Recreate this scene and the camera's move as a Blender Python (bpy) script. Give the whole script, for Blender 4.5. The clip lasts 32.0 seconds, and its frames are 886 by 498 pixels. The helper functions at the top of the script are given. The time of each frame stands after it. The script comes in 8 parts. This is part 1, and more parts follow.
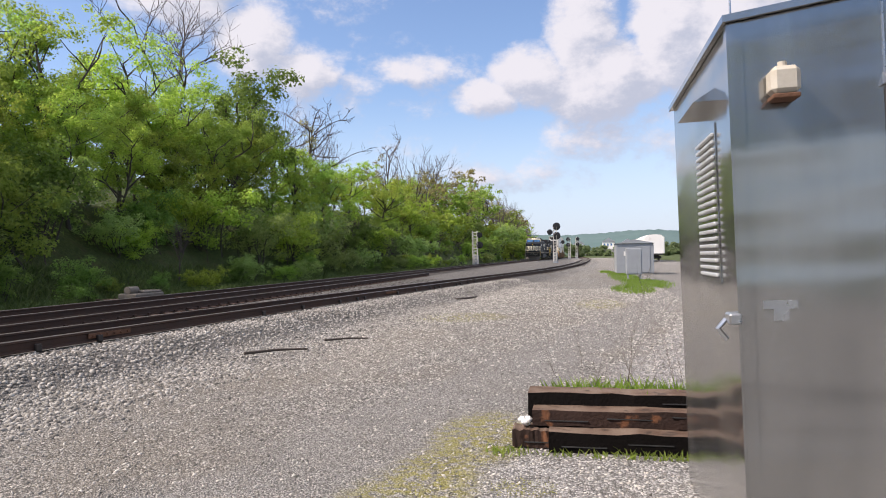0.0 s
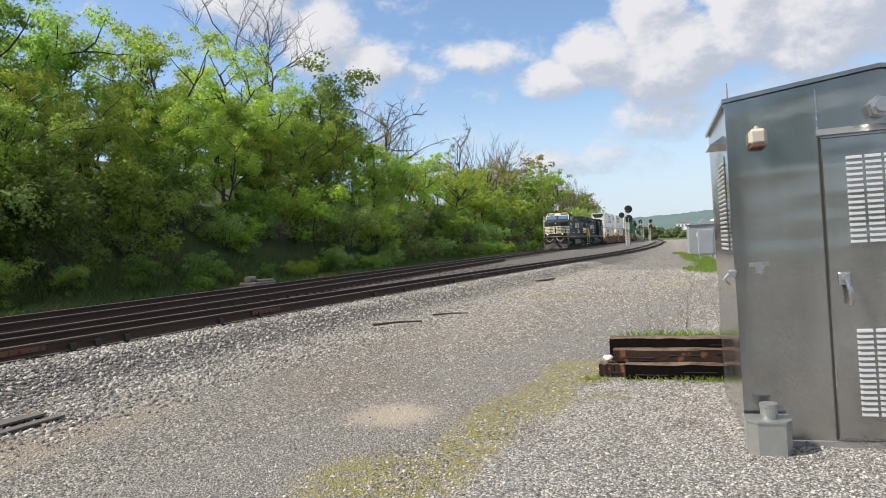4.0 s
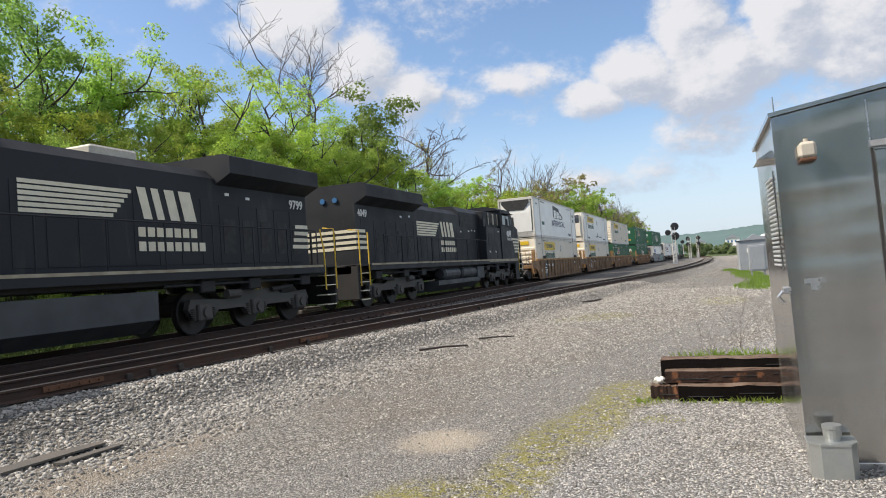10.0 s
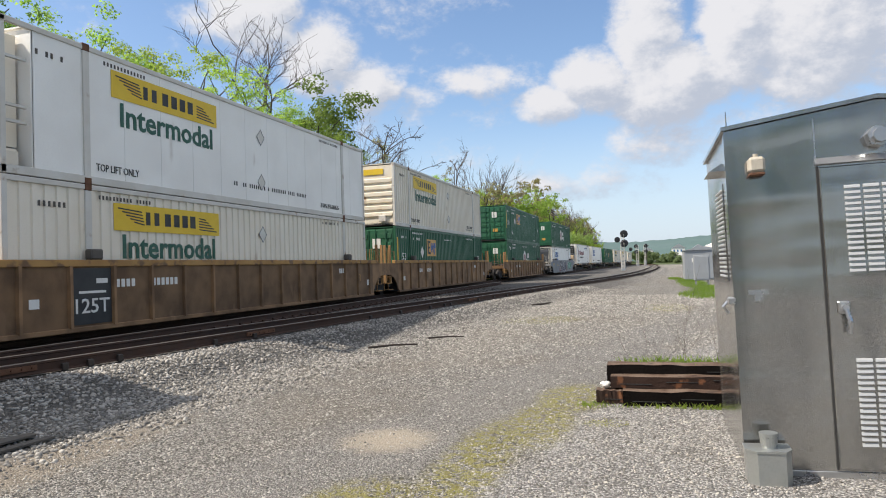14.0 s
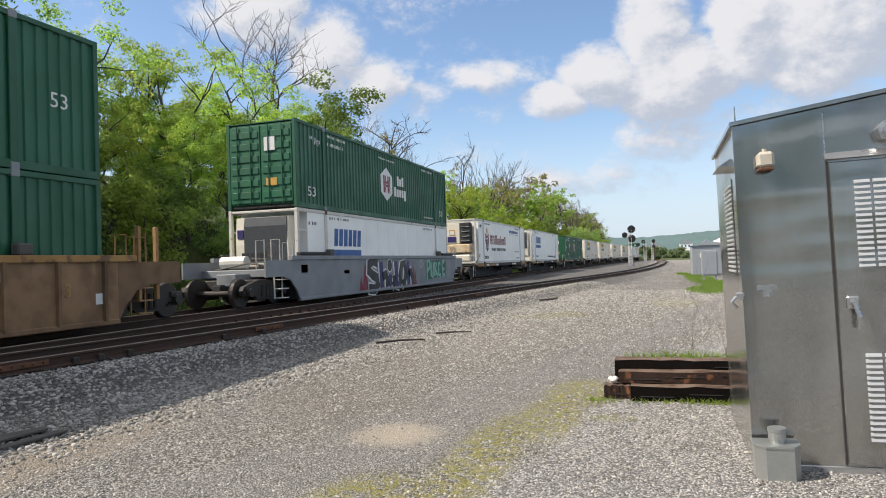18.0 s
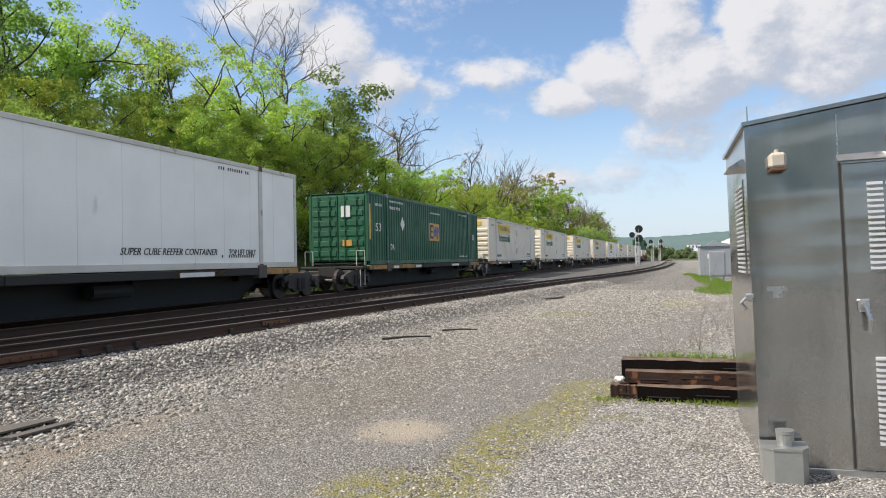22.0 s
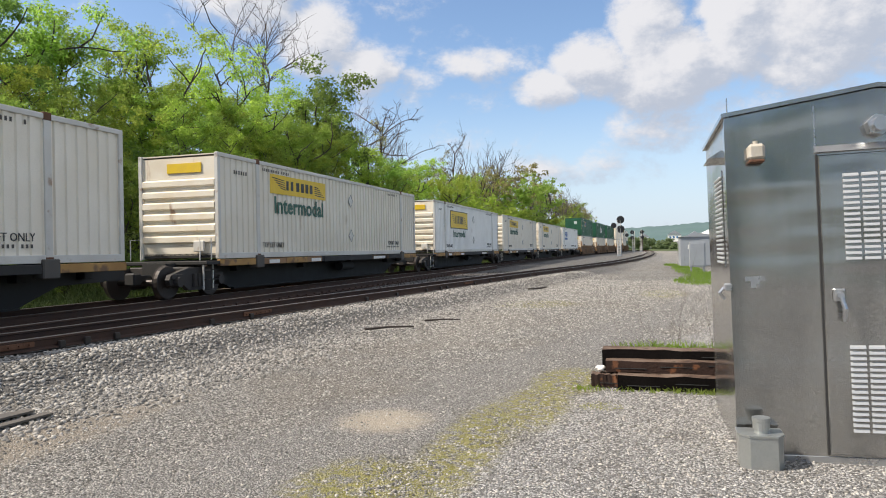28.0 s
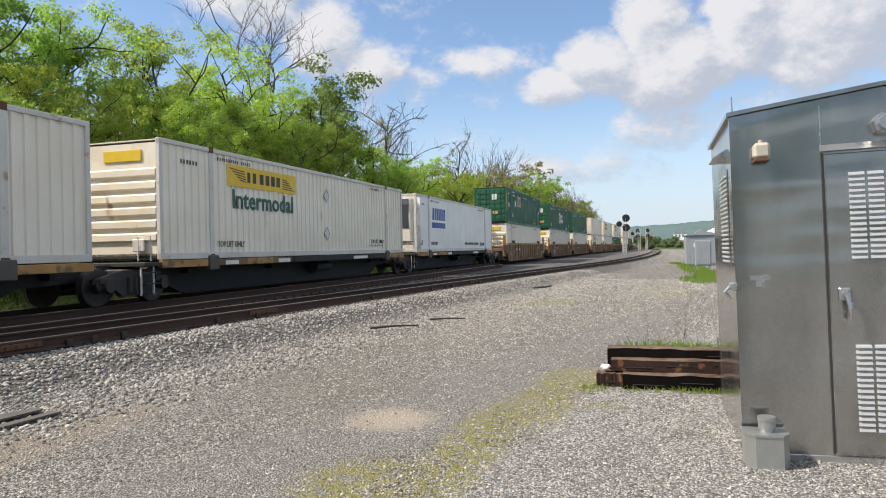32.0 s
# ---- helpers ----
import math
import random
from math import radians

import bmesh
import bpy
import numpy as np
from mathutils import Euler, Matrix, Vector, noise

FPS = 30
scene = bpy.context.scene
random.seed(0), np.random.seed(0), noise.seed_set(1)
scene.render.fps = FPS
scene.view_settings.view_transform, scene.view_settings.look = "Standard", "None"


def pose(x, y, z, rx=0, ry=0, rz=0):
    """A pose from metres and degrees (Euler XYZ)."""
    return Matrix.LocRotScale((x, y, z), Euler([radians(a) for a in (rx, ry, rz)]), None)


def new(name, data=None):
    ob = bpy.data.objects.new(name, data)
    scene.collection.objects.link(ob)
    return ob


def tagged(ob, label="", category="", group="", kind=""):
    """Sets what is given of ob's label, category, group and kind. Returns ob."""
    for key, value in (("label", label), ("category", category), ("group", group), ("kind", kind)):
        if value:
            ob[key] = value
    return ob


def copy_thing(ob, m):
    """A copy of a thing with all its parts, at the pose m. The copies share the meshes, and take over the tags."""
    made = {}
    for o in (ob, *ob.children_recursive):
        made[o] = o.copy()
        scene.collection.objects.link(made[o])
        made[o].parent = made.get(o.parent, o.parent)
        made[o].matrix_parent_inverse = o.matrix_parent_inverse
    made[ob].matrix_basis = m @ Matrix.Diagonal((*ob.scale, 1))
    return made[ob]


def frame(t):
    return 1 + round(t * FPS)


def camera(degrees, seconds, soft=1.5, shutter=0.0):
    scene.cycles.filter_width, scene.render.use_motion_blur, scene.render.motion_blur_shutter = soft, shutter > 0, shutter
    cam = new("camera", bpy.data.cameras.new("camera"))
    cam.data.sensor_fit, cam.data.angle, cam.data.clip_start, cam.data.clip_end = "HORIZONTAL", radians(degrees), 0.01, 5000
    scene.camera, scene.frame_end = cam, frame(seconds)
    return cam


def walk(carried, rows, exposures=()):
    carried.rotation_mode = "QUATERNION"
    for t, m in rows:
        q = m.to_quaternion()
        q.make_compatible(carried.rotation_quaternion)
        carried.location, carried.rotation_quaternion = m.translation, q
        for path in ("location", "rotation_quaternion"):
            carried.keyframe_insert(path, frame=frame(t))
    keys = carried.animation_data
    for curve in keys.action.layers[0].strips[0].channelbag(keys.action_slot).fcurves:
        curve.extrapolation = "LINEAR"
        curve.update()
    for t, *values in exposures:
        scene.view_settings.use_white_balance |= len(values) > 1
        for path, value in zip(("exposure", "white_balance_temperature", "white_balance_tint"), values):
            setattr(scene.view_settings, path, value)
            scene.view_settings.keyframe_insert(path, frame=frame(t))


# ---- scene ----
cam = camera(66.2, 32.0, soft=1.0)
# seconds, eye x y z, Euler x y z in degrees
PATH = [
    (0.0, -0.060, 2.400, 1.575, 90.600, 1.000, 11.700),
    (0.2, -0.060, 2.050, 1.577, 90.500, 1.000, 11.250),
    (0.4, -0.060, 1.680, 1.580, 90.300, 1.000, 10.600),
    (0.8, -0.060, 1.620, 1.580, 90.000, 1.000, 10.900),
    (1.0, -0.060, 1.150, 1.580, 89.500, 0.900, 10.200),
    (1.2, 0.020, 0.200, 1.598, 88.800, 0.800, 9.300),
    (1.5, 0.038, 0.057, 1.601, 88.817, 0.761, 9.205),
    (2.0, 0.038, 0.043, 1.595, 89.387, -0.495, 9.642),
    (2.5, 0.041, 0.030, 1.597, 90.634, -0.030, 12.662),
    (3.0, 0.043, 0.028, 1.595, 89.547, 0.867, 13.986),
    (3.5, 0.044, 0.020, 1.600, 89.537, 1.584, 14.974),
    (4.0, 0.043, 0.019, 1.592, 89.686, 2.581, 17.536),
    (4.5, 0.049, 0.004, 1.593, 91.244, 3.396, 19.851),
    (6.5, 0.041, 0.004, 1.602, 91.904, 3.530, 20.973),
    (7.0, 0.043, 0.002, 1.601, 91.935, 3.778, 21.002),
    (7.5, 0.042, -0.008, 1.601, 91.851, 3.876, 20.844),
    (8.0, 0.045, -0.003, 1.601, 91.741, 3.936, 20.969),
    (8.5, 0.040, -0.009, 1.601, 91.740, 3.969, 21.035),
    (9.0, 0.041, -0.002, 1.602, 91.815, 4.020, 21.147),
    (9.5, 0.039, -0.001, 1.602, 91.879, 4.118, 21.222),
    (10.0, 0.040, -0.001, 1.602, 91.879, 4.112, 21.219),
    (10.5, 0.037, -0.001, 1.601, 91.859, 3.952, 21.157),
    (11.0, 0.039, -0.006, 1.604, 91.830, 4.024, 21.106),
    (11.5, 0.038, -0.004, 1.600, 91.632, 3.756, 20.959),
    (12.0, 0.033, 0.013, 1.605, 91.309, 3.295, 18.700),
    (12.5, 0.021, 0.013, 1.607, 91.363, 2.367, 17.848),
    (13.0, 0.008, 0.012, 1.609, 91.382, 2.176, 17.611),
    (13.5, 0.012, 0.012, 1.606, 91.063, 2.138, 17.755),
    (14.0, 0.016, 0.028, 1.605, 91.554, 1.908, 17.163),
    (14.5, 0.010, 0.020, 1.606, 92.114, 1.889, 16.885),
    (16.5, 0.001, 0.007, 1.601, 91.137, 1.855, 17.770),
    (17.0, 0.007, 0.009, 1.604, 91.124, 2.015, 17.847),
    (17.5, 0.007, 0.003, 1.603, 91.181, 1.980, 17.763),
    (18.0, 0.010, 0.007, 1.604, 91.190, 1.933, 17.744),
    (18.5, 0.010, 0.003, 1.605, 91.210, 1.777, 17.666),
    (19.0, 0.005, 0.004, 1.604, 91.256, 1.641, 17.719),
    (19.5, 0.002, 0.006, 1.599, 91.259, 1.610, 17.876),
    (20.0, 0.000, 0.006, 1.603, 91.231, 1.500, 17.993),
    (20.5, 0.002, 0.003, 1.605, 91.200, 1.570, 18.099),
    (21.0, 0.008, 0.001, 1.605, 91.220, 1.596, 18.182),
    (21.5, 0.004, 0.004, 1.603, 91.084, 1.521, 18.144),
    (22.0, -0.007, 0.008, 1.601, 90.979, 1.150, 18.282),
    (22.5, -0.003, 0.006, 1.603, 90.884, 1.389, 18.395),
    (23.0, 0.000, -0.000, 1.600, 90.707, 1.264, 18.444),
    (23.5, 0.005, 0.003, 1.602, 90.382, 1.488, 18.353),
    (24.0, 0.003, -0.002, 1.605, 90.137, 1.276, 18.300),
    (24.5, 0.003, -0.002, 1.605, 89.808, 1.235, 18.262),
    (25.0, 0.007, 0.002, 1.603, 89.748, 1.109, 18.219),
    (25.5, 0.010, 0.001, 1.605, 89.820, 1.273, 17.819),
    (26.0, 0.007, -0.007, 1.605, 89.856, 1.081, 17.606),
    (26.5, 0.011, 0.007, 1.603, 89.888, 1.311, 17.144),
    (28.5, -0.002, 0.008, 1.599, 90.177, 1.082, 16.812),
    (29.0, -0.002, 0.004, 1.601, 89.987, 1.232, 17.113),
    (29.5, 0.001, 0.007, 1.604, 90.006, 1.423, 17.335),
    (30.0, 0.003, 0.006, 1.604, 90.013, 1.414, 17.405),
    (30.5, 0.005, 0.007, 1.604, 90.042, 1.335, 17.466),
    (31.0, 0.005, 0.003, 1.603, 90.087, 1.252, 17.459),
    (31.5, 0.006, -0.003, 1.605, 90.045, 1.208, 17.358),
    (32.0, 0.005, -0.003, 1.605, 90.038, 1.189, 17.274),
]
walk(cam, [(t, pose(*row)) for t, *row in PATH], exposures=[(0.0, 0.66, 6560, 19), (1.0, 0.66, 6560, 19), (2.0, 0.62, 6600, 12), (32.0, 0.62, 6600, 12)])

# ---- light ----
SUN_WAY = Vector((5.8, 2.9, -6.9)).normalized()      # the way the sunlight travels
SUN_EL = math.asin(-SUN_WAY.z)
SUN_AZ = math.atan2(-SUN_WAY.x, -SUN_WAY.y)          # clockwise from +y


def nodes_of(tree):
    tree.nodes.clear()

    def add(kind, **values):
        n = tree.nodes.new(kind)
        for key, value in values.items():
            setattr(n, key, value)
        return n
    return add, tree.links.new


def way_of(yaw, up):
    """Unit vector at yaw degrees to the right of +y and up degrees over the horizon."""
    a, b = radians(yaw), radians(up)
    return (math.sin(a) * math.cos(b), math.cos(a) * math.cos(b), math.sin(b))


# clouds: yaw right of +y, height, half width, half height (degrees), weight
CLOUDS = [
    (-7.6, 12.9, 3.6, 1.9, 0.95), (-4.0, 14.8, 4.0, 3.2, 1.1), (0.2, 18.0, 3.9, 6.0, 1.2), (2.0, 14.0, 6.0, 5.0, 1.1), (7.2, 18.0, 4.2, 6.5, 1.2), (12.5, 17.5, 6.5, 8.0, 1.2),
    (21.0, 17.0, 9.0, 9.0, 1.1), (30.0, 14.0, 10.0, 8.0, 0.9), (3.0, 9.5, 8.0, 3.0, 0.62), (13.0, 9.0, 12.0, 3.5, 0.62), (-4.0, 6.5, 9.0, 1.8, 0.4),
    (-14.2, 15.3, 3.9, 1.6, 0.55), (-18.4, 14.4, 2.6, 1.2, 0.4), (-32.0, 20.5, 5.0, 4.6, 1.2), (-27.0, 17.6, 4.6, 3.8, 1.15), (-23.0, 15.4, 3.6, 2.7, 0.95), (-36.5, 19.8, 2.6, 1.4, 0.55),
    (-40.5, 22.5, 2.2, 1.5, 0.5), (-70, 25, 10, 6, 0.8), (60, 22, 14, 8, 0.9),
]


def make_world():
    world = bpy.data.worlds.new("sky")
    scene.world = world
    world.use_nodes = True
    add, link = nodes_of(world.node_tree)
    sky = add("ShaderNodeTexSky", sky_type="NISHITA", sun_disc=False, sun_elevation=SUN_EL, sun_rotation=SUN_AZ, air_density=1.0, dust_density=0.9, ozone_density=2.0)
    coord = add("ShaderNodeTexCoord")
    unit = add("ShaderNodeVectorMath", operation="NORMALIZE")
    link(coord.outputs["Generated"], unit.inputs[0])
    sep = add("ShaderNodeSeparateXYZ")
    link(unit.outputs[0], sep.inputs[0])

    def maths(op, a, b=None, clamp=False):
        n = add("ShaderNodeMath", operation=op, use_clamp=clamp)
        for i, v in enumerate((a, b)):
            if v is None:
                continue
            if isinstance(v, (int, float)):
                n.inputs[i].default_value = v
            else:
                link(v, n.inputs[i])
        return n.outputs[0]
    yaw = maths("MULTIPLY", maths("ARCTAN2", sep.outputs["X"], sep.outputs["Y"]), 180 / math.pi)
    up = maths("MULTIPLY", maths("ARCSINE", sep.outputs["Z"]), 180 / math.pi)
    # broken cumulus goes on overhead, unseen, added to brighten the shaded container sides
    cover = add("ShaderNodeMapRange", interpolation_type="SMOOTHSTEP")
    cover.inputs["From Min"].default_value, cover.inputs["From Max"].default_value, cover.inputs["To Max"].default_value = 24.0, 34.0, 0.75
    link(up, cover.inputs["Value"])

    def puff(where, scale, detail, rough):
        n = add("ShaderNodeTexNoise")
        n.inputs["Scale"].default_value, n.inputs["Detail"].default_value, n.inputs["Roughness"].default_value = scale, detail, rough
        link(where, n.inputs["Vector"])
        return n.outputs["Fac"]

    def cloud_body(d_yaw, d_up):
        """How thick the cloud is at a place shifted by some degrees."""
        total = cover.outputs[0]
        for a, b, w, h, weight in CLOUDS:
            dx = maths("DIVIDE", maths("SUBTRACT", yaw, a - d_yaw), w)
            dy = maths("DIVIDE", maths("SUBTRACT", up, b - d_up), h)
            r2 = maths("ADD", maths("MULTIPLY", dx, dx), maths("MULTIPLY", dy, dy))
            total = maths("MAXIMUM", total, maths("MULTIPLY", maths("SUBTRACT", 1.0, r2, True), weight * 1.3))
        stretch = add("ShaderNodeMapping")
        stretch.inputs["Scale"].default_value = (1, 1, 1.5)
        stretch.inputs["Location"].default_value = (radians(d_yaw), 0, radians(d_up) * 1.5)
        link(unit.outputs[0], stretch.inputs["Vector"])
        at = stretch.outputs[0]
        big, small = puff(at, 8.0, 9, 0.6), puff(at, 30.0, 7, 0.65)
        body = maths("ADD", total, maths("MULTIPLY", maths("SUBTRACT", big, 0.5), 2.6))
        return maths("ADD", body, maths("MULTIPLY", maths("SUBTRACT", small, 0.5), 1.3))
    body, ahead = cloud_body(0.0, 0.0), cloud_body(-1.1, 1.4)
    edge = add("ShaderNodeMapRange", interpolation_type="SMOOTHSTEP")
    edge.inputs["From Min"].default_value, edge.inputs["From Max"].default_value = 0.08, 1.0
    link(body, edge.inputs["Value"])
    # bright where the cloud thins towards the sun, grey where it thickens
    lit = maths("SUBTRACT", body, ahead)
    lit = maths("ADD", lit, maths("MULTIPLY", maths("SUBTRACT", up, 14.0), 0.04))
    shade = add("ShaderNodeMapRange", interpolation_type="SMOOTHSTEP")
    shade.inputs["From Min"].default_value, shade.inputs["From Max"].default_value = -0.6, 0.6
    link(lit, shade.inputs["Value"])
    white = add("ShaderNodeMix", data_type="RGBA")
    white.inputs["A"].default_value, white.inputs["B"].default_value = (2.95, 3.3, 3.9, 1), (4.7, 4.8, 5.0, 1)
    link(shade.outputs[0], white.inputs["Factor"])
    # thin haze near the horizon
    haze = add("ShaderNodeMapRange", interpolation_type="SMOOTHSTEP")
    haze.inputs["From Min"].default_value, haze.inputs["From Max"].default_value = 14.0, 0.0
    haze.inputs["To Max"].default_value = 0.75
    link(up, haze.inputs["Value"])
    hazy = add("ShaderNodeMix", data_type="RGBA")
    hazy.inputs["B"].default_value = (3.7, 4.5, 5.5, 1)
    link(haze.outputs[0], hazy.inputs["Factor"])
    deep = add("ShaderNodeHueSaturation")
    deep.inputs["Saturation"].default_value, deep.inputs["Value"].default_value = 1.06, 1.06
    link(sky.outputs[0], deep.inputs["Color"])
    link(deep.outputs[0], hazy.inputs["A"])
    mix = add("ShaderNodeMix", data_type="RGBA")
    link(edge.outputs[0], mix.inputs["Factor"])
    link(hazy.outputs["Result"], mix.inputs["A"])
    link(white.outputs["Result"], mix.inputs["B"])
    back = add("ShaderNodeBackground")
    back.inputs["Strength"].default_value = 0.112
    link(mix.outputs["Result"], back.inputs["Color"])
    link(back.outputs[0], add("ShaderNodeOutputWorld").inputs["Surface"])


make_world()
sun = new("sun", bpy.data.lights.new("sun", "SUN"))
sun.data.energy, sun.data.angle, sun.data.color = 4.1, radians(0.53), (1.0, 0.93, 0.815)
sun.rotation_mode = "QUATERNION"
sun.rotation_quaternion = SUN_WAY.to_track_quat("-Z", "Y")


# ---- materials ----
def surf(name, base, rough=0.6, metal=0.0, second=None, scale=3.0, amount=0.5, fine=60.0, bump=0.15, rand=0.0, island=0.0, rust=None, rust_at=0.62, streak=0.0, spec=0.5, emit=0.0):
    """A worn surface: a base colour that drifts to a second one, fine grain with relief, and stains of rust or dirt that may run downwards."""
    m = bpy.data.materials.new(name)
    m.use_nodes = True
    add, link = nodes_of(m.node_tree)
    out, bsdf = add("ShaderNodeOutputMaterial"), add("ShaderNodeBsdfPrincipled")
    link(bsdf.outputs[0], out.inputs["Surface"])
    coord = add("ShaderNodeTexCoord")
    place = coord.outputs["Object"]

    def grain(size, detail=5, stretch=None):
        n = add("ShaderNodeTexNoise")
        n.inputs["Scale"].default_value, n.inputs["Detail"].default_value = size, detail
        if stretch:
            mp = add("ShaderNodeMapping")
            mp.inputs["Scale"].default_value = stretch
            link(place, mp.inputs["Vector"])
            link(mp.outputs[0], n.inputs["Vector"])
        else:
            link(place, n.inputs["Vector"])
        return n.outputs["Fac"]

    def ramp(value, lo, hi, a=0.0, b=1.0):
        n = add("ShaderNodeMapRange", interpolation_type="SMOOTHSTEP")
        n.inputs["From Min"].default_value, n.inputs["From Max"].default_value = lo, hi
        n.inputs["To Min"].default_value, n.inputs["To Max"].default_value = a, b
        link(value, n.inputs["Value"])
        return n.outputs[0]

    def mixed(fac, a, b):
        n = add("ShaderNodeMix", data_type="RGBA")
        for v, key in ((fac, "Factor"), (a, "A"), (b, "B")):
            if isinstance(v, (tuple, list)):
                n.inputs[key].default_value = (*v[:3], 1)
            elif isinstance(v, (int, float)):
                n.inputs[key].default_value = v
            else:
                link(v, n.inputs[key])
        return n.outputs["Result"]
    second = second or tuple(c * 0.72 for c in base)
    big = grain(scale)
    colour = mixed(ramp(big, 0.5 - 0.22, 0.5 + 0.22, 0, amount), base, second)
    small = grain(fine, 6)
    dark = tuple(c * 0.8 for c in base)
    colour = mixed(ramp(small, 0.45, 0.75, 0, 0.45), colour, dark)
    if rust:
        where = grain(scale * 1.7, 8, (1, 1, 1 - 0.9 * streak) if streak else None)
        colour = mixed(ramp(where, rust_at, rust_at + 0.13, 0, 0.85), colour, rust)
    if rand or island:
        if island:
            src, span = add("ShaderNodeNewGeometry").outputs["Random Per Island"], island
        else:
            src, span = add("ShaderNodeObjectInfo").outputs["Random"], rand
        hsv = add("ShaderNodeHueSaturation")
        link(ramp(src, 0, 1, 1 - span, 1 + span), hsv.inputs["Value"])
        link(colour, hsv.inputs["Color"])
        colour = hsv.outputs[0]
    link(colour, bsdf.inputs["Base Color"])
    bsdf.inputs["Metallic"].default_value = metal
    bsdf.inputs["Specular IOR Level"].default_value = spec
    link(ramp(big, 0.3, 0.7, max(0.02, rough - 0.08), min(1, rough + 0.1)), bsdf.inputs["Roughness"])
    if bump:
        b = add("ShaderNodeBump")
        b.inputs["Strength"].default_value, b.inputs["Distance"].default_value = bump, 0.01
        link(small, b.inputs["Height"])
        link(b.outputs[0], bsdf.inputs["Normal"])
    if emit:
        bsdf.inputs["Emission Color"].default_value = (*base, 1)
        bsdf.inputs["Emission Strength"].default_value = emit
    return m


def ground_material():
    """Crushed stone in two sizes, with dusty, mossy and dark places, and grass on the far side of the line."""
    m = bpy.data.materials.new("crushed_stone_ground")
    m.use_nodes = True
    add, link = nodes_of(m.node_tree)
    out, bsdf = add("ShaderNodeOutputMaterial"), add("ShaderNodeBsdfPrincipled")
    link(bsdf.outputs[0], out.inputs["Surface"])
    coord = add("ShaderNodeTexCoord")
    place = coord.outputs["Object"]

    def tex(kind, size, **more):
        n = add(kind)
        n.inputs["Scale"].default_value = size
        for k, v in more.items():
            n.inputs[k].default_value = v
        link(place, n.inputs["Vector"])
        return n

    def ramp(value, lo, hi, a=0.0, b=1.0):
        n = add("ShaderNodeMapRange", interpolation_type="SMOOTHSTEP")
        n.inputs["From Min"].default_value, n.inputs["From Max"].default_value = lo, hi
        n.inputs["To Min"].default_value, n.inputs["To Max"].default_value = a, b
        link(value, n.inputs["Value"])
        return n.outputs[0]

    def maths(op, a, b):
        n = add("ShaderNodeMath", operation=op)
        for i, v in enumerate((a, b)):
            if isinstance(v, (int, float)):
                n.inputs[i].default_value = v
            else:
                link(v, n.inputs[i])
        return n.outputs[0]

    def mixed(fac, a, b):
        n = add("ShaderNodeMix", data_type="RGBA")
        for v, key in ((fac, "Factor"), (a, "A"), (b, "B")):
            if isinstance(v, tuple):
                n.inputs[key].default_value = (*v[:3], 1)
            else:
                link(v, n.inputs[key])
        return n.outputs["Result"]
    sep = add("ShaderNodeSeparateXYZ")
    link(place, sep.inputs[0])
    x, y = sep.outputs["X"], sep.outputs["Y"]
    cells = tex("ShaderNodeTexVoronoi", 52.0)
    chips = tex("ShaderNodeTexVoronoi", 110.0)
    broad = tex("ShaderNodeTexNoise", 0.35, Detail=6).outputs["Fac"]
    mid = tex("ShaderNodeTexNoise", 1.3, Detail=6).outputs["Fac"]
    fine = tex("ShaderNodeTexNoise", 9.0, Detail=8).outputs["Fac"]
    tone = add("ShaderNodeSeparateColor")
    link(cells.outputs["Color"], tone.inputs[0])
    tone2 = add("ShaderNodeSeparateColor")
    link(chips.outputs["Color"], tone2.inputs[0])
    # brownish crushed stone, a finer driven lane through it, paler loose stone beside the cabinet
    lane = maths("ADD", maths("SUBTRACT", x, maths("MULTIPLY", maths("SUBTRACT", y, 5.4), 0.25)), maths("MULTIPLY", maths("SUBTRACT", mid, 0.5), 1.3))
    stone = mixed(ramp(tone.outputs[0], 0, 1), (0.085, 0.08, 0.072), (0.64, 0.612, 0.562))
    stone = mixed(ramp(tone2.outputs[1], 0.3, 1, 0, 0.5), stone, mixed(ramp(tone2.outputs[2], 0.35, 0.8), (0.10, 0.096, 0.088), (0.38, 0.365, 0.335)))
    stone = mixed(ramp(broad, 0.47, 0.62, 0, 0.45), stone, (0.27, 0.235, 0.188))
    fines = mixed(ramp(tone2.outputs[0], 0, 1), (0.13, 0.125, 0.117), (0.56, 0.538, 0.504))
    stone = mixed(maths("MULTIPLY", maths("MULTIPLY", ramp(lane, -3.6, -3.0), ramp(lane, -1.5, -1.9)), 0.8), stone, fines)
    pale = mixed(ramp(tone.outputs[1], 0, 1), (0.19, 0.185, 0.178), (0.70, 0.682, 0.657))
    stone = mixed(maths("MULTIPLY", ramp(lane, -1.4, -1.0), 0.85), stone, pale)
    stone = mixed(ramp(mid, 0.55, 0.75, 0, 0.35), stone, (0.15, 0.142, 0.13))
    # shadows between the stones, painted dark along the cell edges
    gap_shade = maths("MULTIPLY", ramp(cells.outputs["Distance"], 0.38, 0.66), 0.6)
    stone = mixed(gap_shade, stone, (0.07, 0.065, 0.058))

    def spot(cx, cy, rx, ry, jag=0.6):
        dx = maths("DIVIDE", maths("SUBTRACT", x, cx), rx)
        dy = maths("DIVIDE", maths("SUBTRACT", y, cy), ry)
        r = maths("ADD", maths("MULTIPLY", dx, dx), maths("MULTIPLY", dy, dy))
        r = maths("ADD", r, maths("MULTIPLY", maths("SUBTRACT", fine, 0.5), jag * 2.2))
        return ramp(r, 1.15, 0.45) if jag > 1 else ramp(r, 1.5, 0.0)
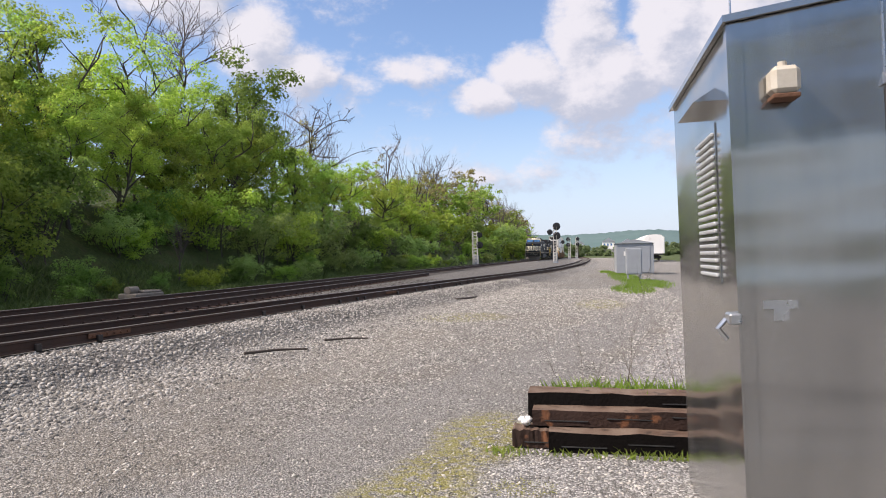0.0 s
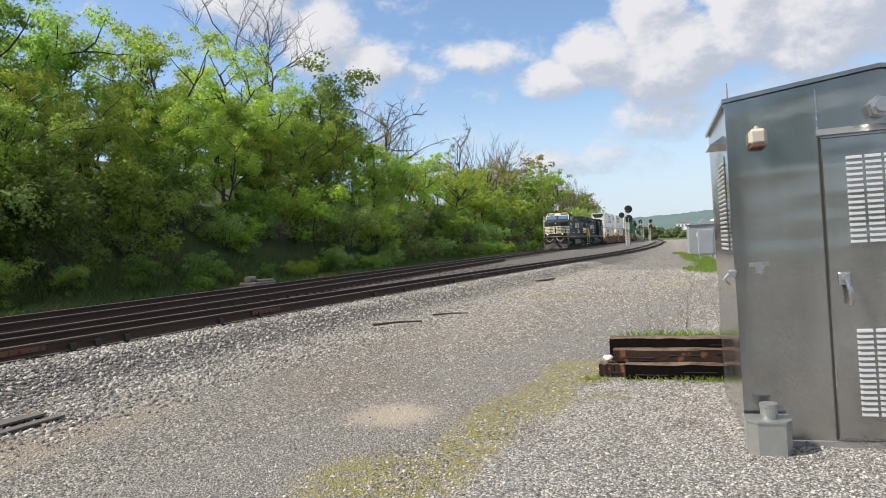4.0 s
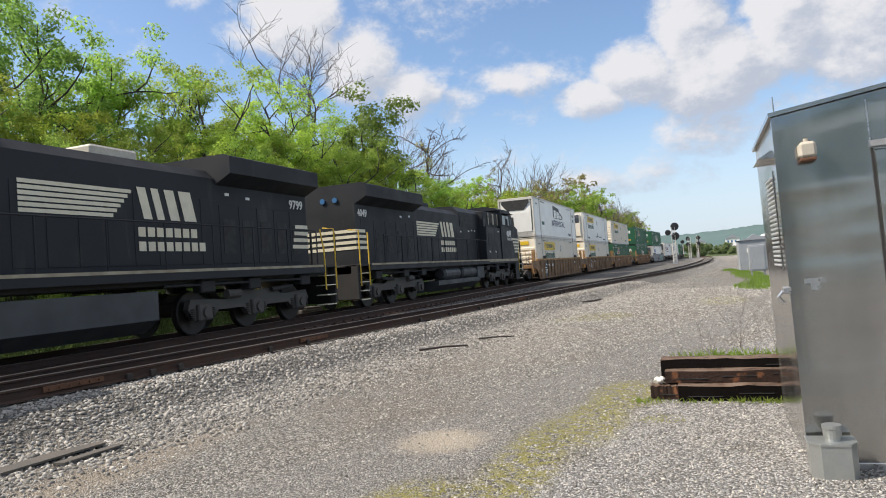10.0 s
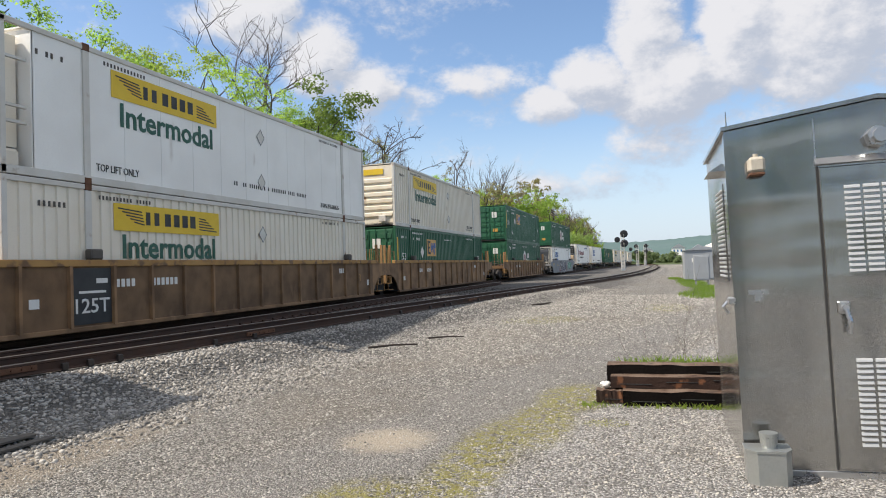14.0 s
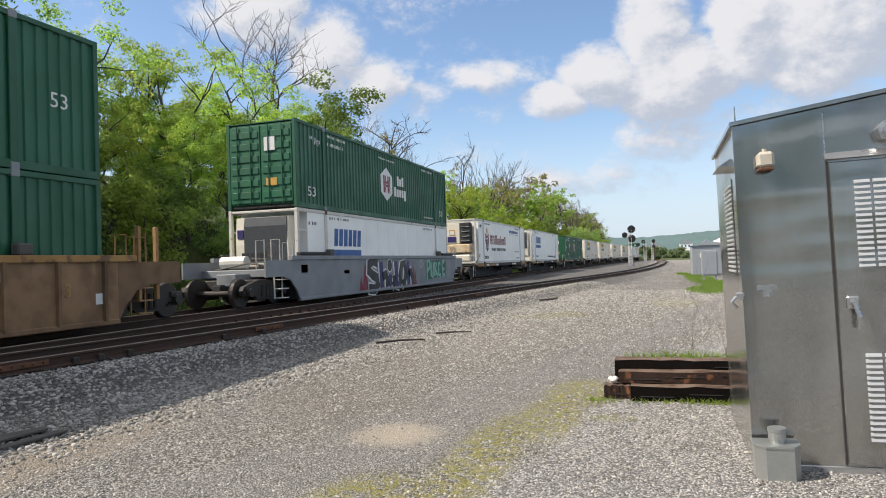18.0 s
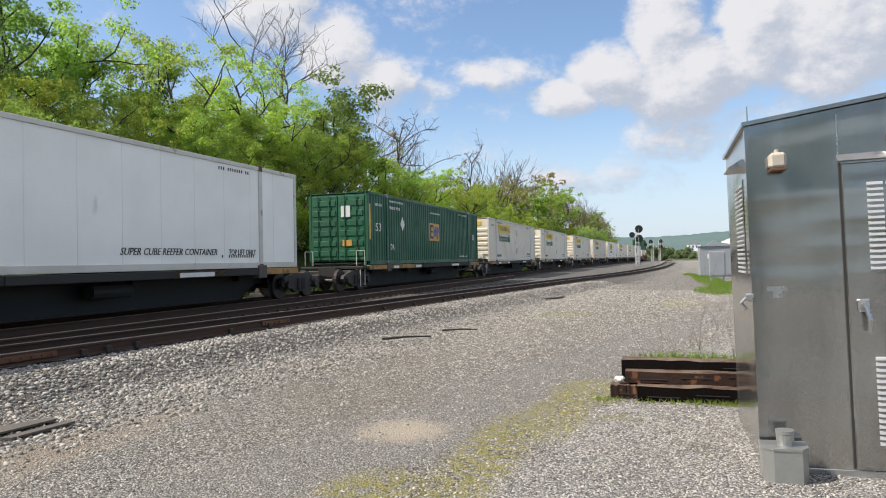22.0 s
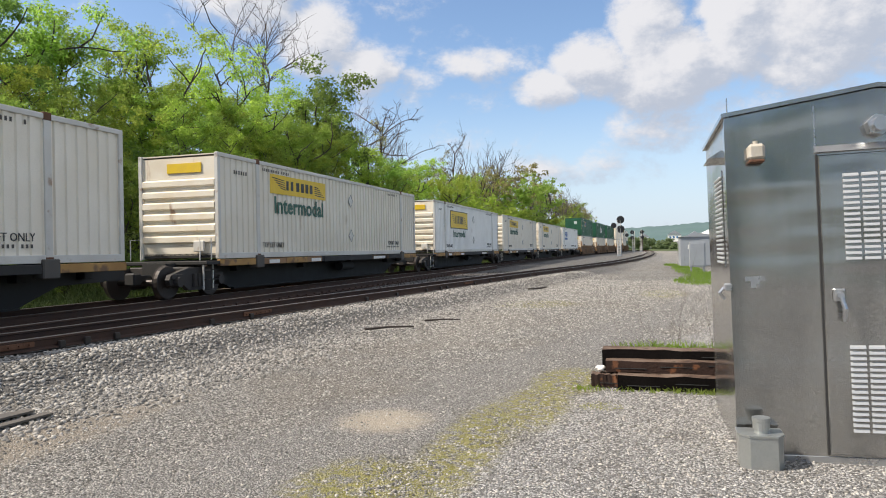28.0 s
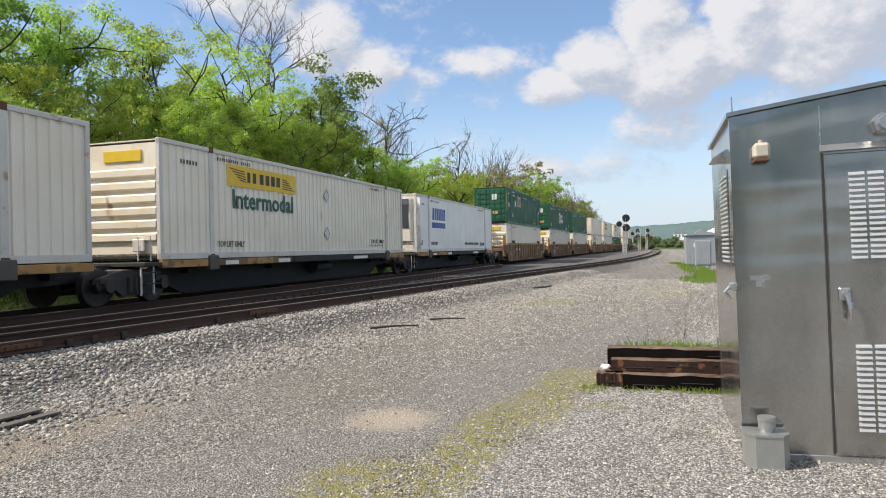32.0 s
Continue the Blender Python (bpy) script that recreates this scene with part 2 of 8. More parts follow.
    stone = mixed(maths("MULTIPLY", spot(-2.42, 5.98, 0.46, 0.46), 0.8), stone, (0.50, 0.43, 0.34))
    stone = mixed(maths("MULTIPLY", spot(-5.15, 4.2, 0.45, 2.6), 0.5), stone, (0.36, 0.30, 0.225))
    stone = mixed(maths("MULTIPLY", spot(-3.6, 14.0, 1.2, 4.0), 0.25), stone, (0.36, 0.32, 0.26))
    moss = maths("MAXIMUM", spot(-1.45, 5.4, 0.36, 2.0, 1.5), spot(-1.15, 6.9, 0.42, 1.3, 1.5))
    for s in ((-0.95, 8.3, 0.5, 1.0), (-2.0, 4.3, 0.5, 0.7), (0.4, 24.0, 0.9, 2.2), (-0.2, 8.4, 0.9, 0.35), (-3.2, 19.5, 1.4, 1.5)):
        moss = maths("MAXIMUM", moss, spot(*s, 1.3))
    stone = mixed(maths("MULTIPLY", maths("MULTIPLY", moss, ramp(fine, 0.38, 0.6)), 0.7), stone, (0.31, 0.28, 0.06))
    # grass of the bank, its colour darkened for the shade of the trees
    grass = mixed(ramp(fine, 0.3, 0.7), (0.04, 0.058, 0.018), (0.09, 0.12, 0.036))
    grass = mixed(ramp(mid, 0.5, 0.7, 0, 0.6), grass, (0.085, 0.07, 0.035))
    bank = ramp(maths("ADD", x, maths("MULTIPLY", maths("SUBTRACT", mid, 0.5), 2.0)), -14.6, -15.6)
    far = ramp(maths("ADD", y, maths("MULTIPLY", broad, 60.0)), 250.0, 290.0)
    right = ramp(maths("ADD", x, maths("MULTIPLY", maths("SUBTRACT", broad, 0.5), 8.0)), 14.0, 17.0)
    z = sep.outputs["Z"]
    stone = mixed(maths("MULTIPLY", maths("MULTIPLY", ramp(z, 0.05, 0.14), ramp(x, 0.0, -3.0)), 0.75), stone, (0.11, 0.105, 0.10))
    # ballast round the rails, coloured dark in place of shade under the train
    dark = maths("MULTIPLY", ramp(x, -9.6, -10.4), ramp(x, -14.8, -14.3))
    stone = mixed(maths("MULTIPLY", dark, 0.8), stone, (0.055, 0.048, 0.044))
    green = maths("MAXIMUM", maths("MAXIMUM", bank, far), right)
    link(mixed(green, stone, grass), bsdf.inputs["Base Color"])
    bsdf.inputs["Roughness"].default_value = 0.92
    bsdf.inputs["Specular IOR Level"].default_value = 0.25
    b = add("ShaderNodeBump")
    b.inputs["Strength"].default_value, b.inputs["Distance"].default_value = 0.9, 0.025
    height = maths("ADD", maths("MULTIPLY", ramp(cells.outputs["Distance"], 0.0, 0.7, 1, 0), 1.0), maths("MULTIPLY", ramp(chips.outputs["Distance"], 0, 0.7, 1, 0), 0.5))
    link(height, b.inputs["Height"])
    link(b.outputs[0], bsdf.inputs["Normal"])
    return m


def leaf_material(name, a, b, through_light=0.64):
    m = bpy.data.materials.new(name)
    m.use_nodes = True
    add, link = nodes_of(m.node_tree)
    out = add("ShaderNodeOutputMaterial")
    rnd = add("ShaderNodeNewGeometry").outputs["Random Per Island"]
    obj = add("ShaderNodeObjectInfo").outputs["Random"]
    mix = add("ShaderNodeMix", data_type="RGBA")
    mix.inputs["A"].default_value, mix.inputs["B"].default_value = (*a, 1), (*b, 1)
    link(rnd, mix.inputs["Factor"])
    hsv = add("ShaderNodeHueSaturation")
    mr = add("ShaderNodeMapRange")
    mr.inputs["To Min"].default_value, mr.inputs["To Max"].default_value = 0.75, 1.25
    link(obj, mr.inputs["Value"])
    link(mr.outputs[0], hsv.inputs["Value"])
    hue = add("ShaderNodeMapRange")
    hue.inputs["To Min"].default_value, hue.inputs["To Max"].default_value = 0.485, 0.515
    link(obj, hue.inputs["Value"])
    link(hue.outputs[0], hsv.inputs["Hue"])
    link(mix.outputs["Result"], hsv.inputs["Color"])
    d, t = add("ShaderNodeBsdfPrincipled"), add("ShaderNodeBsdfTranslucent")
    d.inputs["Roughness"].default_value = 0.55
    d.inputs["Specular IOR Level"].default_value = 0.25
    link(hsv.outputs[0], d.inputs["Base Color"])
    link(hsv.outputs[0], t.inputs["Color"])
    s = add("ShaderNodeMixShader")
    s.inputs[0].default_value = through_light
    link(d.outputs[0], s.inputs[1])
    link(t.outputs[0], s.inputs[2])
    link(s.outputs[0], out.inputs["Surface"])
    return m


def steel_sheet():
    """Brushed steel sheet: upright brush marks, slight waves, a few smears."""
    m = bpy.data.materials.new("brushed_steel_sheet")
    m.use_nodes = True
    add, link = nodes_of(m.node_tree)
    out, bsdf = add("ShaderNodeOutputMaterial"), add("ShaderNodeBsdfPrincipled")
    link(bsdf.outputs[0], out.inputs["Surface"])
    place = add("ShaderNodeTexCoord").outputs["Object"]

    def grain(stretch, size, detail):
        mp, n = add("ShaderNodeMapping"), add("ShaderNodeTexNoise")
        mp.inputs["Scale"].default_value = stretch
        n.inputs["Scale"].default_value, n.inputs["Detail"].default_value = size, detail
        link(place, mp.inputs["Vector"])
        link(mp.outputs[0], n.inputs["Vector"])
        return n.outputs["Fac"]

    def ramp(value, lo, hi, a, b):
        n = add("ShaderNodeMapRange", interpolation_type="SMOOTHSTEP")
        for key, v in (("From Min", lo), ("From Max", hi), ("To Min", a), ("To Max", b)):
            n.inputs[key].default_value = v
        link(value, n.inputs["Value"])
        return n.outputs[0]
    brush, smear, wave = grain((1, 1, 0.02), 70.0, 4), grain((1, 1, 0.25), 3.0, 5), grain((0.22, 0.22, 1), 1.7, 2)
    tint = add("ShaderNodeMix", data_type="RGBA")
    tint.inputs["A"].default_value, tint.inputs["B"].default_value = (0.33, 0.333, 0.33, 1), (0.44, 0.438, 0.425, 1)
    link(ramp(smear, 0.3, 0.7, 0, 1), tint.inputs["Factor"])
    fine = add("ShaderNodeHueSaturation")
    link(ramp(brush, 0.3, 0.7, 0.98, 1.02), fine.inputs["Value"])
    link(tint.outputs["Result"], fine.inputs["Color"])
    link(fine.outputs[0], bsdf.inputs["Base Color"])
    bsdf.inputs["Metallic"].default_value = 0.9
    link(ramp(smear, 0.25, 0.75, 0.12, 0.22), bsdf.inputs["Roughness"])
    b = add("ShaderNodeBump")
    b.inputs["Strength"].default_value, b.inputs["Distance"].default_value = 0.5, 0.08
    link(wave, b.inputs["Height"])
    link(b.outputs[0], bsdf.inputs["Normal"])
    return m


def glass_material(name, tint=(0.10, 0.13, 0.15)):
    m = bpy.data.materials.new(name)
    m.use_nodes = True
    b = m.node_tree.nodes["Principled BSDF"]
    b.inputs["Base Color"].default_value = (*tint, 1)
    b.inputs["Roughness"].default_value = 0.04
    b.inputs["Specular IOR Level"].default_value = 0.5
    return m


GROUND = ground_material()
STONE = surf("ballast_stone", (0.32, 0.302, 0.274), 0.9, second=(0.17, 0.16, 0.142), scale=1.2, fine=40, bump=0.5, island=0.54, spec=0.25)
RAIL_STEEL = surf("rail_brown_steel", (0.062, 0.041, 0.033), 0.8, 0.1, second=(0.10, 0.055, 0.038), scale=4, fine=50, bump=0.3, spec=0.2)
RAIL_TOP = surf("worn_rail_head", (0.22, 0.19, 0.165), 0.42, 0.7, second=(0.15, 0.115, 0.09), scale=5, fine=90, bump=0.05)
RUST = surf("rusty_steel", (0.16, 0.075, 0.04), 0.85, 0.2, second=(0.09, 0.05, 0.035), scale=6, fine=70, bump=0.5)
TIE_WOOD = surf("creosoted_wood", (0.055, 0.042, 0.034), 0.85, second=(0.11, 0.085, 0.065), scale=5, fine=45, bump=0.7, rand=0.25)
STACK_WOOD = surf("old_tie_wood", (0.038, 0.022, 0.017), 0.75, second=(0.018, 0.014, 0.012), scale=4, fine=35, bump=0.9, rand=0.3, rust=(0.17, 0.075, 0.038), rust_at=0.56, spec=0.15)
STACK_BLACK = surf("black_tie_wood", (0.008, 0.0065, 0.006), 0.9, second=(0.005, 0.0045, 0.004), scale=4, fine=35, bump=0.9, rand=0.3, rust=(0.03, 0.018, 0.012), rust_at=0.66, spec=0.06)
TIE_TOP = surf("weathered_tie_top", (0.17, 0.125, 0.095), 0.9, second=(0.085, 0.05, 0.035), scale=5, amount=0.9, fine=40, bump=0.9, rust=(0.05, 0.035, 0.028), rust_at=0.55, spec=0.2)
BOGIE_DARK = surf("dark_bogie_steel", (0.034, 0.031, 0.029), 0.7, 0.2, second=(0.06, 0.05, 0.042), scale=4, fine=50, bump=0.3)
SWITCH_CASE = surf("dusty_switch_casting", (0.19, 0.165, 0.135), 0.85, second=(0.10, 0.085, 0.07), scale=6, fine=60, bump=0.3)
STEEL = steel_sheet()
STEEL_TRIM = surf("bright_steel_trim", (0.55, 0.555, 0.56), 0.3, 0.9, scale=6, fine=90, bump=0.1)
ZINC = surf("galvanised_sheet", (0.265, 0.325, 0.315), 0.35, 0.6, second=(0.35, 0.41, 0.40), scale=3, fine=60, bump=0.1, rust=(0.50, 0.54, 0.54), rust_at=0.68, streak=0.9)
GREY_BOX = surf("grey_painted_steel", (0.30, 0.32, 0.34), 0.5, 0.1, second=(0.25, 0.265, 0.28), scale=2, fine=60, bump=0.1)
LOUVRE_PAINT = surf("pale_louvre_metal", (0.56, 0.57, 0.57), 0.4, 0.35, scale=6, fine=80, bump=0.05)
GRILLE_GREY = surf("dark_grille_plastic", (0.045, 0.05, 0.058), 0.5, scale=5, bump=0.05)
SLOT = surf("dark_slot", (0.03, 0.03, 0.03), 0.8, scale=5, bump=0.0)
PALE = surf("pale_plastic", (0.52, 0.48, 0.40), 0.55, second=(0.38, 0.32, 0.23), scale=15, fine=80, bump=0.1)
BLACK = surf("locomotive_black", (0.022, 0.0235, 0.027), 0.58, second=(0.034, 0.035, 0.038), scale=1.4, fine=40, bump=0.06, rust=(0.045, 0.043, 0.041), rust_at=0.6, streak=0.9, spec=0.22)
GRIME = surf("running_gear_grime", (0.085, 0.078, 0.07), 0.8, 0.1, second=(0.14, 0.12, 0.10), scale=4, fine=50, bump=0.3)
ORANGE_RAIL = surf("worn_orange_rail", (0.36, 0.20, 0.075), 0.7, second=(0.20, 0.11, 0.05), scale=5, fine=50, bump=0.1)
LIGHT_ZINC = surf("bright_zinc_casting", (0.44, 0.455, 0.44), 0.36, 0.7, second=(0.33, 0.35, 0.34), scale=6, fine=70, bump=0.1)
UNDER = surf("dark_underframe", (0.02, 0.0195, 0.019), 0.75, 0.1, second=(0.05, 0.046, 0.042), scale=3, fine=50, bump=0.2)
WHEEL = surf("wheel_steel", (0.04, 0.035, 0.032), 0.5, 0.5, second=(0.07, 0.052, 0.042), scale=8, fine=60, bump=0.2)
CREAM = surf("cream_striping", (0.72, 0.66, 0.50), 0.5, second=(0.58, 0.52, 0.40), scale=5, fine=60, bump=0.05)
SILL_CREAM = surf("grimy_cream_stripe", (0.40, 0.35, 0.25), 0.7, second=(0.22, 0.18, 0.12), scale=2, amount=0.9, fine=40, bump=0.1)
WHITE = surf("white_lettering", (0.75, 0.74, 0.70), 0.5, second=(0.62, 0.6, 0.56), scale=6, bump=0.0)
YELLOW = surf("yellow_paint", (0.72, 0.47, 0.03), 0.5, second=(0.6, 0.36, 0.04), scale=6, fine=60, bump=0.05)
LAMP = surf("headlight_glow", (1.0, 0.82, 0.55), 0.3, emit=0.4, bump=0.0)
GLASS_DARK = glass_material("dark_cab_glass", (0.015, 0.018, 0.022))
# blue base colour stands in for the sky reflected in the windshields
SKY_GLASS = glass_material("sky_blue_glass", (0.06, 0.16, 0.32))
BOX_WHITE = surf("white_container_paint", (0.86, 0.845, 0.80), 0.45, second=(0.73, 0.71, 0.67), scale=0.9, fine=45, bump=0.06, rand=0.07, rust=(0.47, 0.41, 0.34), rust_at=0.66, streak=0.8)
BOX_CREAM = surf("cream_container_paint", (0.79, 0.725, 0.61), 0.5, second=(0.69, 0.61, 0.48), scale=0.9, fine=45, bump=0.06, rand=0.08, rust=(0.36, 0.22, 0.12), rust_at=0.66, streak=0.8)
BOX_GREEN = surf("green_container_paint", (0.018, 0.115, 0.055), 0.5, second=(0.014, 0.085, 0.042), scale=0.9, fine=45, bump=0.06, rand=0.12, rust=(0.05, 0.10, 0.06), rust_at=0.64, streak=0.8)
FRAME_WHITE = surf("white_frame_paint", (0.62, 0.60, 0.55), 0.55, second=(0.5, 0.46, 0.4), scale=2, fine=50, bump=0.1, rust=(0.30, 0.19, 0.11), rust_at=0.62)
FRAME_GREEN = surf("green_frame_paint", (0.016, 0.10, 0.048), 0.5, scale=2, fine=50, bump=0.1, rust=(0.09, 0.07, 0.045), rust_at=0.68)
WELL_BROWN = surf("oxide_brown_car_paint", (0.26, 0.145, 0.066), 0.75, second=(0.115, 0.068, 0.038), scale=1.6, amount=0.9, fine=45, bump=0.2, rand=0.25, rust=(0.25, 0.145, 0.075), rust_at=0.56, streak=0.6)
RUSTED_CREAM = surf("rust_streaked_cream", (0.74, 0.62, 0.43), 0.6, second=(0.5, 0.33, 0.18), scale=2.5, amount=0.9, fine=40, bump=0.1, rust=(0.22, 0.10, 0.04), rust_at=0.56, streak=0.8)
END_CREAM = surf("streaked_container_end", (0.84, 0.77, 0.64), 0.55, second=(0.72, 0.60, 0.43), scale=1.6, amount=0.8, fine=45, bump=0.08, rand=0.08, rust=(0.33, 0.17, 0.08), rust_at=0.6, streak=0.85)
TANK_GREY = surf("fuel_tank_grey", (0.062, 0.064, 0.066), 0.6, second=(0.04, 0.041, 0.042), scale=1.5, fine=50, bump=0.1)
WELL_GREY = surf("grey_car_paint", (0.24, 0.25, 0.26), 0.6, second=(0.17, 0.175, 0.18), scale=1.5, fine=45, bump=0.1)
OCHRE = surf("worn_yellow_sill", (0.42, 0.235, 0.07), 0.75, second=(0.22, 0.11, 0.05), scale=1.6, fine=45, bump=0.2, rust=(0.12, 0.07, 0.045), rust_at=0.5)
LOGO_YELLOW = surf("yellow_board", (0.74, 0.50, 0.015), 0.5, second=(0.66, 0.42, 0.03), scale=4, bump=0.0)
LOGO_BLACK = surf("black_print", (0.02, 0.02, 0.022), 0.5, bump=0.0)
LOGO_GREEN = surf("dark_green_print", (0.012, 0.095, 0.06), 0.5, bump=0.0)
LOGO_BLUE = surf("blue_print", (0.015, 0.09, 0.31), 0.5, bump=0.0)
LOGO_NAVY = surf("navy_print", (0.035, 0.025, 0.13), 0.5, bump=0.0)
LOGO_RED = surf("dark_red_print", (0.22, 0.012, 0.03), 0.5, bump=0.0)
LOGO_ORANGE = surf("orange_board", (0.60, 0.33, 0.07), 0.5, bump=0.0)
MINT = surf("mint_spray_paint", (0.22, 0.48, 0.36), 0.5, scale=3, bump=0.0)
BARK = surf("grey_bark", (0.07, 0.058, 0.047), 0.9, second=(0.045, 0.038, 0.03), scale=5, fine=30, bump=0.8)
BARE_TWIG = surf("bare_twigs", (0.10, 0.08, 0.065), 0.9, second=(0.065, 0.052, 0.043), scale=3, fine=30, bump=0.3)
# stones between the rails, shade of the train put into their colour
TRACK_STONE = surf("shade_dark_ballast", (0.085, 0.075, 0.068), 0.92, second=(0.05, 0.044, 0.04), scale=1.2, fine=40, bump=0.4, island=0.6, spec=0.2)
STONE_FINE = surf("fine_gravel", (0.375, 0.354, 0.32), 0.92, second=(0.28, 0.258, 0.228), scale=0.8, fine=40, bump=0.4, island=0.6, spec=0.25)
LEAF_BRIGHT = leaf_material("fresh_spring_leaf", (0.45, 0.55, 0.09), (0.26, 0.375, 0.055))
LEAF_MID = leaf_material("green_leaf", (0.36, 0.48, 0.09), (0.22, 0.335, 0.062))
LEAF_DARK = leaf_material("dark_leaf", (0.24, 0.36, 0.08), (0.14, 0.225, 0.05))
LEAF_BUSH = leaf_material("undergrowth_leaf", (0.38, 0.48, 0.15), (0.25, 0.345, 0.11))
LEAF_OLIVE = leaf_material("olive_bud_leaf", (0.32, 0.31, 0.12), (0.24, 0.205, 0.10))
# blades kept darker than GRASS, with tree shade put into their colour
BANK_GRASS = leaf_material("tree_shaded_blade", (0.135, 0.18, 0.055), (0.08, 0.11, 0.036), 0.4)
GRASS = leaf_material("grass_blade", (0.27, 0.38, 0.06), (0.16, 0.26, 0.045))
MOSS = leaf_material("yellow_moss", (0.40, 0.38, 0.09), (0.27, 0.28, 0.06), 0.3)
# wooded hill with the bluish haze of distance put into its base colour
HILL = surf("haze_blue_hill", (0.115, 0.165, 0.165), 0.95, second=(0.085, 0.14, 0.13), scale=0.012, fine=0.08, bump=0.0, spec=0.0)


# ---- mesh helpers ----
class Build:
    """Collects vertices and faces of one mesh."""

    def __init__(self):
        self.v, self.f = [], []

    def add(self, verts, faces):
        n = len(self.v)
        self.v += [tuple(p) for p in verts]
        self.f += [tuple(n + i for i in face) for face in faces]
        return self

    def box(self, x0, x1, y0, y1, z0, z1, c=0.0):
        """A box, its edges chamfered by c."""
        if c <= 0:
            self.add([(x, y, z) for z in (z0, z1) for y in (y0, y1) for x in (x0, x1)],
                     [(0, 2, 3, 1), (4, 5, 7, 6), (0, 1, 5, 4), (2, 6, 7, 3), (0, 4, 6, 2), (1, 3, 7, 5)])
            return self
        n = len(self.v)
        lo, hi, at = (x0, y0, z0), (x1, y1, z1), {}
        for ix in (0, 1):
            for iy in (0, 1):
                for iz in (0, 1):
                    s = (ix, iy, iz)
                    for k in range(3):
                        p = []
                        for a in range(3):
                            e = (lo, hi)[s[a]][a]
                            p.append(e if a == k else e + (c, -c)[s[a]])
                        at[(s, k)] = len(self.v)
                        self.v.append(tuple(p))
        for k in range(3):
            a, b = (k + 1) % 3, (k + 2) % 3
            for side in (0, 1):
                ring = []
                for u, w in ((0, 0), (1, 0), (1, 1), (0, 1)):
                    s = [0, 0, 0]
                    s[k], s[a], s[b] = side, u, w
                    ring.append(at[(tuple(s), k)])
                self.f.append(tuple(ring if side else ring[::-1]))
        for k in range(3):
            a, b = (k + 1) % 3, (k + 2) % 3
            for u in (0, 1):
                for w in (0, 1):
                    s0, s1 = [0, 0, 0], [0, 0, 0]
                    s0[a], s0[b], s1[a], s1[b] = u, w, u, w
                    s1[k] = 1
                    s0, s1 = tuple(s0), tuple(s1)
                    q = [at[(s0, a)], at[(s1, a)], at[(s1, b)], at[(s0, b)]]
                    self.f.append(tuple(q if u != w else q[::-1]))
        for s in [(i, j, k) for i in (0, 1) for j in (0, 1) for k in (0, 1)]:
            q = [at[(s, 0)], at[(s, 1)], at[(s, 2)]]
            self.f.append(tuple(q if sum(s) % 2 else q[::-1]))
        return self

    def prism(self, outline, axis, a, b):
        """An outline of 2D points drawn out along an axis from a to b; 2D axes follow in cyclic order."""
        n = len(outline)

        def at(p, d):
            return {"x": (d, p[0], p[1]), "y": (p[1], d, p[0]), "z": (p[0], p[1], d)}[axis]
        verts = [at(p, a) for p in outline] + [at(p, b) for p in outline]
        faces = [tuple(range(n))[::-1], tuple(range(n, 2 * n))] + [(i, (i + 1) % n, n + (i + 1) % n, n + i) for i in range(n)]
        return self.add(verts, faces)

    def tube(self, points, radii, sides=6, caps=True):
        """A round bar along points."""
        if isinstance(radii, (int, float)):
            radii = [radii] * len(points)
        n, pts = len(self.v), [Vector(p) for p in points]
        for i, p in enumerate(pts):
            way = (pts[min(i + 1, len(pts) - 1)] - pts[max(i - 1, 0)]).normalized()
            u = way.orthogonal().normalized() if i == 0 else (u - way * u.dot(way)).normalized()
            w = way.cross(u)
            for k in range(sides):
                a = 2 * math.pi * k / sides
                self.v.append(tuple(p + (u * math.cos(a) + w * math.sin(a)) * radii[i]))
        for i in range(len(pts) - 1):
            for k in range(sides):
                a, b = n + i * sides + k, n + i * sides + (k + 1) % sides
                self.f.append((a, b, b + sides, a + sides))
        if caps:
            self.f.append(tuple(range(n, n + sides))[::-1])
            e = n + (len(pts) - 1) * sides
            self.f.append(tuple(range(e, e + sides)))
        return self

    def disc(self, centre, axis, r, depth, sides=16):
        """A round plate or drum, centred, along an axis."""
        d = {"x": Vector((1, 0, 0)), "y": Vector((0, 1, 0)), "z": Vector((0, 0, 1))}[axis] * depth / 2
        c = Vector(centre)
        return self.tube([c - d, c + d], r, sides)

    def mesh(self, name, material, smooth=False):
        me = bpy.data.meshes.new(name)
        me.from_pydata(self.v, [], self.f)
        me.materials.append(material)
        if smooth:
            me.shade_smooth()
        return me


def part(name, built, material, parent, label="", smooth=False):
    """One mesh under a thing or a part."""
    me = built if isinstance(built, bpy.types.Mesh) else built.mesh(name, material, smooth)
    ob = new(name, me)
    ob.parent = parent
    if label:
        tagged(ob, label)
    return ob


def thing(name, label, category, group="", kind="", m=None):
    ob = new(name)
    ob.empty_display_size = 0.1
    tagged(ob, label, category, group, kind)
    if m is not None:
        ob.matrix_world = m
    return ob


LETTERS = {}


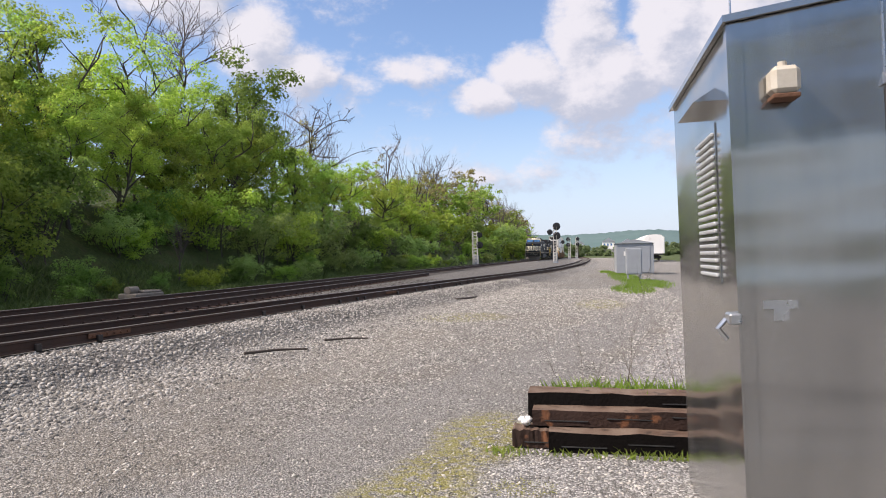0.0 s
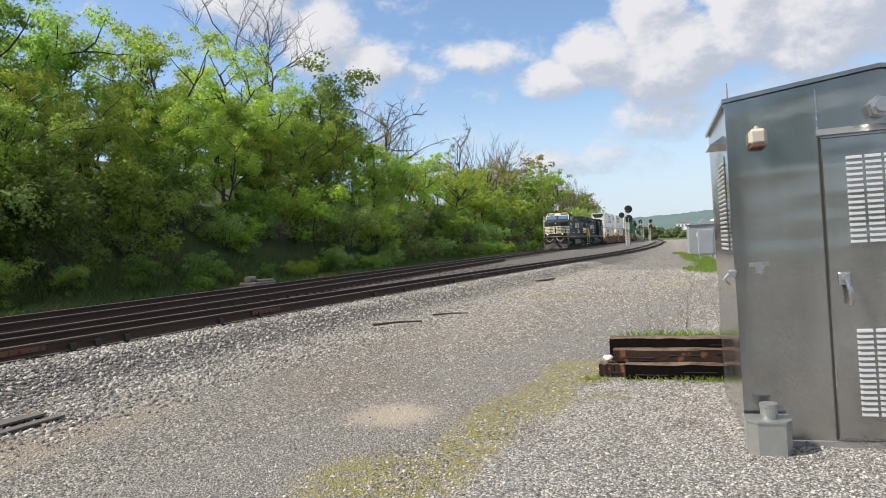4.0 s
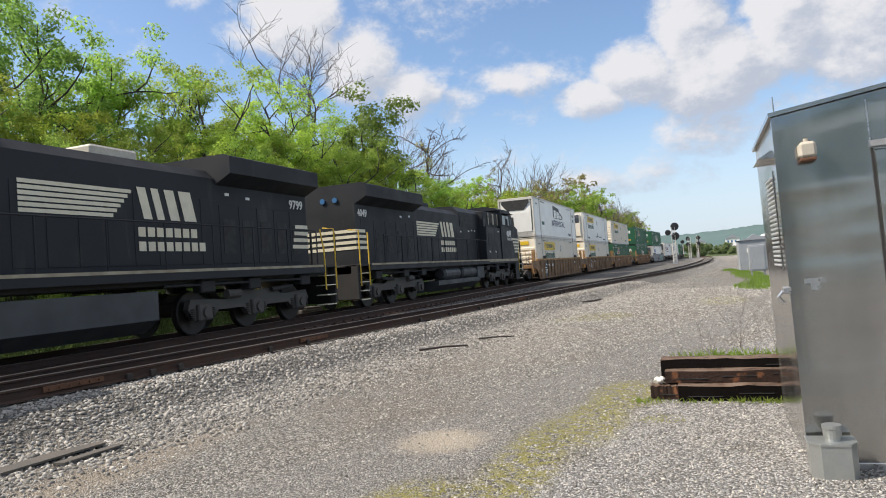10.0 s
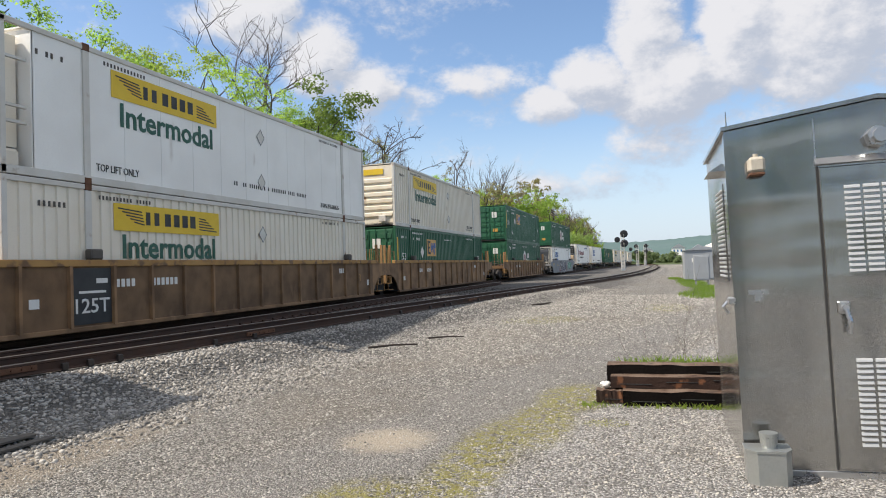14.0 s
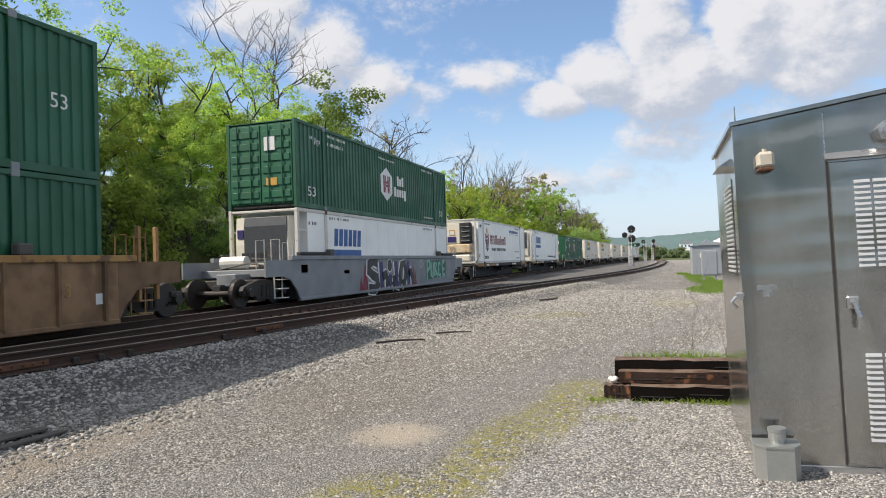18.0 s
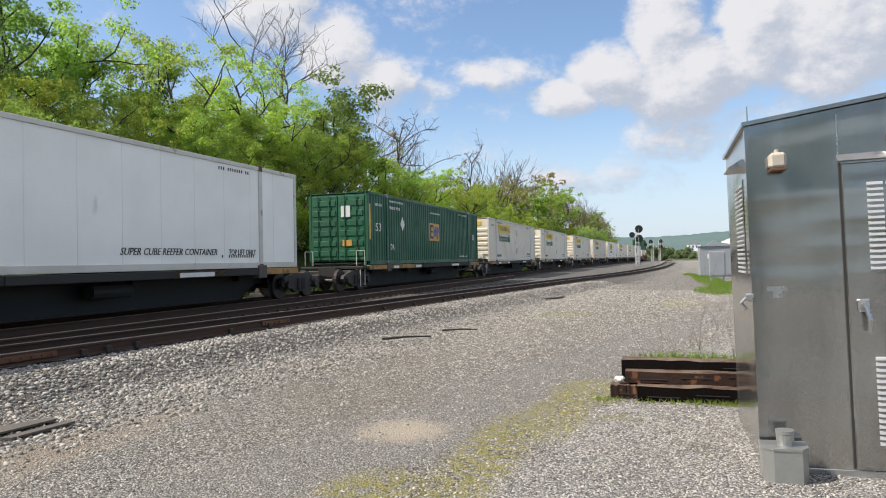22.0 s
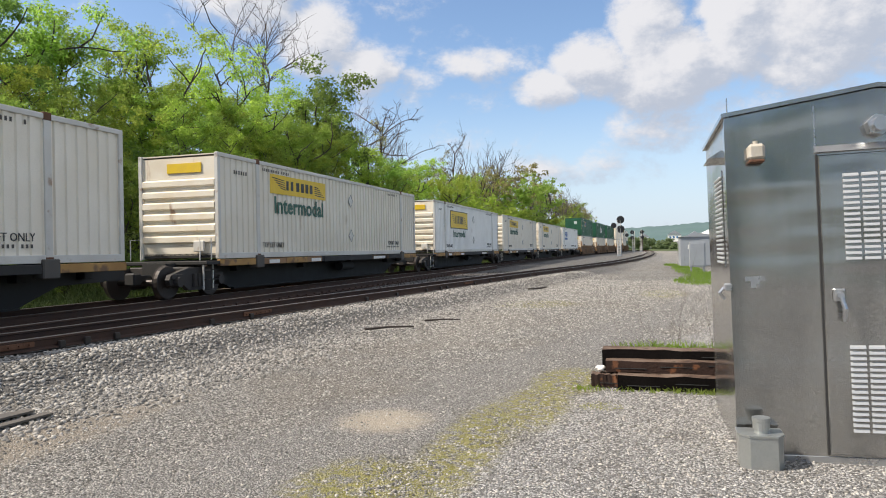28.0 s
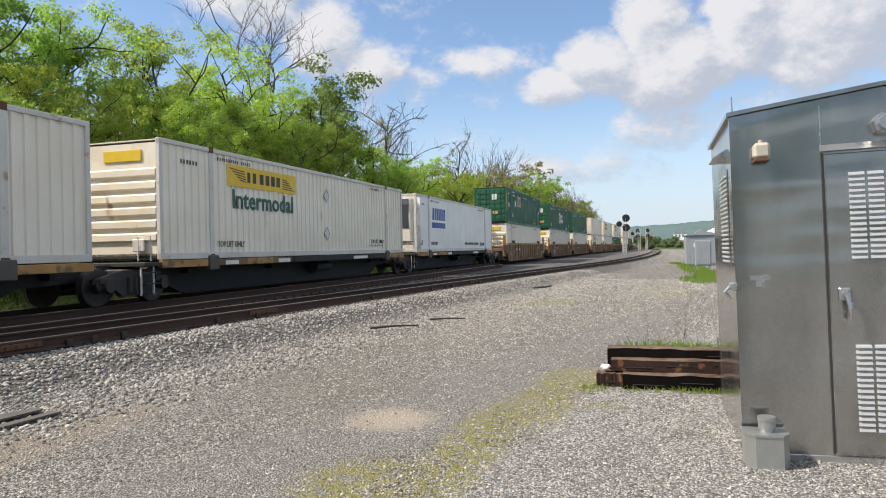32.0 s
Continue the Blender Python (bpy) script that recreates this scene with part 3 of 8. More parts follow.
def text_mesh(words, size, material, depth=0.004, shear=0.0, bold=0.0):
    """Raised letters as a mesh in the yz plane, seen from +x, centred."""
    key = (words, size, material.name, shear, bold)
    if key not in LETTERS:
        cu = bpy.data.curves.new("lettering", "FONT")
        cu.body, cu.size, cu.extrude, cu.shear, cu.offset = words, size, depth, shear, bold
        cu.align_x, cu.align_y, cu.resolution_u = "CENTER", "CENTER", 2
        ob = bpy.data.objects.new("lettering", cu)
        scene.collection.objects.link(ob)
        me = bpy.data.meshes.new_from_object(ob.evaluated_get(bpy.context.evaluated_depsgraph_get()))
        bpy.data.objects.remove(ob)
        me.transform(Matrix(((0, 0, 1, 0), (1, 0, 0, 0), (0, 1, 0, 0), (0, 0, 0, 1))))
        me.materials.clear()
        me.materials.append(material)
        LETTERS[key] = me
    return LETTERS[key]


def lettering(words, size, material, parent, x, y, z, turn=0, bold=0.0, shear=0.0, name="lettering"):
    ob = part(name, text_mesh(words, size, material, shear=shear, bold=bold), material, parent)
    ob.matrix_basis = pose(x, y, z, 0, 0, turn)
    return ob


def lettering_box(words, material, parent, x, y0, y1, z0, z1, bold=0.0, shear=0.0):
    """Raised letters that fill a box on a side that looks to +x."""
    key = (words, material.name, round(y1 - y0, 2), round(z1 - z0, 2))
    if key not in LETTERS:
        me = text_mesh(words, 1.0, material, bold=bold, shear=shear).copy()
        co = np.empty(3 * len(me.vertices))
        me.vertices.foreach_get("co", co)
        co = co.reshape(-1, 3)
        lo, hi = co.min(0), co.max(0)
        co[:, 1] = (co[:, 1] - lo[1]) / (hi[1] - lo[1]) * (y1 - y0)
        co[:, 2] = (co[:, 2] - lo[2]) / (hi[2] - lo[2]) * (z1 - z0)
        me.vertices.foreach_set("co", co.ravel())
        LETTERS[key] = me
    ob = part("lettering", LETTERS[key], material, parent)
    ob.location = (x, y0, z0)
    return ob


# ---- the line and the ground ----
RAIL_Z = 0.5


def line_table():
    """The main line by its length: straight, then a slow bend to the right and a longer one to the left."""
    rows, x, y, head = [], -12.4, -420.0, 0.0
    s, step = -420.0, 1.0
    while s < 1100:
        rows.append((s, x, y, head))
        k = 1 / 2200 if 50 < s < 150 else (-1 / 600 if 190 < s < 700 else 0)
        head += k * step
        x, y, s = x + math.sin(head) * step, y + math.cos(head) * step, s + step
    return np.array(rows)


LINE = line_table()


def main_line(s):
    """x, y and heading (radians to the right) at the length s."""
    return [float(np.interp(s, LINE[:, 0], LINE[:, i])) for i in (1, 2, 3)]


SIDING = np.array([(-40, -12.2), (-20, -10.9), (0, -9.0), (7, -8.2), (14, -7.4), (20, -6.75), (30, -5.55), (41, -3.85), (52, -2.3), (66, -1.1), (80, -0.3), (105, 0.55), (140, 1.1), (175, 1.2), (210, 0.0), (250, -4.0), (300, -12.0), (370, -25.0)])


def siding_x(y):
    """The near rail of the curved second track, smoothed."""
    w = np.array([np.interp(y + d, SIDING[:, 0], SIDING[:, 1]) for d in (-9, -6, -3, 0, 3, 6, 9)])
    return w.mean(axis=0)


def smooth(a, b, v):
    t = np.clip((v - a) / (b - a), 0, 1)
    return t * t * (3 - 2 * t)


def ripple(x, y):
    """Soft unevenness in metres."""
    return 0.012 * np.sin(x * 1.7 + 1.3 * np.sin(y * 0.9)) + 0.012 * np.sin(y * 1.3 + x * 0.6) + 0.006 * np.sin(x * 4.1 + y * 3.3)


def ground_z(x, y):
    x, y = np.asarray(x, float), np.asarray(y, float)
    near = siding_x(y)
    main = np.interp(y, LINE[:, 2], LINE[:, 1])
    bed = 0.30 * smooth(2.1, 0.75, x - near)
    bed = bed * np.clip((x - (main - 3.5)) / 0.9, 0, 1)
    ridge = smooth(15.0, 45.0, y)
    lot = ripple(x, y) * smooth(1.0, 3.0, x - near) + 0.10 * ridge * smooth(12, 4, x - near) * (x > near)
    bank = -(x - (main - 2.9))
    toe = 0.10 * smooth(0, 1.0, bank)
    rise = 4.6 * smooth(1.2, 11.0, bank) * smooth(330, 200, y) + 6.0 * smooth(14, 34, bank) * smooth(330, 200, y)
    wild = np.where(bank > 1.5, 0.12 * np.sin(y * 0.7 + x) + 0.1 * np.sin(y * 0.23 - x * 0.5), 0.0) * smooth(300, 200, y)
    return np.maximum(bed, lot) + np.where(bank > 0, toe + rise + wild, 0)


def axis_steps(fine_a, fine_b, step, reach, grow=1.16):
    mid = list(np.arange(fine_a, fine_b + 1e-6, step))
    d, p, up = step, mid[-1], []
    while p < reach:
        d *= grow
        p += d
        up.append(p)
    d, p, down = step, mid[0], []
    while p > -reach:
        d *= grow
        p -= d
        down.append(p)
    return np.array(down[::-1] + mid + up)


def make_ground():
    xs, ys = axis_steps(-26, 10, 0.25, 3500), axis_steps(-6, 60, 0.3, 3500, 1.08)
    gx, gy = np.meshgrid(xs, ys)
    gz = ground_z(gx, gy)
    verts = np.stack([gx, gy, gz], -1).reshape(-1, 3)
    nx, ny = len(xs), len(ys)
    i = (np.arange(ny - 1)[:, None] * nx + np.arange(nx - 1)[None]).ravel()
    faces = np.stack([i, i + 1, i + nx + 1, i + nx], -1)
    me = bpy.data.meshes.new("ground")
    me.from_pydata(verts.tolist(), [], faces.tolist())
    me.materials.append(GROUND)
    me.shade_smooth()
    tagged(new("ground", me), "grey crushed-stone yard with dusty and mossy patches beside the tracks", "ground", kind="structure")


def rail_profile():
    """Half-width, height pairs of a rail with foot, web and head, top at zero."""
    return [(-0.07, -0.17), (0.07, -0.17), (0.07, -0.158), (0.012, -0.135), (0.012, -0.045), (0.036, -0.035), (0.036, -0.006), (0.028, 0.0), (-0.028, 0.0), (-0.036, -0.006), (-0.036, -0.035), (-0.012, -0.045), (-0.012, -0.135), (-0.07, -0.158)]


def rail_mesh(centres, top_z):
    """A rail along plan points, with its shining head in a second mesh."""
    prof = rail_profile()
    pts = np.array(centres)
    d = np.gradient(pts, axis=0)
    d /= np.linalg.norm(d, axis=1)[:, None]
    side = np.stack([d[:, 1], -d[:, 0]], -1)
    body, head, n = Build(), Build(), len(prof)
    for k, p in enumerate(pts):
        body.v += [(p[0] + side[k, 0] * u, p[1] + side[k, 1] * u, top_z + w) for u, w in prof]
        head.v += [(p[0] + side[k, 0] * u, p[1] + side[k, 1] * u, top_z + w) for u, w in ((-0.026, 0.002), (0.03, 0.002), (0.0375, -0.006))]
    for k in range(len(pts) - 1):
        body.f += [(k * n + i, k * n + (i + 1) % n, (k + 1) * n + (i + 1) % n, (k + 1) * n + i) for i in range(n)]
        head.f += [(k * 3 + i, k * 3 + i + 1, k * 3 + 4 + i, k * 3 + 3 + i) for i in range(2)]
    return body, head


def add_rail(parent, centres, top_z, material=None, shine=True):
    body, head = rail_mesh(centres, top_z)
    r = part("rail", body, material or RAIL_STEEL, parent)
    if shine:
        part("rail_head", head, RAIL_TOP, r, "worn running surface")
    return r


def offset_points(points, d):
    p = np.array(points)
    t = np.gradient(p, axis=0)
    t /= np.linalg.norm(t, axis=1)[:, None]
    return p + np.stack([t[:, 1], -t[:, 0]], -1) * d


def lay_ties(parent, centres, top, y_from, y_to, half=1.3, seed=3):
    """Wooden ties across a track: near ones one by one, the rest joined."""
    rng = random.Random(seed)
    me = Build().box(-half, half, -0.115, 0.115, -0.17, 0, 0.012).mesh("tie", TIE_WOOD)
    p = np.array(centres)
    run = np.concatenate([[0], np.cumsum(np.linalg.norm(np.diff(p, axis=0), axis=1))])
    rest = Build()
    for s in np.arange(0.3, run[-1], 0.52):
        x, y = np.interp(s, run, p[:, 0]), np.interp(s, run, p[:, 1])
        x1, y1 = np.interp(s + 0.5, run, p[:, 0]), np.interp(s + 0.5, run, p[:, 1])
        a = -math.atan2(x1 - x, y1 - y) + rng.uniform(-0.02, 0.02)
        if y_from < y < y_to:
            ob = new("tie", me)
            ob.parent = parent
            ob.matrix_basis = pose(x + rng.uniform(-0.05, 0.05), y, top + rng.uniform(-0.01, 0.01), 0, 0, math.degrees(a))
        else:
            m = pose(x, y, top, 0, 0, math.degrees(a))
            n = len(rest.v)
            rest.v += [tuple(m @ Vector(c)) for c in ((-half, -0.11, 0), (half, -0.11, 0), (half, 0.11, 0), (-half, 0.11, 0), (-half, -0.11, -0.1), (half, -0.11, -0.1))]
            rest.f += [(n, n + 1, n + 2, n + 3), (n + 4, n + 5, n + 1, n)]
    tagged(part("far_ties", rest, TIE_WOOD, parent), kind="stuff")


def make_tracks():
    s = np.concatenate([np.arange(-60, 60, 2.0), np.arange(60, 620, 6.0)])
    main = np.array([main_line(v)[:2] for v in s])
    t = thing("railway_track_main", "main railway track with brown rails on dark wooden ties", "railway track", kind="structure")
    for d in (-0.752, 0.752):
        add_rail(t, offset_points(main, d), RAIL_Z)
    lay_ties(t, main, RAIL_Z - 0.185, -4, 62)
    ys = np.concatenate([np.arange(-22, 60, 2.0), np.arange(60, 300, 6.0)])
    near = np.stack([siding_x(ys), ys], -1)
    t2 = thing("railway_track_siding", "curved second railway track with brown rails on dark wooden ties", "railway track", kind="structure")
    add_rail(t2, near, RAIL_Z)
    add_rail(t2, offset_points(near, -1.505), RAIL_Z - 0.05)
    mid = offset_points(near, -0.75)
    lay_ties(t2, mid[ys >= -6], RAIL_Z - 0.20, -4, 62, seed=5)
    # pale rail anchors against the near rail
    rng = random.Random(8)
    anchor = Build().box(-0.02, 0.035, -0.05, 0.05, -0.06, 0.045, 0.008).mesh("rail_anchor", WHEEL)
    for y in np.arange(3.5, 34, 0.52):
        if rng.random() < 0.3:
            ob = new("rail_anchor", anchor)
            ob.parent = t2
            ob.matrix_basis = pose(float(siding_x(np.array(y))) + 0.06, y + rng.uniform(-0.1, 0.1), RAIL_Z - 0.12, 0, 0, -5)
    # joint bars
    for y in (6.9, 12.1, 23.8):
        x = float(siding_x(np.array(y)))
        b = Build().box(0.012, 0.04, -0.45, 0.45, -0.12, -0.04, 0.006)
        for k in range(6):
            b.disc((0.05, -0.37 + k * 0.148, -0.08), "x", 0.017, 0.03, 6)
        ob = part("joint_bar", b, RUST, t2, "bolted rusty joint bar")
        ob.matrix_basis = pose(x, y, RAIL_Z, 0, 0, -5)
    # a spare rail laid along the tie ends
    ex = [(-10.05, y) for y in np.arange(-14, 47, 2.0)]
    r = thing("spare_rail", "rusty spare rail lying along the tie ends between the tracks", "rail")
    add_rail(r, ex, RAIL_Z - 0.005, RAIL_STEEL)
    chair = Build().box(-0.1, 0.32, -0.09, 0.09, -0.19, -0.165, 0.005).box(0.06, 0.12, -0.05, 0.05, -0.165, -0.12, 0.008).mesh("rail_plate", RAIL_STEEL)
    for y in np.arange(4, 45, 0.52):
        ob = new("rail_plate", chair)
        ob.parent = r
        ob.matrix_basis = pose(-10.05, y, RAIL_Z)


make_ground()
make_tracks()


# ---- the train ----
SPEED = 14.6          # metres a second
MOVERS = []           # thing, its place along the train (metres behind the camera's abreast mark at nine seconds)
WHEELS = []


def moved(ob, at, z=RAIL_Z):
    MOVERS.append((ob, at, z))
    return ob


def ribbed(length, height, pitch, depth, flat=0.5):
    """A corrugated side sheet in the yz plane, its ribs upright, proud along +x."""
    b, n = Build(), max(2, round(length / pitch))
    pitch = length / n
    ys, xs = [], []
    for i in range(n):
        y = -length / 2 + i * pitch
        ys += [y, y + pitch * 0.42, y + pitch * 0.5, y + pitch * 0.92]
        xs += [0, 0, -depth, -depth]
    ys.append(length / 2)
    xs.append(0)
    for x, y in zip(xs, ys):
        b.v += [(x, y, 0), (x, y, height)]
    b.f = [(2 * i, 2 * i + 2, 2 * i + 3, 2 * i + 1) for i in range(len(ys) - 1)]
    return b


CLEN, CWID, CHGT = 16.15, 2.6, 2.9


def board(y0, y1, z0, z1, x=0.0, t=0.008):
    return Build().box(x, x + t, y0, y1, z0, z1)


def container(style, seed=0):
    """A 53-foot box, base at z 0, centred on y; the side to the camera is +x, its leading end -y."""
    rng = random.Random(seed)
    green = style in ("emp", "empmid", "hub", "green")
    open_end = 0.58 if style in ("england", "marten", "jbreefer") else 0.0
    smooth_wall = style in ("prime", "jbreefer", "england", "marten")
    paint = BOX_GREEN if green else (BOX_WHITE if style in ("prime", "england", "marten", "jbreefer", "jbnew") else BOX_CREAM)
    frame_paint = FRAME_GREEN if green else FRAME_WHITE
    labels = {
        "emp": "green corrugated 53-foot container with an orange and blue square mark", "empmid": "green corrugated 53-foot container with an orange mark amidships", "hub": "green corrugated 53-foot container with a white hexagon mark",
        "green": "plain green corrugated 53-foot container", "prime": "white smooth refrigerated container with black block mark and navy lettering",
        "jbreefer": "white smooth refrigerated container with a yellow board", "england": "white refrigerated container with a crest and dark red script",
        "marten": "white refrigerated container with blue block mark and stripe", "jb": "cream-white corrugated container with a yellow board and green lettering",
        "jbnew": "clean white corrugated container with a black-framed yellow board", "white": "plain cream-white corrugated container"}
    c = thing("shipping_container", labels[style], "container", "containers on the train")
    W, L, H = CWID / 2, CLEN / 2, CHGT
    X = W - 0.03
    # frame: rails and posts
    part("bottom_rail", Build().box(W - 0.09, W, -L, L, 0, 0.16, 0.01), frame_paint, c)
    part("bottom_rail", Build().box(-W, -W + 0.09, -L, L, 0, 0.16, 0.01), frame_paint, c)
    part("top_rail", Build().box(W - 0.08, W, -L, L, H - 0.11, H, 0.01), frame_paint, c)
    part("top_rail", Build().box(-W, -W + 0.08, -L, L, H - 0.11, H, 0.01), frame_paint, c)
    for y in (-L, L - 0.12):
        for x in (-W, W - 0.12):
            part("corner_post", Build().box(x, x + 0.12, y, y + 0.12, 0.005, H - 0.005, 0.012), frame_paint, c)
    for y in (-6.1, 6.1):
        p = part("lifting_post", Build().box(W - 0.05, W + 0.004, y - 0.085, y + 0.085, 0.0, H + 0.01, 0.01), frame_paint, c)
        part("corner_casting", Build().box(W - 0.10, W + 0.012, y - 0.09, y + 0.09, H - 0.13, H + 0.03, 0.01), RUST if not green else WELL_GREY, p)
        part("corner_casting", Build().box(W - 0.10, W + 0.012, y - 0.09, y + 0.09, -0.02, 0.12, 0.01), RUST if not green else WELL_GREY, p)
        part("lifting_post", Build().box(-W - 0.004, -W + 0.05, y - 0.085, y + 0.085, 0.0, H + 0.01, 0.01), frame_paint, c)
    # skins
    def side_sheet(sign):
        b = Build()
        if smooth_wall:
            ys, xs, n = [], [], 13
            for i in range(n):
                span = 2 * L - 0.22 - open_end
                a = L - 0.11 - span + i * span / n
                e = L - 0.11 - span + (i + 1) * span / n
                ys += [a, a + 0.008, e - 0.008]
                xs += [-0.01, 0, 0]
            ys.append(L - 0.11)
            xs.append(-0.01)
            for x, y in zip(xs, ys):
                b.v += [(X + x, y, 0.15), (X + x, y, H - 0.1)]
            b.f = [(2 * i, 2 * i + 2, 2 * i + 3, 2 * i + 1) for i in range(len(ys) - 1)]
        else:
            r = ribbed(2 * L - 0.22, H - 0.26, 0.28 if not green else 0.27, 0.035)
            b.add([(X + x, y, z + 0.155) for x, y, z in r.v], r.f)
        if sign < 0:
            b.v = [(-x, y, z) for x, y, z in b.v]
        return b
    part("side_panel", side_sheet(1), paint, c)
    part("side_panel", side_sheet(-1), paint, c)
    part("roof_panel", Build().box(-W + 0.07, W - 0.07, -L + 0.05 + open_end, L - 0.05, H - 0.05, H - 0.02), paint, c)
    part("floor_panel", Build().box(-W + 0.08, W - 0.08, -L + 0.05, L - 0.05, 0.04, 0.15), UNDER, c)
    # rear end: plain doors with bars
    part("rear_door", Build().box(-W + 0.11, -0.01, L - 0.07, L - 0.02, 0.15, H - 0.1, 0.01), paint, c)
    part("rear_door", Build().box(0.01, W - 0.11, L - 0.07, L - 0.02, 0.15, H - 0.1, 0.01), paint, c)
    # leading end
    if smooth_wall:
        part("end_sill", Build().box(-W + 0.1, W - 0.1, -L + 0.02, -L + 0.10, 0.02, 0.14 if open_end else 0.5, 0.015), frame_paint, c)
        part("end_header", Build().box(-W + 0.1, W - 0.1, -L + 0.02, -L + 0.1, H - (0.1 if open_end else 0.2), H - 0.02, 0.015), frame_paint, c)
        part("end_panel", Build().box(-W + 0.03, W - 0.03, -L + 0.34 + open_end * 0.58, -L + 0.38 + open_end * 0.58, 0.1, H - 0.05), paint, c)
        if open_end:
            for sx in (-1, 1):
                x = sx * (W - 0.06)
                if style == "england":
                    part("brace", Build().tube([(x, -L + 0.08, H - 0.3), (x, -L + open_end, 1.5), (x, -L + 0.08, 0.3)], 0.034, 6), FRAME_WHITE, c)
                else:
                    for z in (0.95, 1.25, 2.15):
                        part("rung", Build().box(x - 0.03, x + 0.03, -L + 0.1, -L + open_end, z, z + 0.06, 0.008), FRAME_WHITE, c)
        if style == "england":
            u = part("cooling_unit", Build().box(-W + 0.42, 0.22, -L + 0.06, -L + 0.6, 1.3, H - 0.2, 0.05), BOX_CREAM, c, "cream cooling unit")
            part("unit_skirt", Build().box(-W + 0.3, W - 0.42, -L + 0.03, -L + 0.6, 0.72, 1.28, 0.06), RUSTED_CREAM, u, "rust-streaked cream lower cover")
            part("fuel_tank", Build().box(-W + 0.42, W - 0.45, -L + 0.02, -L + 0.6, 0.14, 0.60, 0.08), BOX_CREAM, u)
            g = part("grille", Build().box(0.26, W - 0.40, -L + 0.04, -L + 0.6, 1.34, H - 0.24, 0.05), SLOT, u, "black grille")
            for k in range(4):
                part("slat", Build().tube([(0.3, -L + 0.03, 1.5 + k * 0.3), (0.55, -L - 0.0, 1.46 + k * 0.3), (W - 0.44, -L + 0.03, 1.5 + k * 0.3)], 0.02, 5), WELL_GREY, g)
            part("grille", Build().box(-W + 0.28, -W + 0.42, -L + 0.06, -L + 0.6, 1.34, H - 0.3, 0.03), SLOT, u)
            part("screen", Build().box(-0.62, -0.05, -L + 0.035, -L + 0.06, 1.42, 1.78, 0.01), LOGO_NAVY, u)
            part("sign", Build().box(-0.5, -0.12, -L + 0.04, -L + 0.06, 1.86, 2.22, 0.006), LOGO_ORANGE, u)
            stripe = Build().box(-0.46, -0.16, -L + 0.036, -L + 0.041, 1.9, 2.14)
            part("sign_face", stripe, WHITE, u)
        else:
            u = part("cooling_unit", Build().prism([(-L + 0.33 + open_end * 0.5, 0.55 if open_end else 0.42), (-L - 0.02, 0.55 if open_end else 0.42), (-L - 0.05, 1.75), (-L + 0.02, H - 0.25), (-L + 0.33 + open_end * 0.5, H - 0.2)], "x", -W + (0.3 if open_end else 0.2), W - (0.34 if open_end else 0.2)), BOX_CREAM if open_end else BOX_WHITE, c, "white cooling unit")
            if style == "prime":
                part("grille", Build().prism([(H - 0.2, -W + 0.3), (H - 0.42, -W + 0.26), (H - 0.92, -W + 0.66), (H - 0.92, W - 0.7), (H - 0.42, W - 0.3), (H - 0.2, W - 0.34)][::-1], "y", -L - 0.065, -L + 0.05), SLOT, u, "black air grille")
            else:
                part("grille", Build().prism([(-L - 0.06, H - 1.0 if style != "marten" else 1.2), (-L - 0.06, H - 0.55), (-L + 0.0, H - 0.26), (-L + 0.1, H - 0.26), (-L + 0.1, 1.2)], "x", -W + (0.32 if style == "prime" else 0.62), W - (0.4 if open_end else 0.28)), GRILLE_GREY if open_end else SLOT, u, "dark air grille")
            if open_end:
                tank = part("fuel_tank", Build().box(-W + 0.14, W - 0.16, -L + 0.06, -L + 0.55, 0.1, 0.5, 0.06), BOX_CREAM, u, "cream fuel tank")
                for xx in (-0.6, 0.45):
                    part("tank_strap", Build().box(xx, xx + 0.05, -L + 0.05, -L + 0.56, 0.09, 0.51, 0.02), GRIME, tank)
                part("control_panel", Build().box(-W + 0.36, -W + 0.6, -L - 0.06, -L, 1.95, 2.25, 0.01), LOGO_NAVY, u)
                for j in range(6 if style == "marten" else 0):
                    part("logo_bar", Build().box(-0.78 + j * 0.17, -0.66 + j * 0.17, -L - 0.062, -L - 0.03, 1.22, 1.48), LOGO_BLACK, u)
            else:
                part("hatch", Build().box(-0.55, -0.2, -L - 0.055, -L, 0.9, 1.5, 0.01), SLOT, u)
            g = Build()
            for k in range(16):
                g.box(-W + 0.25 + k * 0.13, -W + 0.31 + k * 0.13, -L - 0.01, -L + 0.03, 0.1, 0.4)
            if not open_end:
                part("lower_grille", g, FRAME_WHITE, c)
    else:
        part("end_panel", Build().box(-W + 0.11, W - 0.11, -L + 0.05, -L + 0.09, 0.1, H - 0.1), paint if green else END_CREAM, c)
        if green:
            for k in range(2):
                x0 = -W + 0.13 + k * (W - 0.12)
                d = part("end_door", Build().box(x0, x0 + W - 0.16, -L + 0.0, -L + 0.05, 0.2, H - 0.15, 0.01), paint, c)
                for j in range(6):
                    part("door_rib", Build().box(x0 + 0.06, x0 + W - 0.22, -L - 0.025, -L, 0.35 + j * 0.4, 0.58 + j * 0.4, 0.015), paint, d)
                for xx in (x0 + 0.3, x0 + 0.8):
                    part("lock_bar", Build().tube([(xx, -L - 0.045, 0.15), (xx, -L - 0.045, H - 0.12)], 0.02, 6), FRAME_GREEN, d)
            part("sign", Build().box(0.15, 0.55, -L - 0.035, -L - 0.02, 1.9, 2.35), WHITE, c)
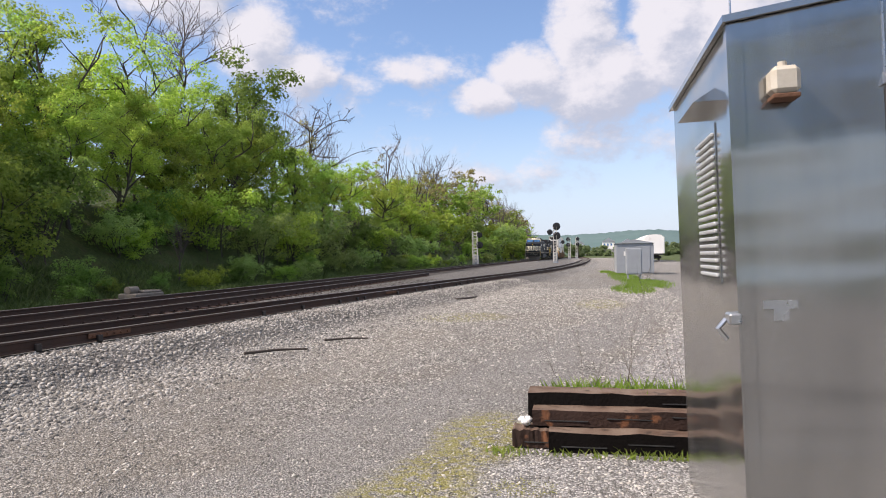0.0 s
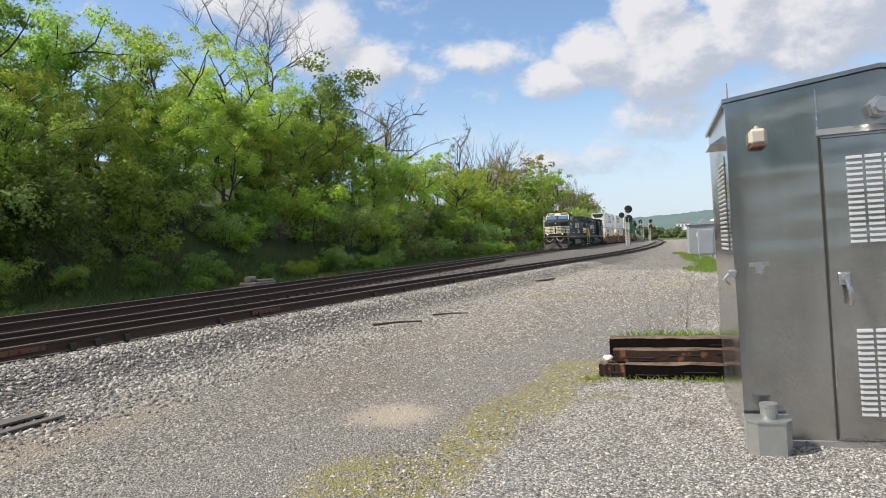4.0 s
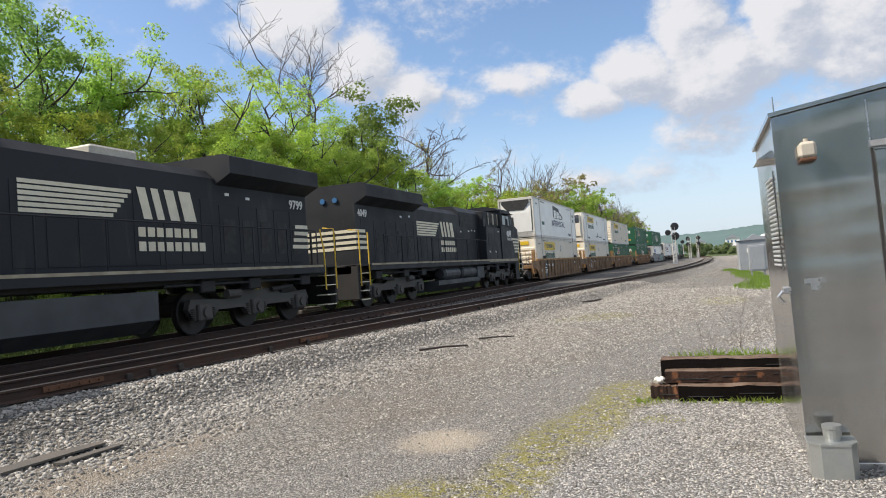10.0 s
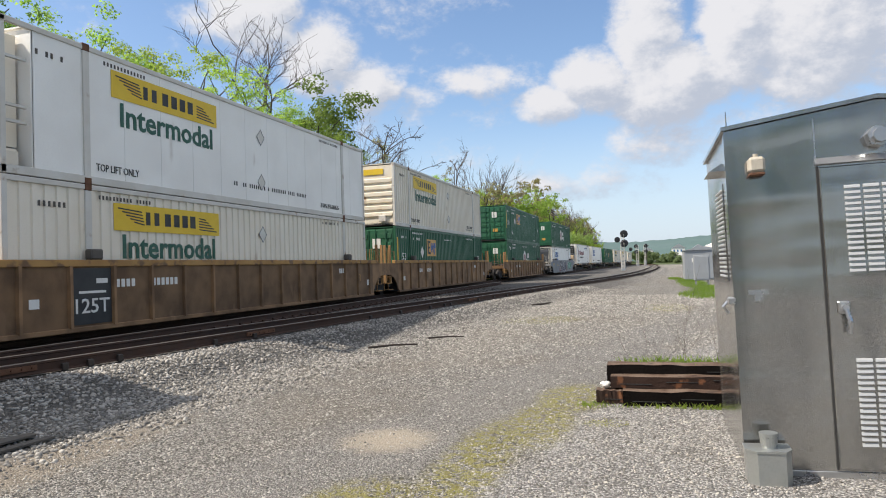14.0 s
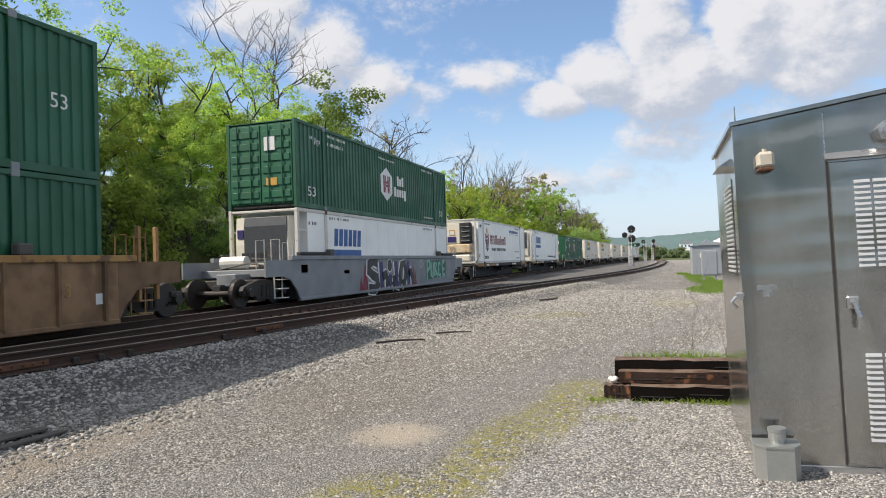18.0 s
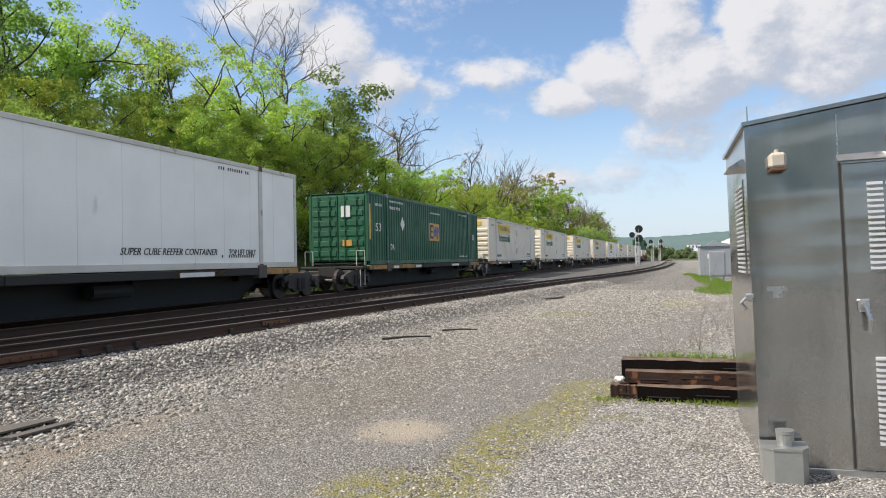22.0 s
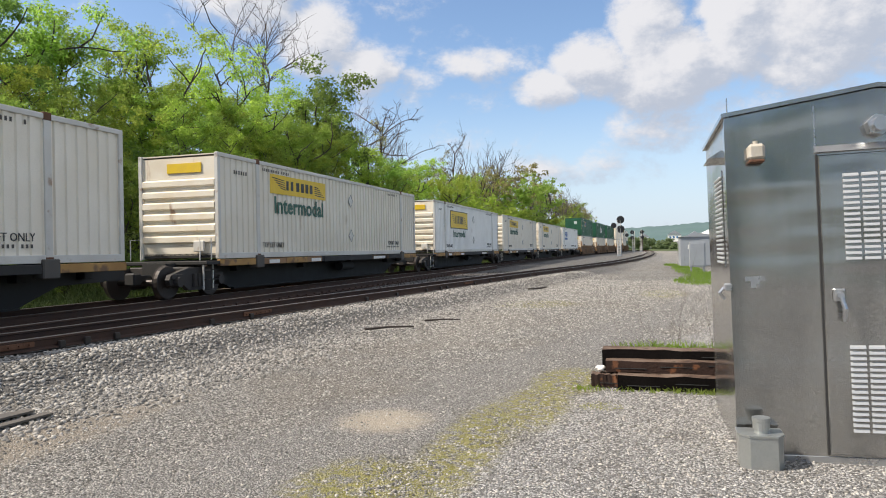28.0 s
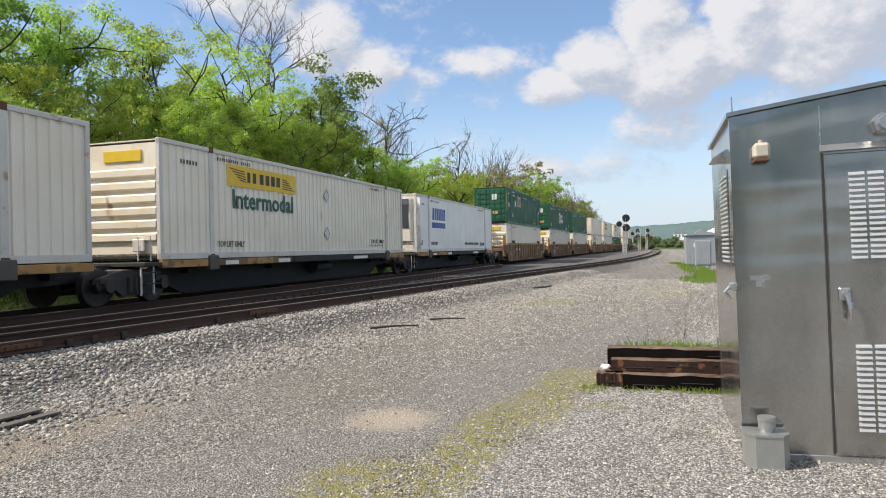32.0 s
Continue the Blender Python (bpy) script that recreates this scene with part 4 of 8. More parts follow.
            part("sign", Build().box(0.2, 0.6, -L - 0.035, -L - 0.02, 0.75, 1.0), LOGO_ORANGE, c)
        else:
            for j in range(6):
                part("end_rib", Build().prism([(-L + 0.06, 0.42 + j * 0.31), (-L - 0.01, 0.47 + j * 0.31), (-L - 0.01, 0.61 + j * 0.31), (-L + 0.06, 0.66 + j * 0.31)], "x", -W + 0.13, W - 0.13), END_CREAM, c)
            part("sign", Build().box(-0.35, 0.75, -L + 0.02, -L + 0.048, H - 0.52, H - 0.26), LOGO_YELLOW, c)
            part("vent_box", Build().box(0.5, 0.85, -L - 0.04, -L + 0.02, 0.2, 0.5, 0.02), FRAME_WHITE, c)
    # marks on the camera side
    F = X + 0.003

    def stencil(y0, y1, z0, z1, mat, n=8):
        """A short line of small unreadable print."""
        n = int(n * 1.5)
        k, w, thin = Build(), (y1 - y0) / n, (z1 - z0) * 0.14
        for j in range(n):
            if rng.random() < 0.85:
                k.box(F, F + 0.004, y0 + j * w, y0 + j * w + w * 0.48, z0 + thin, z1 - thin)
        tagged(part("stencil", k, mat, c), kind="stuff")
    dark = GRIME if not green else WHITE
    stencil(-5.8, -4.2, H - 0.30, H - 0.18, dark, 11)
    stencil(4.2, 5.8, H - 0.30, H - 0.18, dark, 11)
    stencil(-7.3, -6.6, H - 0.55, H - 0.40, dark, 4)
    stencil(4.3, 5.8, 0.28, 0.38, dark, 10)
    if style in ("jb", "jbreefer", "jbnew"):
        ya, yb, za, zb = (-5.4, -1.66, 1.98, 2.58) if style != "jbnew" else (-4.9, -1.08, 1.46, 2.43)
        if style == "jbnew":
            part("board_edge", board(ya - 0.05, yb + 0.05, za - 0.05, zb + 0.05, F), LOGO_BLACK, c)
        s = part("logo_board", board(ya, yb, za, zb, F + 0.004), LOGO_YELLOW, c, "yellow mark board")
        u, h = (yb - ya) / 3.74, zb - za
        for a, e in ((0.98, 1.12), (1.26, 1.42), (1.62, 1.82), (1.94, 2.14), (2.25, 2.45), (2.55, 2.75)):
            part("logo_bar", board(ya + a * u, ya + e * u, za + h * 0.26, za + h * 0.76, F + 0.012, 0.005), LOGO_BLACK, s)
        for j in range(5):
            z = za + h * (0.80 - 0.12 * j)
            part("logo_stroke", Build().add([(F + 0.016, ya + 0.12 + j * 0.12, z), (F + 0.016, ya + 0.85 * u + j * 0.02, z - 0.05), (F + 0.016, ya + 0.85 * u + j * 0.02, z - 0.02), (F + 0.016, ya + 0.12 + j * 0.12, z + 0.03)], [(0, 1, 2, 3)]), LOGO_BLACK, s)
            z = za + h * (0.15 + 0.12 * j)
            part("logo_stroke", Build().add([(F + 0.016, ya + 2.9 * u, z + 0.03), (F + 0.016, yb - 0.12 - j * 0.11, z), (F + 0.016, yb - 0.12 - j * 0.11, z + 0.03), (F + 0.016, ya + 2.9 * u, z + 0.06)], [(0, 1, 2, 3)]), LOGO_BLACK, s)
        if style == "jbnew":
            lettering_box("Intermodal", LOGO_GREEN, c, F + 0.006, -4.36, -1.66, 0.9, 1.33, bold=0.012)
        else:
            lettering_box("Intermodal", LOGO_GREEN, c, F + 0.006, -5.15, -1.85, 1.36, 1.90, bold=0.02)
        lettering_box("TOP LIFT ONLY", LOGO_BLACK, c, F + 0.006, -5.85, -4.6, 0.30, 0.46)
        if style == "jbreefer":
            lettering_box("TOP LIFT ONLY", LOGO_BLACK, c, F + 0.006, 4.3, 5.7, 0.28, 0.44)
            stencil(-0.9, 3.4, 0.5, 0.66, LOGO_BLACK, 26)
        else:
            lettering_box("TOP LIFT ONLY", LOGO_BLACK, c, F + 0.006, 4.4, 5.8, 0.42, 0.58)
        for yy, zz in ((0.5, 2.1), (0.5, 0.75)):
            k = Build().prism([(yy - 0.2, zz), (yy, zz - 0.24), (yy + 0.2, zz), (yy, zz + 0.24)], "x", F - 0.02, F + 0.008)
            h = part("placard_holder", k, frame_paint, c)
            part("placard_edge", Build().tube([(F + 0.012, yy - 0.2, zz), (F + 0.012, yy, zz - 0.24), (F + 0.012, yy + 0.2, zz), (F + 0.012, yy, zz + 0.24), (F + 0.012, yy - 0.2, zz)], 0.009, 4, False), WELL_GREY, h)
    elif style == "prime":
        b = part("logo_shadow", Build().prism([(-1.44, 1.75), (-1.15, 1.62), (2.2, 1.62), (2.3, 1.9), (1.0, 2.25), (0.9, 2.45), (-1.0, 2.62), (-1.44, 2.6)], "x", F, F + 0.004), LOGO_BLACK, c, "black block mark")
        for j, (a, e, z1) in enumerate(((-1.1, -0.72, 2.3), (-0.62, -0.3, 2.27), (-0.2, -0.08, 2.24), (0.02, 0.5, 2.2), (0.6, 0.88, 2.16), (1.0, 1.1, 2.05), (1.18, 1.5, 1.98), (1.58, 1.86, 1.95))):
            part("logo_bar", board(a, e, 1.67, z1, F + 0.004, 0.006), BOX_WHITE, b)
        lettering_box("INTERMODAL", LOGO_NAVY, c, F + 0.006, -2.05, 3.0, 0.98, 1.46)
        part("logo_leaf", Build().box(F, F + 0.006, -5.6, -4.8, 0.95, 1.2), LOGO_GREEN, c)
        lettering_box("53FT", LOGO_BLACK, c, F + 0.006, 6.6, 7.4, 2.0, 2.25)
        lettering_box("XHC", LOGO_BLACK, c, F + 0.006, 6.65, 7.35, 1.6, 1.85)
        lettering_box("TOP LIFT ONLY", LOGO_BLACK, c, F + 0.006, 4.3, 5.7, 0.36, 0.52)
    elif style == "marten":
        for j in range(6):
            yy = -5.48 + j * 0.39
            part("logo_bar", Build().prism([(yy, 1.68), (yy + 0.29, 1.68), (yy + 0.36, 2.31), (yy + 0.07, 2.31)], "x", F, F + 0.006), LOGO_BLUE, c, "blue block mark")
        part("stripe", board(-5.6, -3.2, 1.26, 1.55, F), LOGO_BLUE, c, "blue stripe")
        lettering_box("53'", LOGO_BLACK, c, F + 0.006, -7.45, -7.1, 0.34, 0.58)
        lettering_box("SUPER CUBE REEFER CONTAINER", LOGO_BLACK, c, F + 0.006, 0.8, 4.1, 0.36, 0.52, shear=0.3)
        lettering_box("TOP LIFT ONLY", LOGO_BLACK, c, F + 0.006, 4.6, 5.85, 0.36, 0.52)
        lettering_box("TOP LIFT ONLY", LOGO_BLACK, c, F + 0.006, -5.8, -4.6, 0.36, 0.52)
    elif style == "england":
        for j, (a, e, h) in enumerate(((-4.19, -3.65, 0.62), (-3.5, -2.95, 0.62), (-2.75, -2.2, 0.66), (-2.1, -1.7, 0.42), (-1.6, -1.2, 0.42), (-1.12, -0.97, 0.62), (-0.85, -0.45, 0.42), (-0.37, 0.0, 0.42), (0.1, 0.6, 0.62))):
            k = Build().box(F, F + 0.006, a, a + (e - a) * 0.34, 1.3, 1.3 + h).box(F, F + 0.006, a + (e - a) * 0.62, e, 1.28, 1.26 + h)
            k.prism([(a, 1.3 + h * 0.72), (e, 1.3 + h * 0.9), (e, 1.38 + h * 0.9), (a, 1.42 + h * 0.72)], "x", F + 0.001, F + 0.007)
            part("logo_script", k, LOGO_RED, c, "dark red script mark")
        lettering_box("GLOBAL TRANSPORTATION", LOGO_BLACK, c, F + 0.006, -3.85, 0.52, 0.84, 1.06, bold=0.006)
        b = part("crest", Build().prism([(-5.1, 0.77), (-4.82, 0.95), (-4.78, 1.62), (-5.42, 1.62), (-5.38, 0.95)], "x", F, F + 0.008), LOGO_NAVY, c, "blue crest")
        for k in range(3):
            part("crest_charge", board(-5.25, -4.95, 1.02 + k * 0.19, 1.13 + k * 0.19, F + 0.008, 0.004), LOGO_ORANGE, b)
        for sgn in (-1, 1):
            part("crest_mantle", Build().prism([(-5.1 + sgn * 0.3, 1.2), (-5.1 + sgn * 0.5, 1.45), (-5.1 + sgn * 0.42, 1.85), (-5.1 + sgn * 0.55, 2.05), (-5.1 + sgn * 0.3, 1.95), (-5.1 + sgn * 0.1, 1.75), (-5.1 + sgn * 0.3, 1.62)][::-sgn], "x", F, F + 0.006), LOGO_RED, b)
        part("crest_helm", Build().disc((F + 0.004, -5.1, 1.82), "x", 0.15, 0.01, 10), WELL_GREY, b)
        part("crest_top", Build().prism([(-5.25, 2.0), (-4.95, 2.0), (-4.92, 2.25), (-5.1, 2.41), (-5.28, 2.25)], "x", F, F + 0.006), LOGO_ORANGE, b)
        for j in range(9):
            part("logo_bar", board(2.0 + j * 0.375, 2.27 + j * 0.375, 2.26, 2.46, F), LOGO_BLUE if j < 4 else LOGO_NAVY, c)
        stencil(2.0, 5.4, 2.12, 2.18, WELL_GREY, 28)
        stencil(3.9, 5.6, 0.78, 0.88, LOGO_BLACK, 12)
        lettering_box("TOP LIFT ONLY", LOGO_BLACK, c, F + 0.006, -5.9, -4.8, 0.30, 0.5)
        lettering_box("53'", LOGO_BLACK, c, F + 0.006, -7.4, -7.05, 0.42, 0.62)
        lettering_box("WTP", LOGO_BLACK, c, F + 0.006, -6.95, -6.55, 2.35, 2.55)
    elif style in ("emp", "empmid"):
        ya, za = (-3.6, 1.55) if style == "emp" else (-0.8, 1.1)
        s = part("logo_board", board(ya, ya + 1.52, za, za + 0.87, F), LOGO_ORANGE, c, "orange square mark")
        for a, e, z0, z1 in ((0.12, 0.27, 0.1, 0.8), (0.27, 0.58, 0.68, 0.8), (0.27, 0.5, 0.4, 0.5), (0.27, 0.58, 0.1, 0.22)):
            part("logo_bar", board(ya + a, ya + e, za + z0, za + z1, F + 0.009, 0.005), LOGO_BLACK, s)
        for a, e, z0, z1 in ((0.62, 0.76, 0.2, 0.7), (0.76, 0.9, 0.35, 0.55), (0.9, 1.04, 0.2, 0.7), (1.1, 1.24, 0.08, 0.7), (1.24, 1.42, 0.42, 0.7)):
            part("logo_bar", board(ya + a, ya + e, za + z0, za + z1, F + 0.011, 0.005), LOGO_BLUE, s)
        part("placard", Build().prism([(-4.62, 1.75), (-4.36, 1.44), (-4.1, 1.75), (-4.36, 2.06)], "x", F, F + 0.006), WHITE, c, "pale diamond placard")
        lettering_box("53", WHITE, c, F + 0.006, -7.3, -6.75, 1.35, 1.68)
        stencil(-5.8, -4.6, 2.3, 2.48, WHITE, 9)
        stencil(-0.6, 0.9, 2.42, 2.52, WHITE, 14)
        lettering_box("DA", WHITE, c, F + 0.006, -5.75, -5.35, 0.6, 0.85)
        lettering_box("53", WHITE, c, F + 0.006, 6.9, 7.3, 1.3, 1.6)
        part("sign", board(-7.97, -7.84, 1.0, 2.4, F + 0.03), YELLOW, c)
    elif style in ("hub", "green"):
        if style == "hub":
            hexa = [(-0.36 + 0.65 * math.sin(math.pi / 3 * i) / math.sin(math.pi / 3), 1.5 + 0.72 * math.cos(math.pi / 3 * i)) for i in range(6)]
            s = part("logo_hexagon", Build().prism(hexa[::-1], "x", F, F + 0.006), WHITE, c, "white hexagon mark")
            for a, e, z0, z1 in ((-0.72, -0.58, 1.12, 1.86), (-0.52, -0.44, 1.12, 1.86), (-0.26, -0.12, 1.12, 1.86), (-0.06, 0.02, 1.12, 1.86), (-0.44, -0.26, 1.38, 1.48), (-0.44, -0.26, 1.52, 1.62)):
                part("logo_bar", board(a, e, z0, z1, F + 0.007, 0.005), LOGO_RED, s)
            for j in range(3):
                part("logo_bar", board(0.86 + j * 0.29, 1.08 + j * 0.29, 1.55, 1.98 - 0.1 * (j == 1), F), WHITE, c)
            for j in range(5):
                part("logo_bar", board(0.5 + j * 0.3, 0.73 + j * 0.3, 1.05 - 0.12 * (j == 4), 1.47 - 0.08 * (j > 0), F), WHITE, c)
        lettering_box("53", WHITE, c, F + 0.006, -7.3, -6.75, 0.42, 0.75)
        lettering_box("WTP", WHITE, c, F + 0.006, -6.8, -6.35, 2.2, 2.4)
        stencil(-5.8, -4.5, 2.3, 2.46, WHITE, 9)
        stencil(-1.2, 0.6, 2.5, 2.6, WHITE, 16)
        lettering_box("53", WHITE, c, F + 0.006, 6.9, 7.3, 0.5, 0.8)
    return c


STYLE_BANK = {}


def put_container(style, at, z):
    """A container of a style on the train; further ones of the style are copies."""
    if style not in STYLE_BANK:
        STYLE_BANK[style] = container(style, len(STYLE_BANK))
        ob = STYLE_BANK[style]
    else:
        ob = copy_thing(STYLE_BANK[style], pose(0, 0, 0))
    return moved(ob, at, z)


def bogie(parent, y, radius=0.42, base=0.9, frame_mat=None):
    """A two-axle truck with side frames and springs; its wheelsets turn."""
    frame_mat = frame_mat or BOGIE_DARK
    b = Build()
    for sx in (-1, 1):
        x = sx * 0.99
        out = [(-base - 0.28, 0.50), (-base - 0.2, 0.62), (-base * 0.45, 0.78), (base * 0.45, 0.78), (base + 0.2, 0.62), (base + 0.28, 0.50), (base + 0.22, 0.36), (base * 0.75, 0.40), (base * 0.42, 0.2), (-base * 0.42, 0.2), (-base * 0.75, 0.40), (-base - 0.22, 0.36)]
        b.prism(out, "x", x - 0.07, x + 0.07)
        for yy in (-0.17, 0, 0.17):
            b.disc((x + sx * 0.09, yy, 0.46), "z", 0.07, 0.34, 8)
        for yy in (-base, base):
            b.disc((x + sx * 0.1, yy, 0.44), "x", 0.13, 0.2, 10)
            b.box(x + sx * 0.07 - 0.05, x + sx * 0.07 + 0.05, yy - 0.2, yy + 0.2, 0.5, 0.64, 0.02)
    b.box(-0.95, 0.95, -0.22, 0.22, 0.52, 0.80, 0.03)
    bg = part("bogie", b, frame_mat, parent)
    bg.location = (0, y, 0)
    for yy in (-base, base):
        w = part("wheelset", wheel_mesh(radius), WHEEL, bg)
        w.matrix_parent_inverse = Matrix.Translation((0, yy, radius))
        WHEELS.append(w)
    return bg


WHEEL_BANK = {}


def wheel_mesh(r):
    if r not in WHEEL_BANK:
        b = Build()
        for sx in (-1, 1):
            x = sx * 0.75
            b.tube([(x - sx * 0.07, 0, 0), (x - sx * 0.065, 0, 0), (x - sx * 0.03, 0, 0), (x + sx * 0.06, 0, 0), (x + sx * 0.07, 0, 0)], [r + 0.02, r + 0.027, r + 0.012, r, r - 0.02], 24)
            b.tube([(x + sx * 0.06, 0, 0), (x + sx * 0.1, 0, 0)], [0.16, 0.11], 12)
            for k in range(3):
                a = 2 * math.pi * k / 3
                b.disc((x + sx * 0.075, 0.24 * math.cos(a), 0.24 * math.sin(a)), "x", 0.035, 0.02, 6)
        b.tube([(-1.0, 0, 0), (1.0, 0, 0)], 0.085, 10)
        WHEEL_BANK[r] = b.mesh("wheelset", WHEEL)
    return WHEEL_BANK[r]


def coupler(parent, y, way):
    b = Build().box(-0.09, 0.09, min(y, y + way * 0.55), max(y, y + way * 0.55), 0.42, 0.62, 0.02)
    b.box(-0.16, 0.16, y + way * 0.55 - 0.14, y + way * 0.55 + 0.14, 0.36, 0.68, 0.04)
    part("coupler", b, UNDER, parent)


def well_car(paint, front_gap, rear_bogie, graffiti=False):
    """A deep well between two end platforms; base of the well just over the rails."""
    c = thing("well_car", "grey deep-well container car with spray-painted sides" if graffiti else "rust-brown deep-well container car with ribbed sides", "rail car", "cars of the train")
    W, L = 1.44, CLEN / 2 + 0.25
    for sx in (-1, 1):
        s = part("side_sill", Build().box(sx * W - 0.03, sx * W + 0.03, -L, L, 0.10, 1.38, 0.006), paint, c)
        part("top_chord", Build().box(sx * W - 0.07, sx * W + 0.08, -L - 0.5, L + 0.5, 1.36, 1.50, 0.012), paint if graffiti else OCHRE, s, "worn yellowed top chord")
        part("bottom_chord", Build().box(sx * W - 0.06, sx * W + 0.07, -L, L, 0.06, 0.16, 0.012), paint, s)
        if not graffiti:
            n = 15
            for k in range(n):
                y = -L + 0.4 + k * (2 * L - 0.8) / (n - 1)
                part("rib", Build().prism([(sx * W + sx * 0.03, y - 0.05), (sx * W + sx * 0.10, y - 0.035), (sx * W + sx * 0.10, y + 0.035), (sx * W + sx * 0.03, y + 0.05)][::sx], "z", 0.14, 1.38), paint, s)
        elif sx > 0:
            spray(s, W + 0.034)
        for yy in (-6.1, 6.1):
            part("guide_block", Build().box(sx * (W - 0.02) - 0.1, sx * (W - 0.02) + 0.1, yy - 0.16, yy + 0.16, 1.5, 1.72, 0.03), GRIME, s)
        if graffiti:
            for yy in (-L + 0.9, L - 0.9):
                part("chord_pad", Build().box(sx * W - 0.09, sx * W + 0.09, yy - 0.9, yy + 0.9, 1.5, 1.62, 0.03), UNDER, s)
            part("sign", board(-L + 0.1, -L + 0.5, 0.95, 1.2, W + 0.031), YELLOW, s)
            part("sign", board(-L + 3.2, -L + 3.6, 0.85, 0.97, W + 0.031), YELLOW, s)
        if not graffiti and sx > 0:
            part("sign", board(L - 0.62, L - 0.44, 0.5, 0.72, W + 0.031), WHITE, s)
            part("sign", board(-L + 0.62, -L + 0.84, 0.58, 0.76, W + 0.031), WHITE, s)
            for y0, n, z in ((-L + 2.75, 4, 0.92), (-L + 3.85, 6, 0.92), (L - 3.1, 3, 1.02)):
                row = Build()
                for k in range(n):
                    row.box(W + 0.031, W + 0.037, y0 + k * 0.15, y0 + k * 0.15 + 0.10, z, z + 0.17)
                part("number_bar", row, WHITE, s, "row of pale unreadable characters")
            if not rear_bogie:
                panel = part("data_panel", board(-L + 1.6, -L + 2.6, 0.2, 1.33, W + 0.031, 0.012), LOGO_BLACK, s, "black data panel")
                lettering_box("125T", WHITE, panel, W + 0.05, -L + 1.66, -L + 2.54, 0.42, 0.72, bold=0.01)
                part("lettering_bar", board(-L + 1.75, -L + 2.45, 0.82, 0.87, W + 0.044, 0.004), WHITE, panel)
                part("lettering_bar", board(-L + 2.2, -L + 2.5, 1.02, 1.12, W + 0.044, 0.004), WHITE, panel)
            lettering("53", 0.4, OCHRE, s, W + 0.036, L - 1.4, 0.8)
    for y in (-L + 1.2, 0, L - 1.2):
        part("floor_beam", Build().box(-W, W, y - 0.25, y + 0.25, 0.06, 0.15), UNDER, c)
    for sy in (-1, 1):
        e = part("end_platform", Build().box(-1.42, 1.42, min(sy * L, sy * (L + 1.1)), max(sy * L, sy * (L + 1.1)), 0.86, 1.10, 0.02).box(-0.35, 0.35, min(sy * L, sy * (L + 1.8)), max(sy * L, sy * (L + 1.8)), 0.62, 0.98, 0.02), paint, c)
        for sx in (-1, 1):
            arch = [(L, 0.12), (L + 0.2, 0.42), (L + 0.55, 0.74), (L + 1.0, 0.86), (L + 1.95, 0.86), (L + 1.95, 1.36), (L, 1.36)]
            part("end_side", Build().prism([(sy * a, z) for a, z in arch][::sy], "x", sx * W - 0.03, sx * W + 0.028), paint, e)
        part("reservoir", Build().disc((-0.55, sy * (L + 0.55), 1.34), "x", 0.2, 0.9, 12), FRAME_WHITE if graffiti else paint, e, "air reservoir")
        part("pipe", Build().tube([(0.2, sy * (L + 0.2), 1.15), (0.25, sy * (L + 0.8), 1.45), (0.9, sy * (L + 0.9), 1.4), (1.2, sy * (L + 0.9), 1.12)], 0.025, 5), GRIME, e)
        part("pipe", Build().tube([(-0.9, sy * (L + 1.0), 1.12), (0.3, sy * (L + 1.05), 1.3), (1.3, sy * (L + 1.05), 1.15)], 0.03, 5), GRIME, e)
        part("bulkhead", Build().box(-W, W, sy * L - 0.04, sy * L + 0.04, 0.12, 1.2), UNDER, e)
        tone = FRAME_WHITE if graffiti else ORANGE_RAIL
        yy = sy * (L + 0.95)
        for x in (1.34, 0.8):
            part("handrail", Build().tube([(x, yy, 1.1), (x, yy, 2.0), (x - 0.3, yy, 2.0), (x - 0.3, yy, 1.1)], 0.017, 5), tone, e)
        part("handrail", Build().tube([(1.40, sy * (L + 0.3), 1.1), (1.40, sy * (L + 0.3), 1.9), (1.40, sy * (L + 0.9), 1.9), (1.40, sy * (L + 0.9), 1.1)], 0.017, 5), tone, e)
        if not graffiti:
            for d in (0.72, 1.28):
                part("ladder_post", Build().box(1.30, 1.40, sy * (L + d) - 0.045, sy * (L + d) + 0.045, 0.5, 2.15, 0.008), ORANGE_RAIL, e, "worn orange ladder post")
        for k in range(3):
            part("step", Build().box(1.2, 1.44, sy * (L + 0.85) - 0.22, sy * (L + 0.85) + 0.22, 0.2 + k * 0.28, 0.225 + k * 0.28), tone, e)
        for d in (-0.22, 0.22):
            part("step_hanger", Build().box(1.18, 1.21, sy * (L + 0.85) + d - 0.02, sy * (L + 0.85) + d + 0.02, 0.18, 1.0), tone, e)
    part("brake_wheel", Build().tube([(0.95 + 0.2 * math.cos(a * math.pi / 6), -L - 0.8, 1.7 + 0.2 * math.sin(a * math.pi / 6)) for a in range(13)], 0.014, 5, False).tube([(0.95, -L - 0.8, 1.1), (0.95, -L - 0.8, 1.7)], 0.02, 5), GRIME, c)
    bogie(c, -L - 1.35)
    coupler(c, -L - 1.6, -1)
    if rear_bogie:
        bogie(c, L + 1.35)
        coupler(c, L + 1.6, 1)
    return c


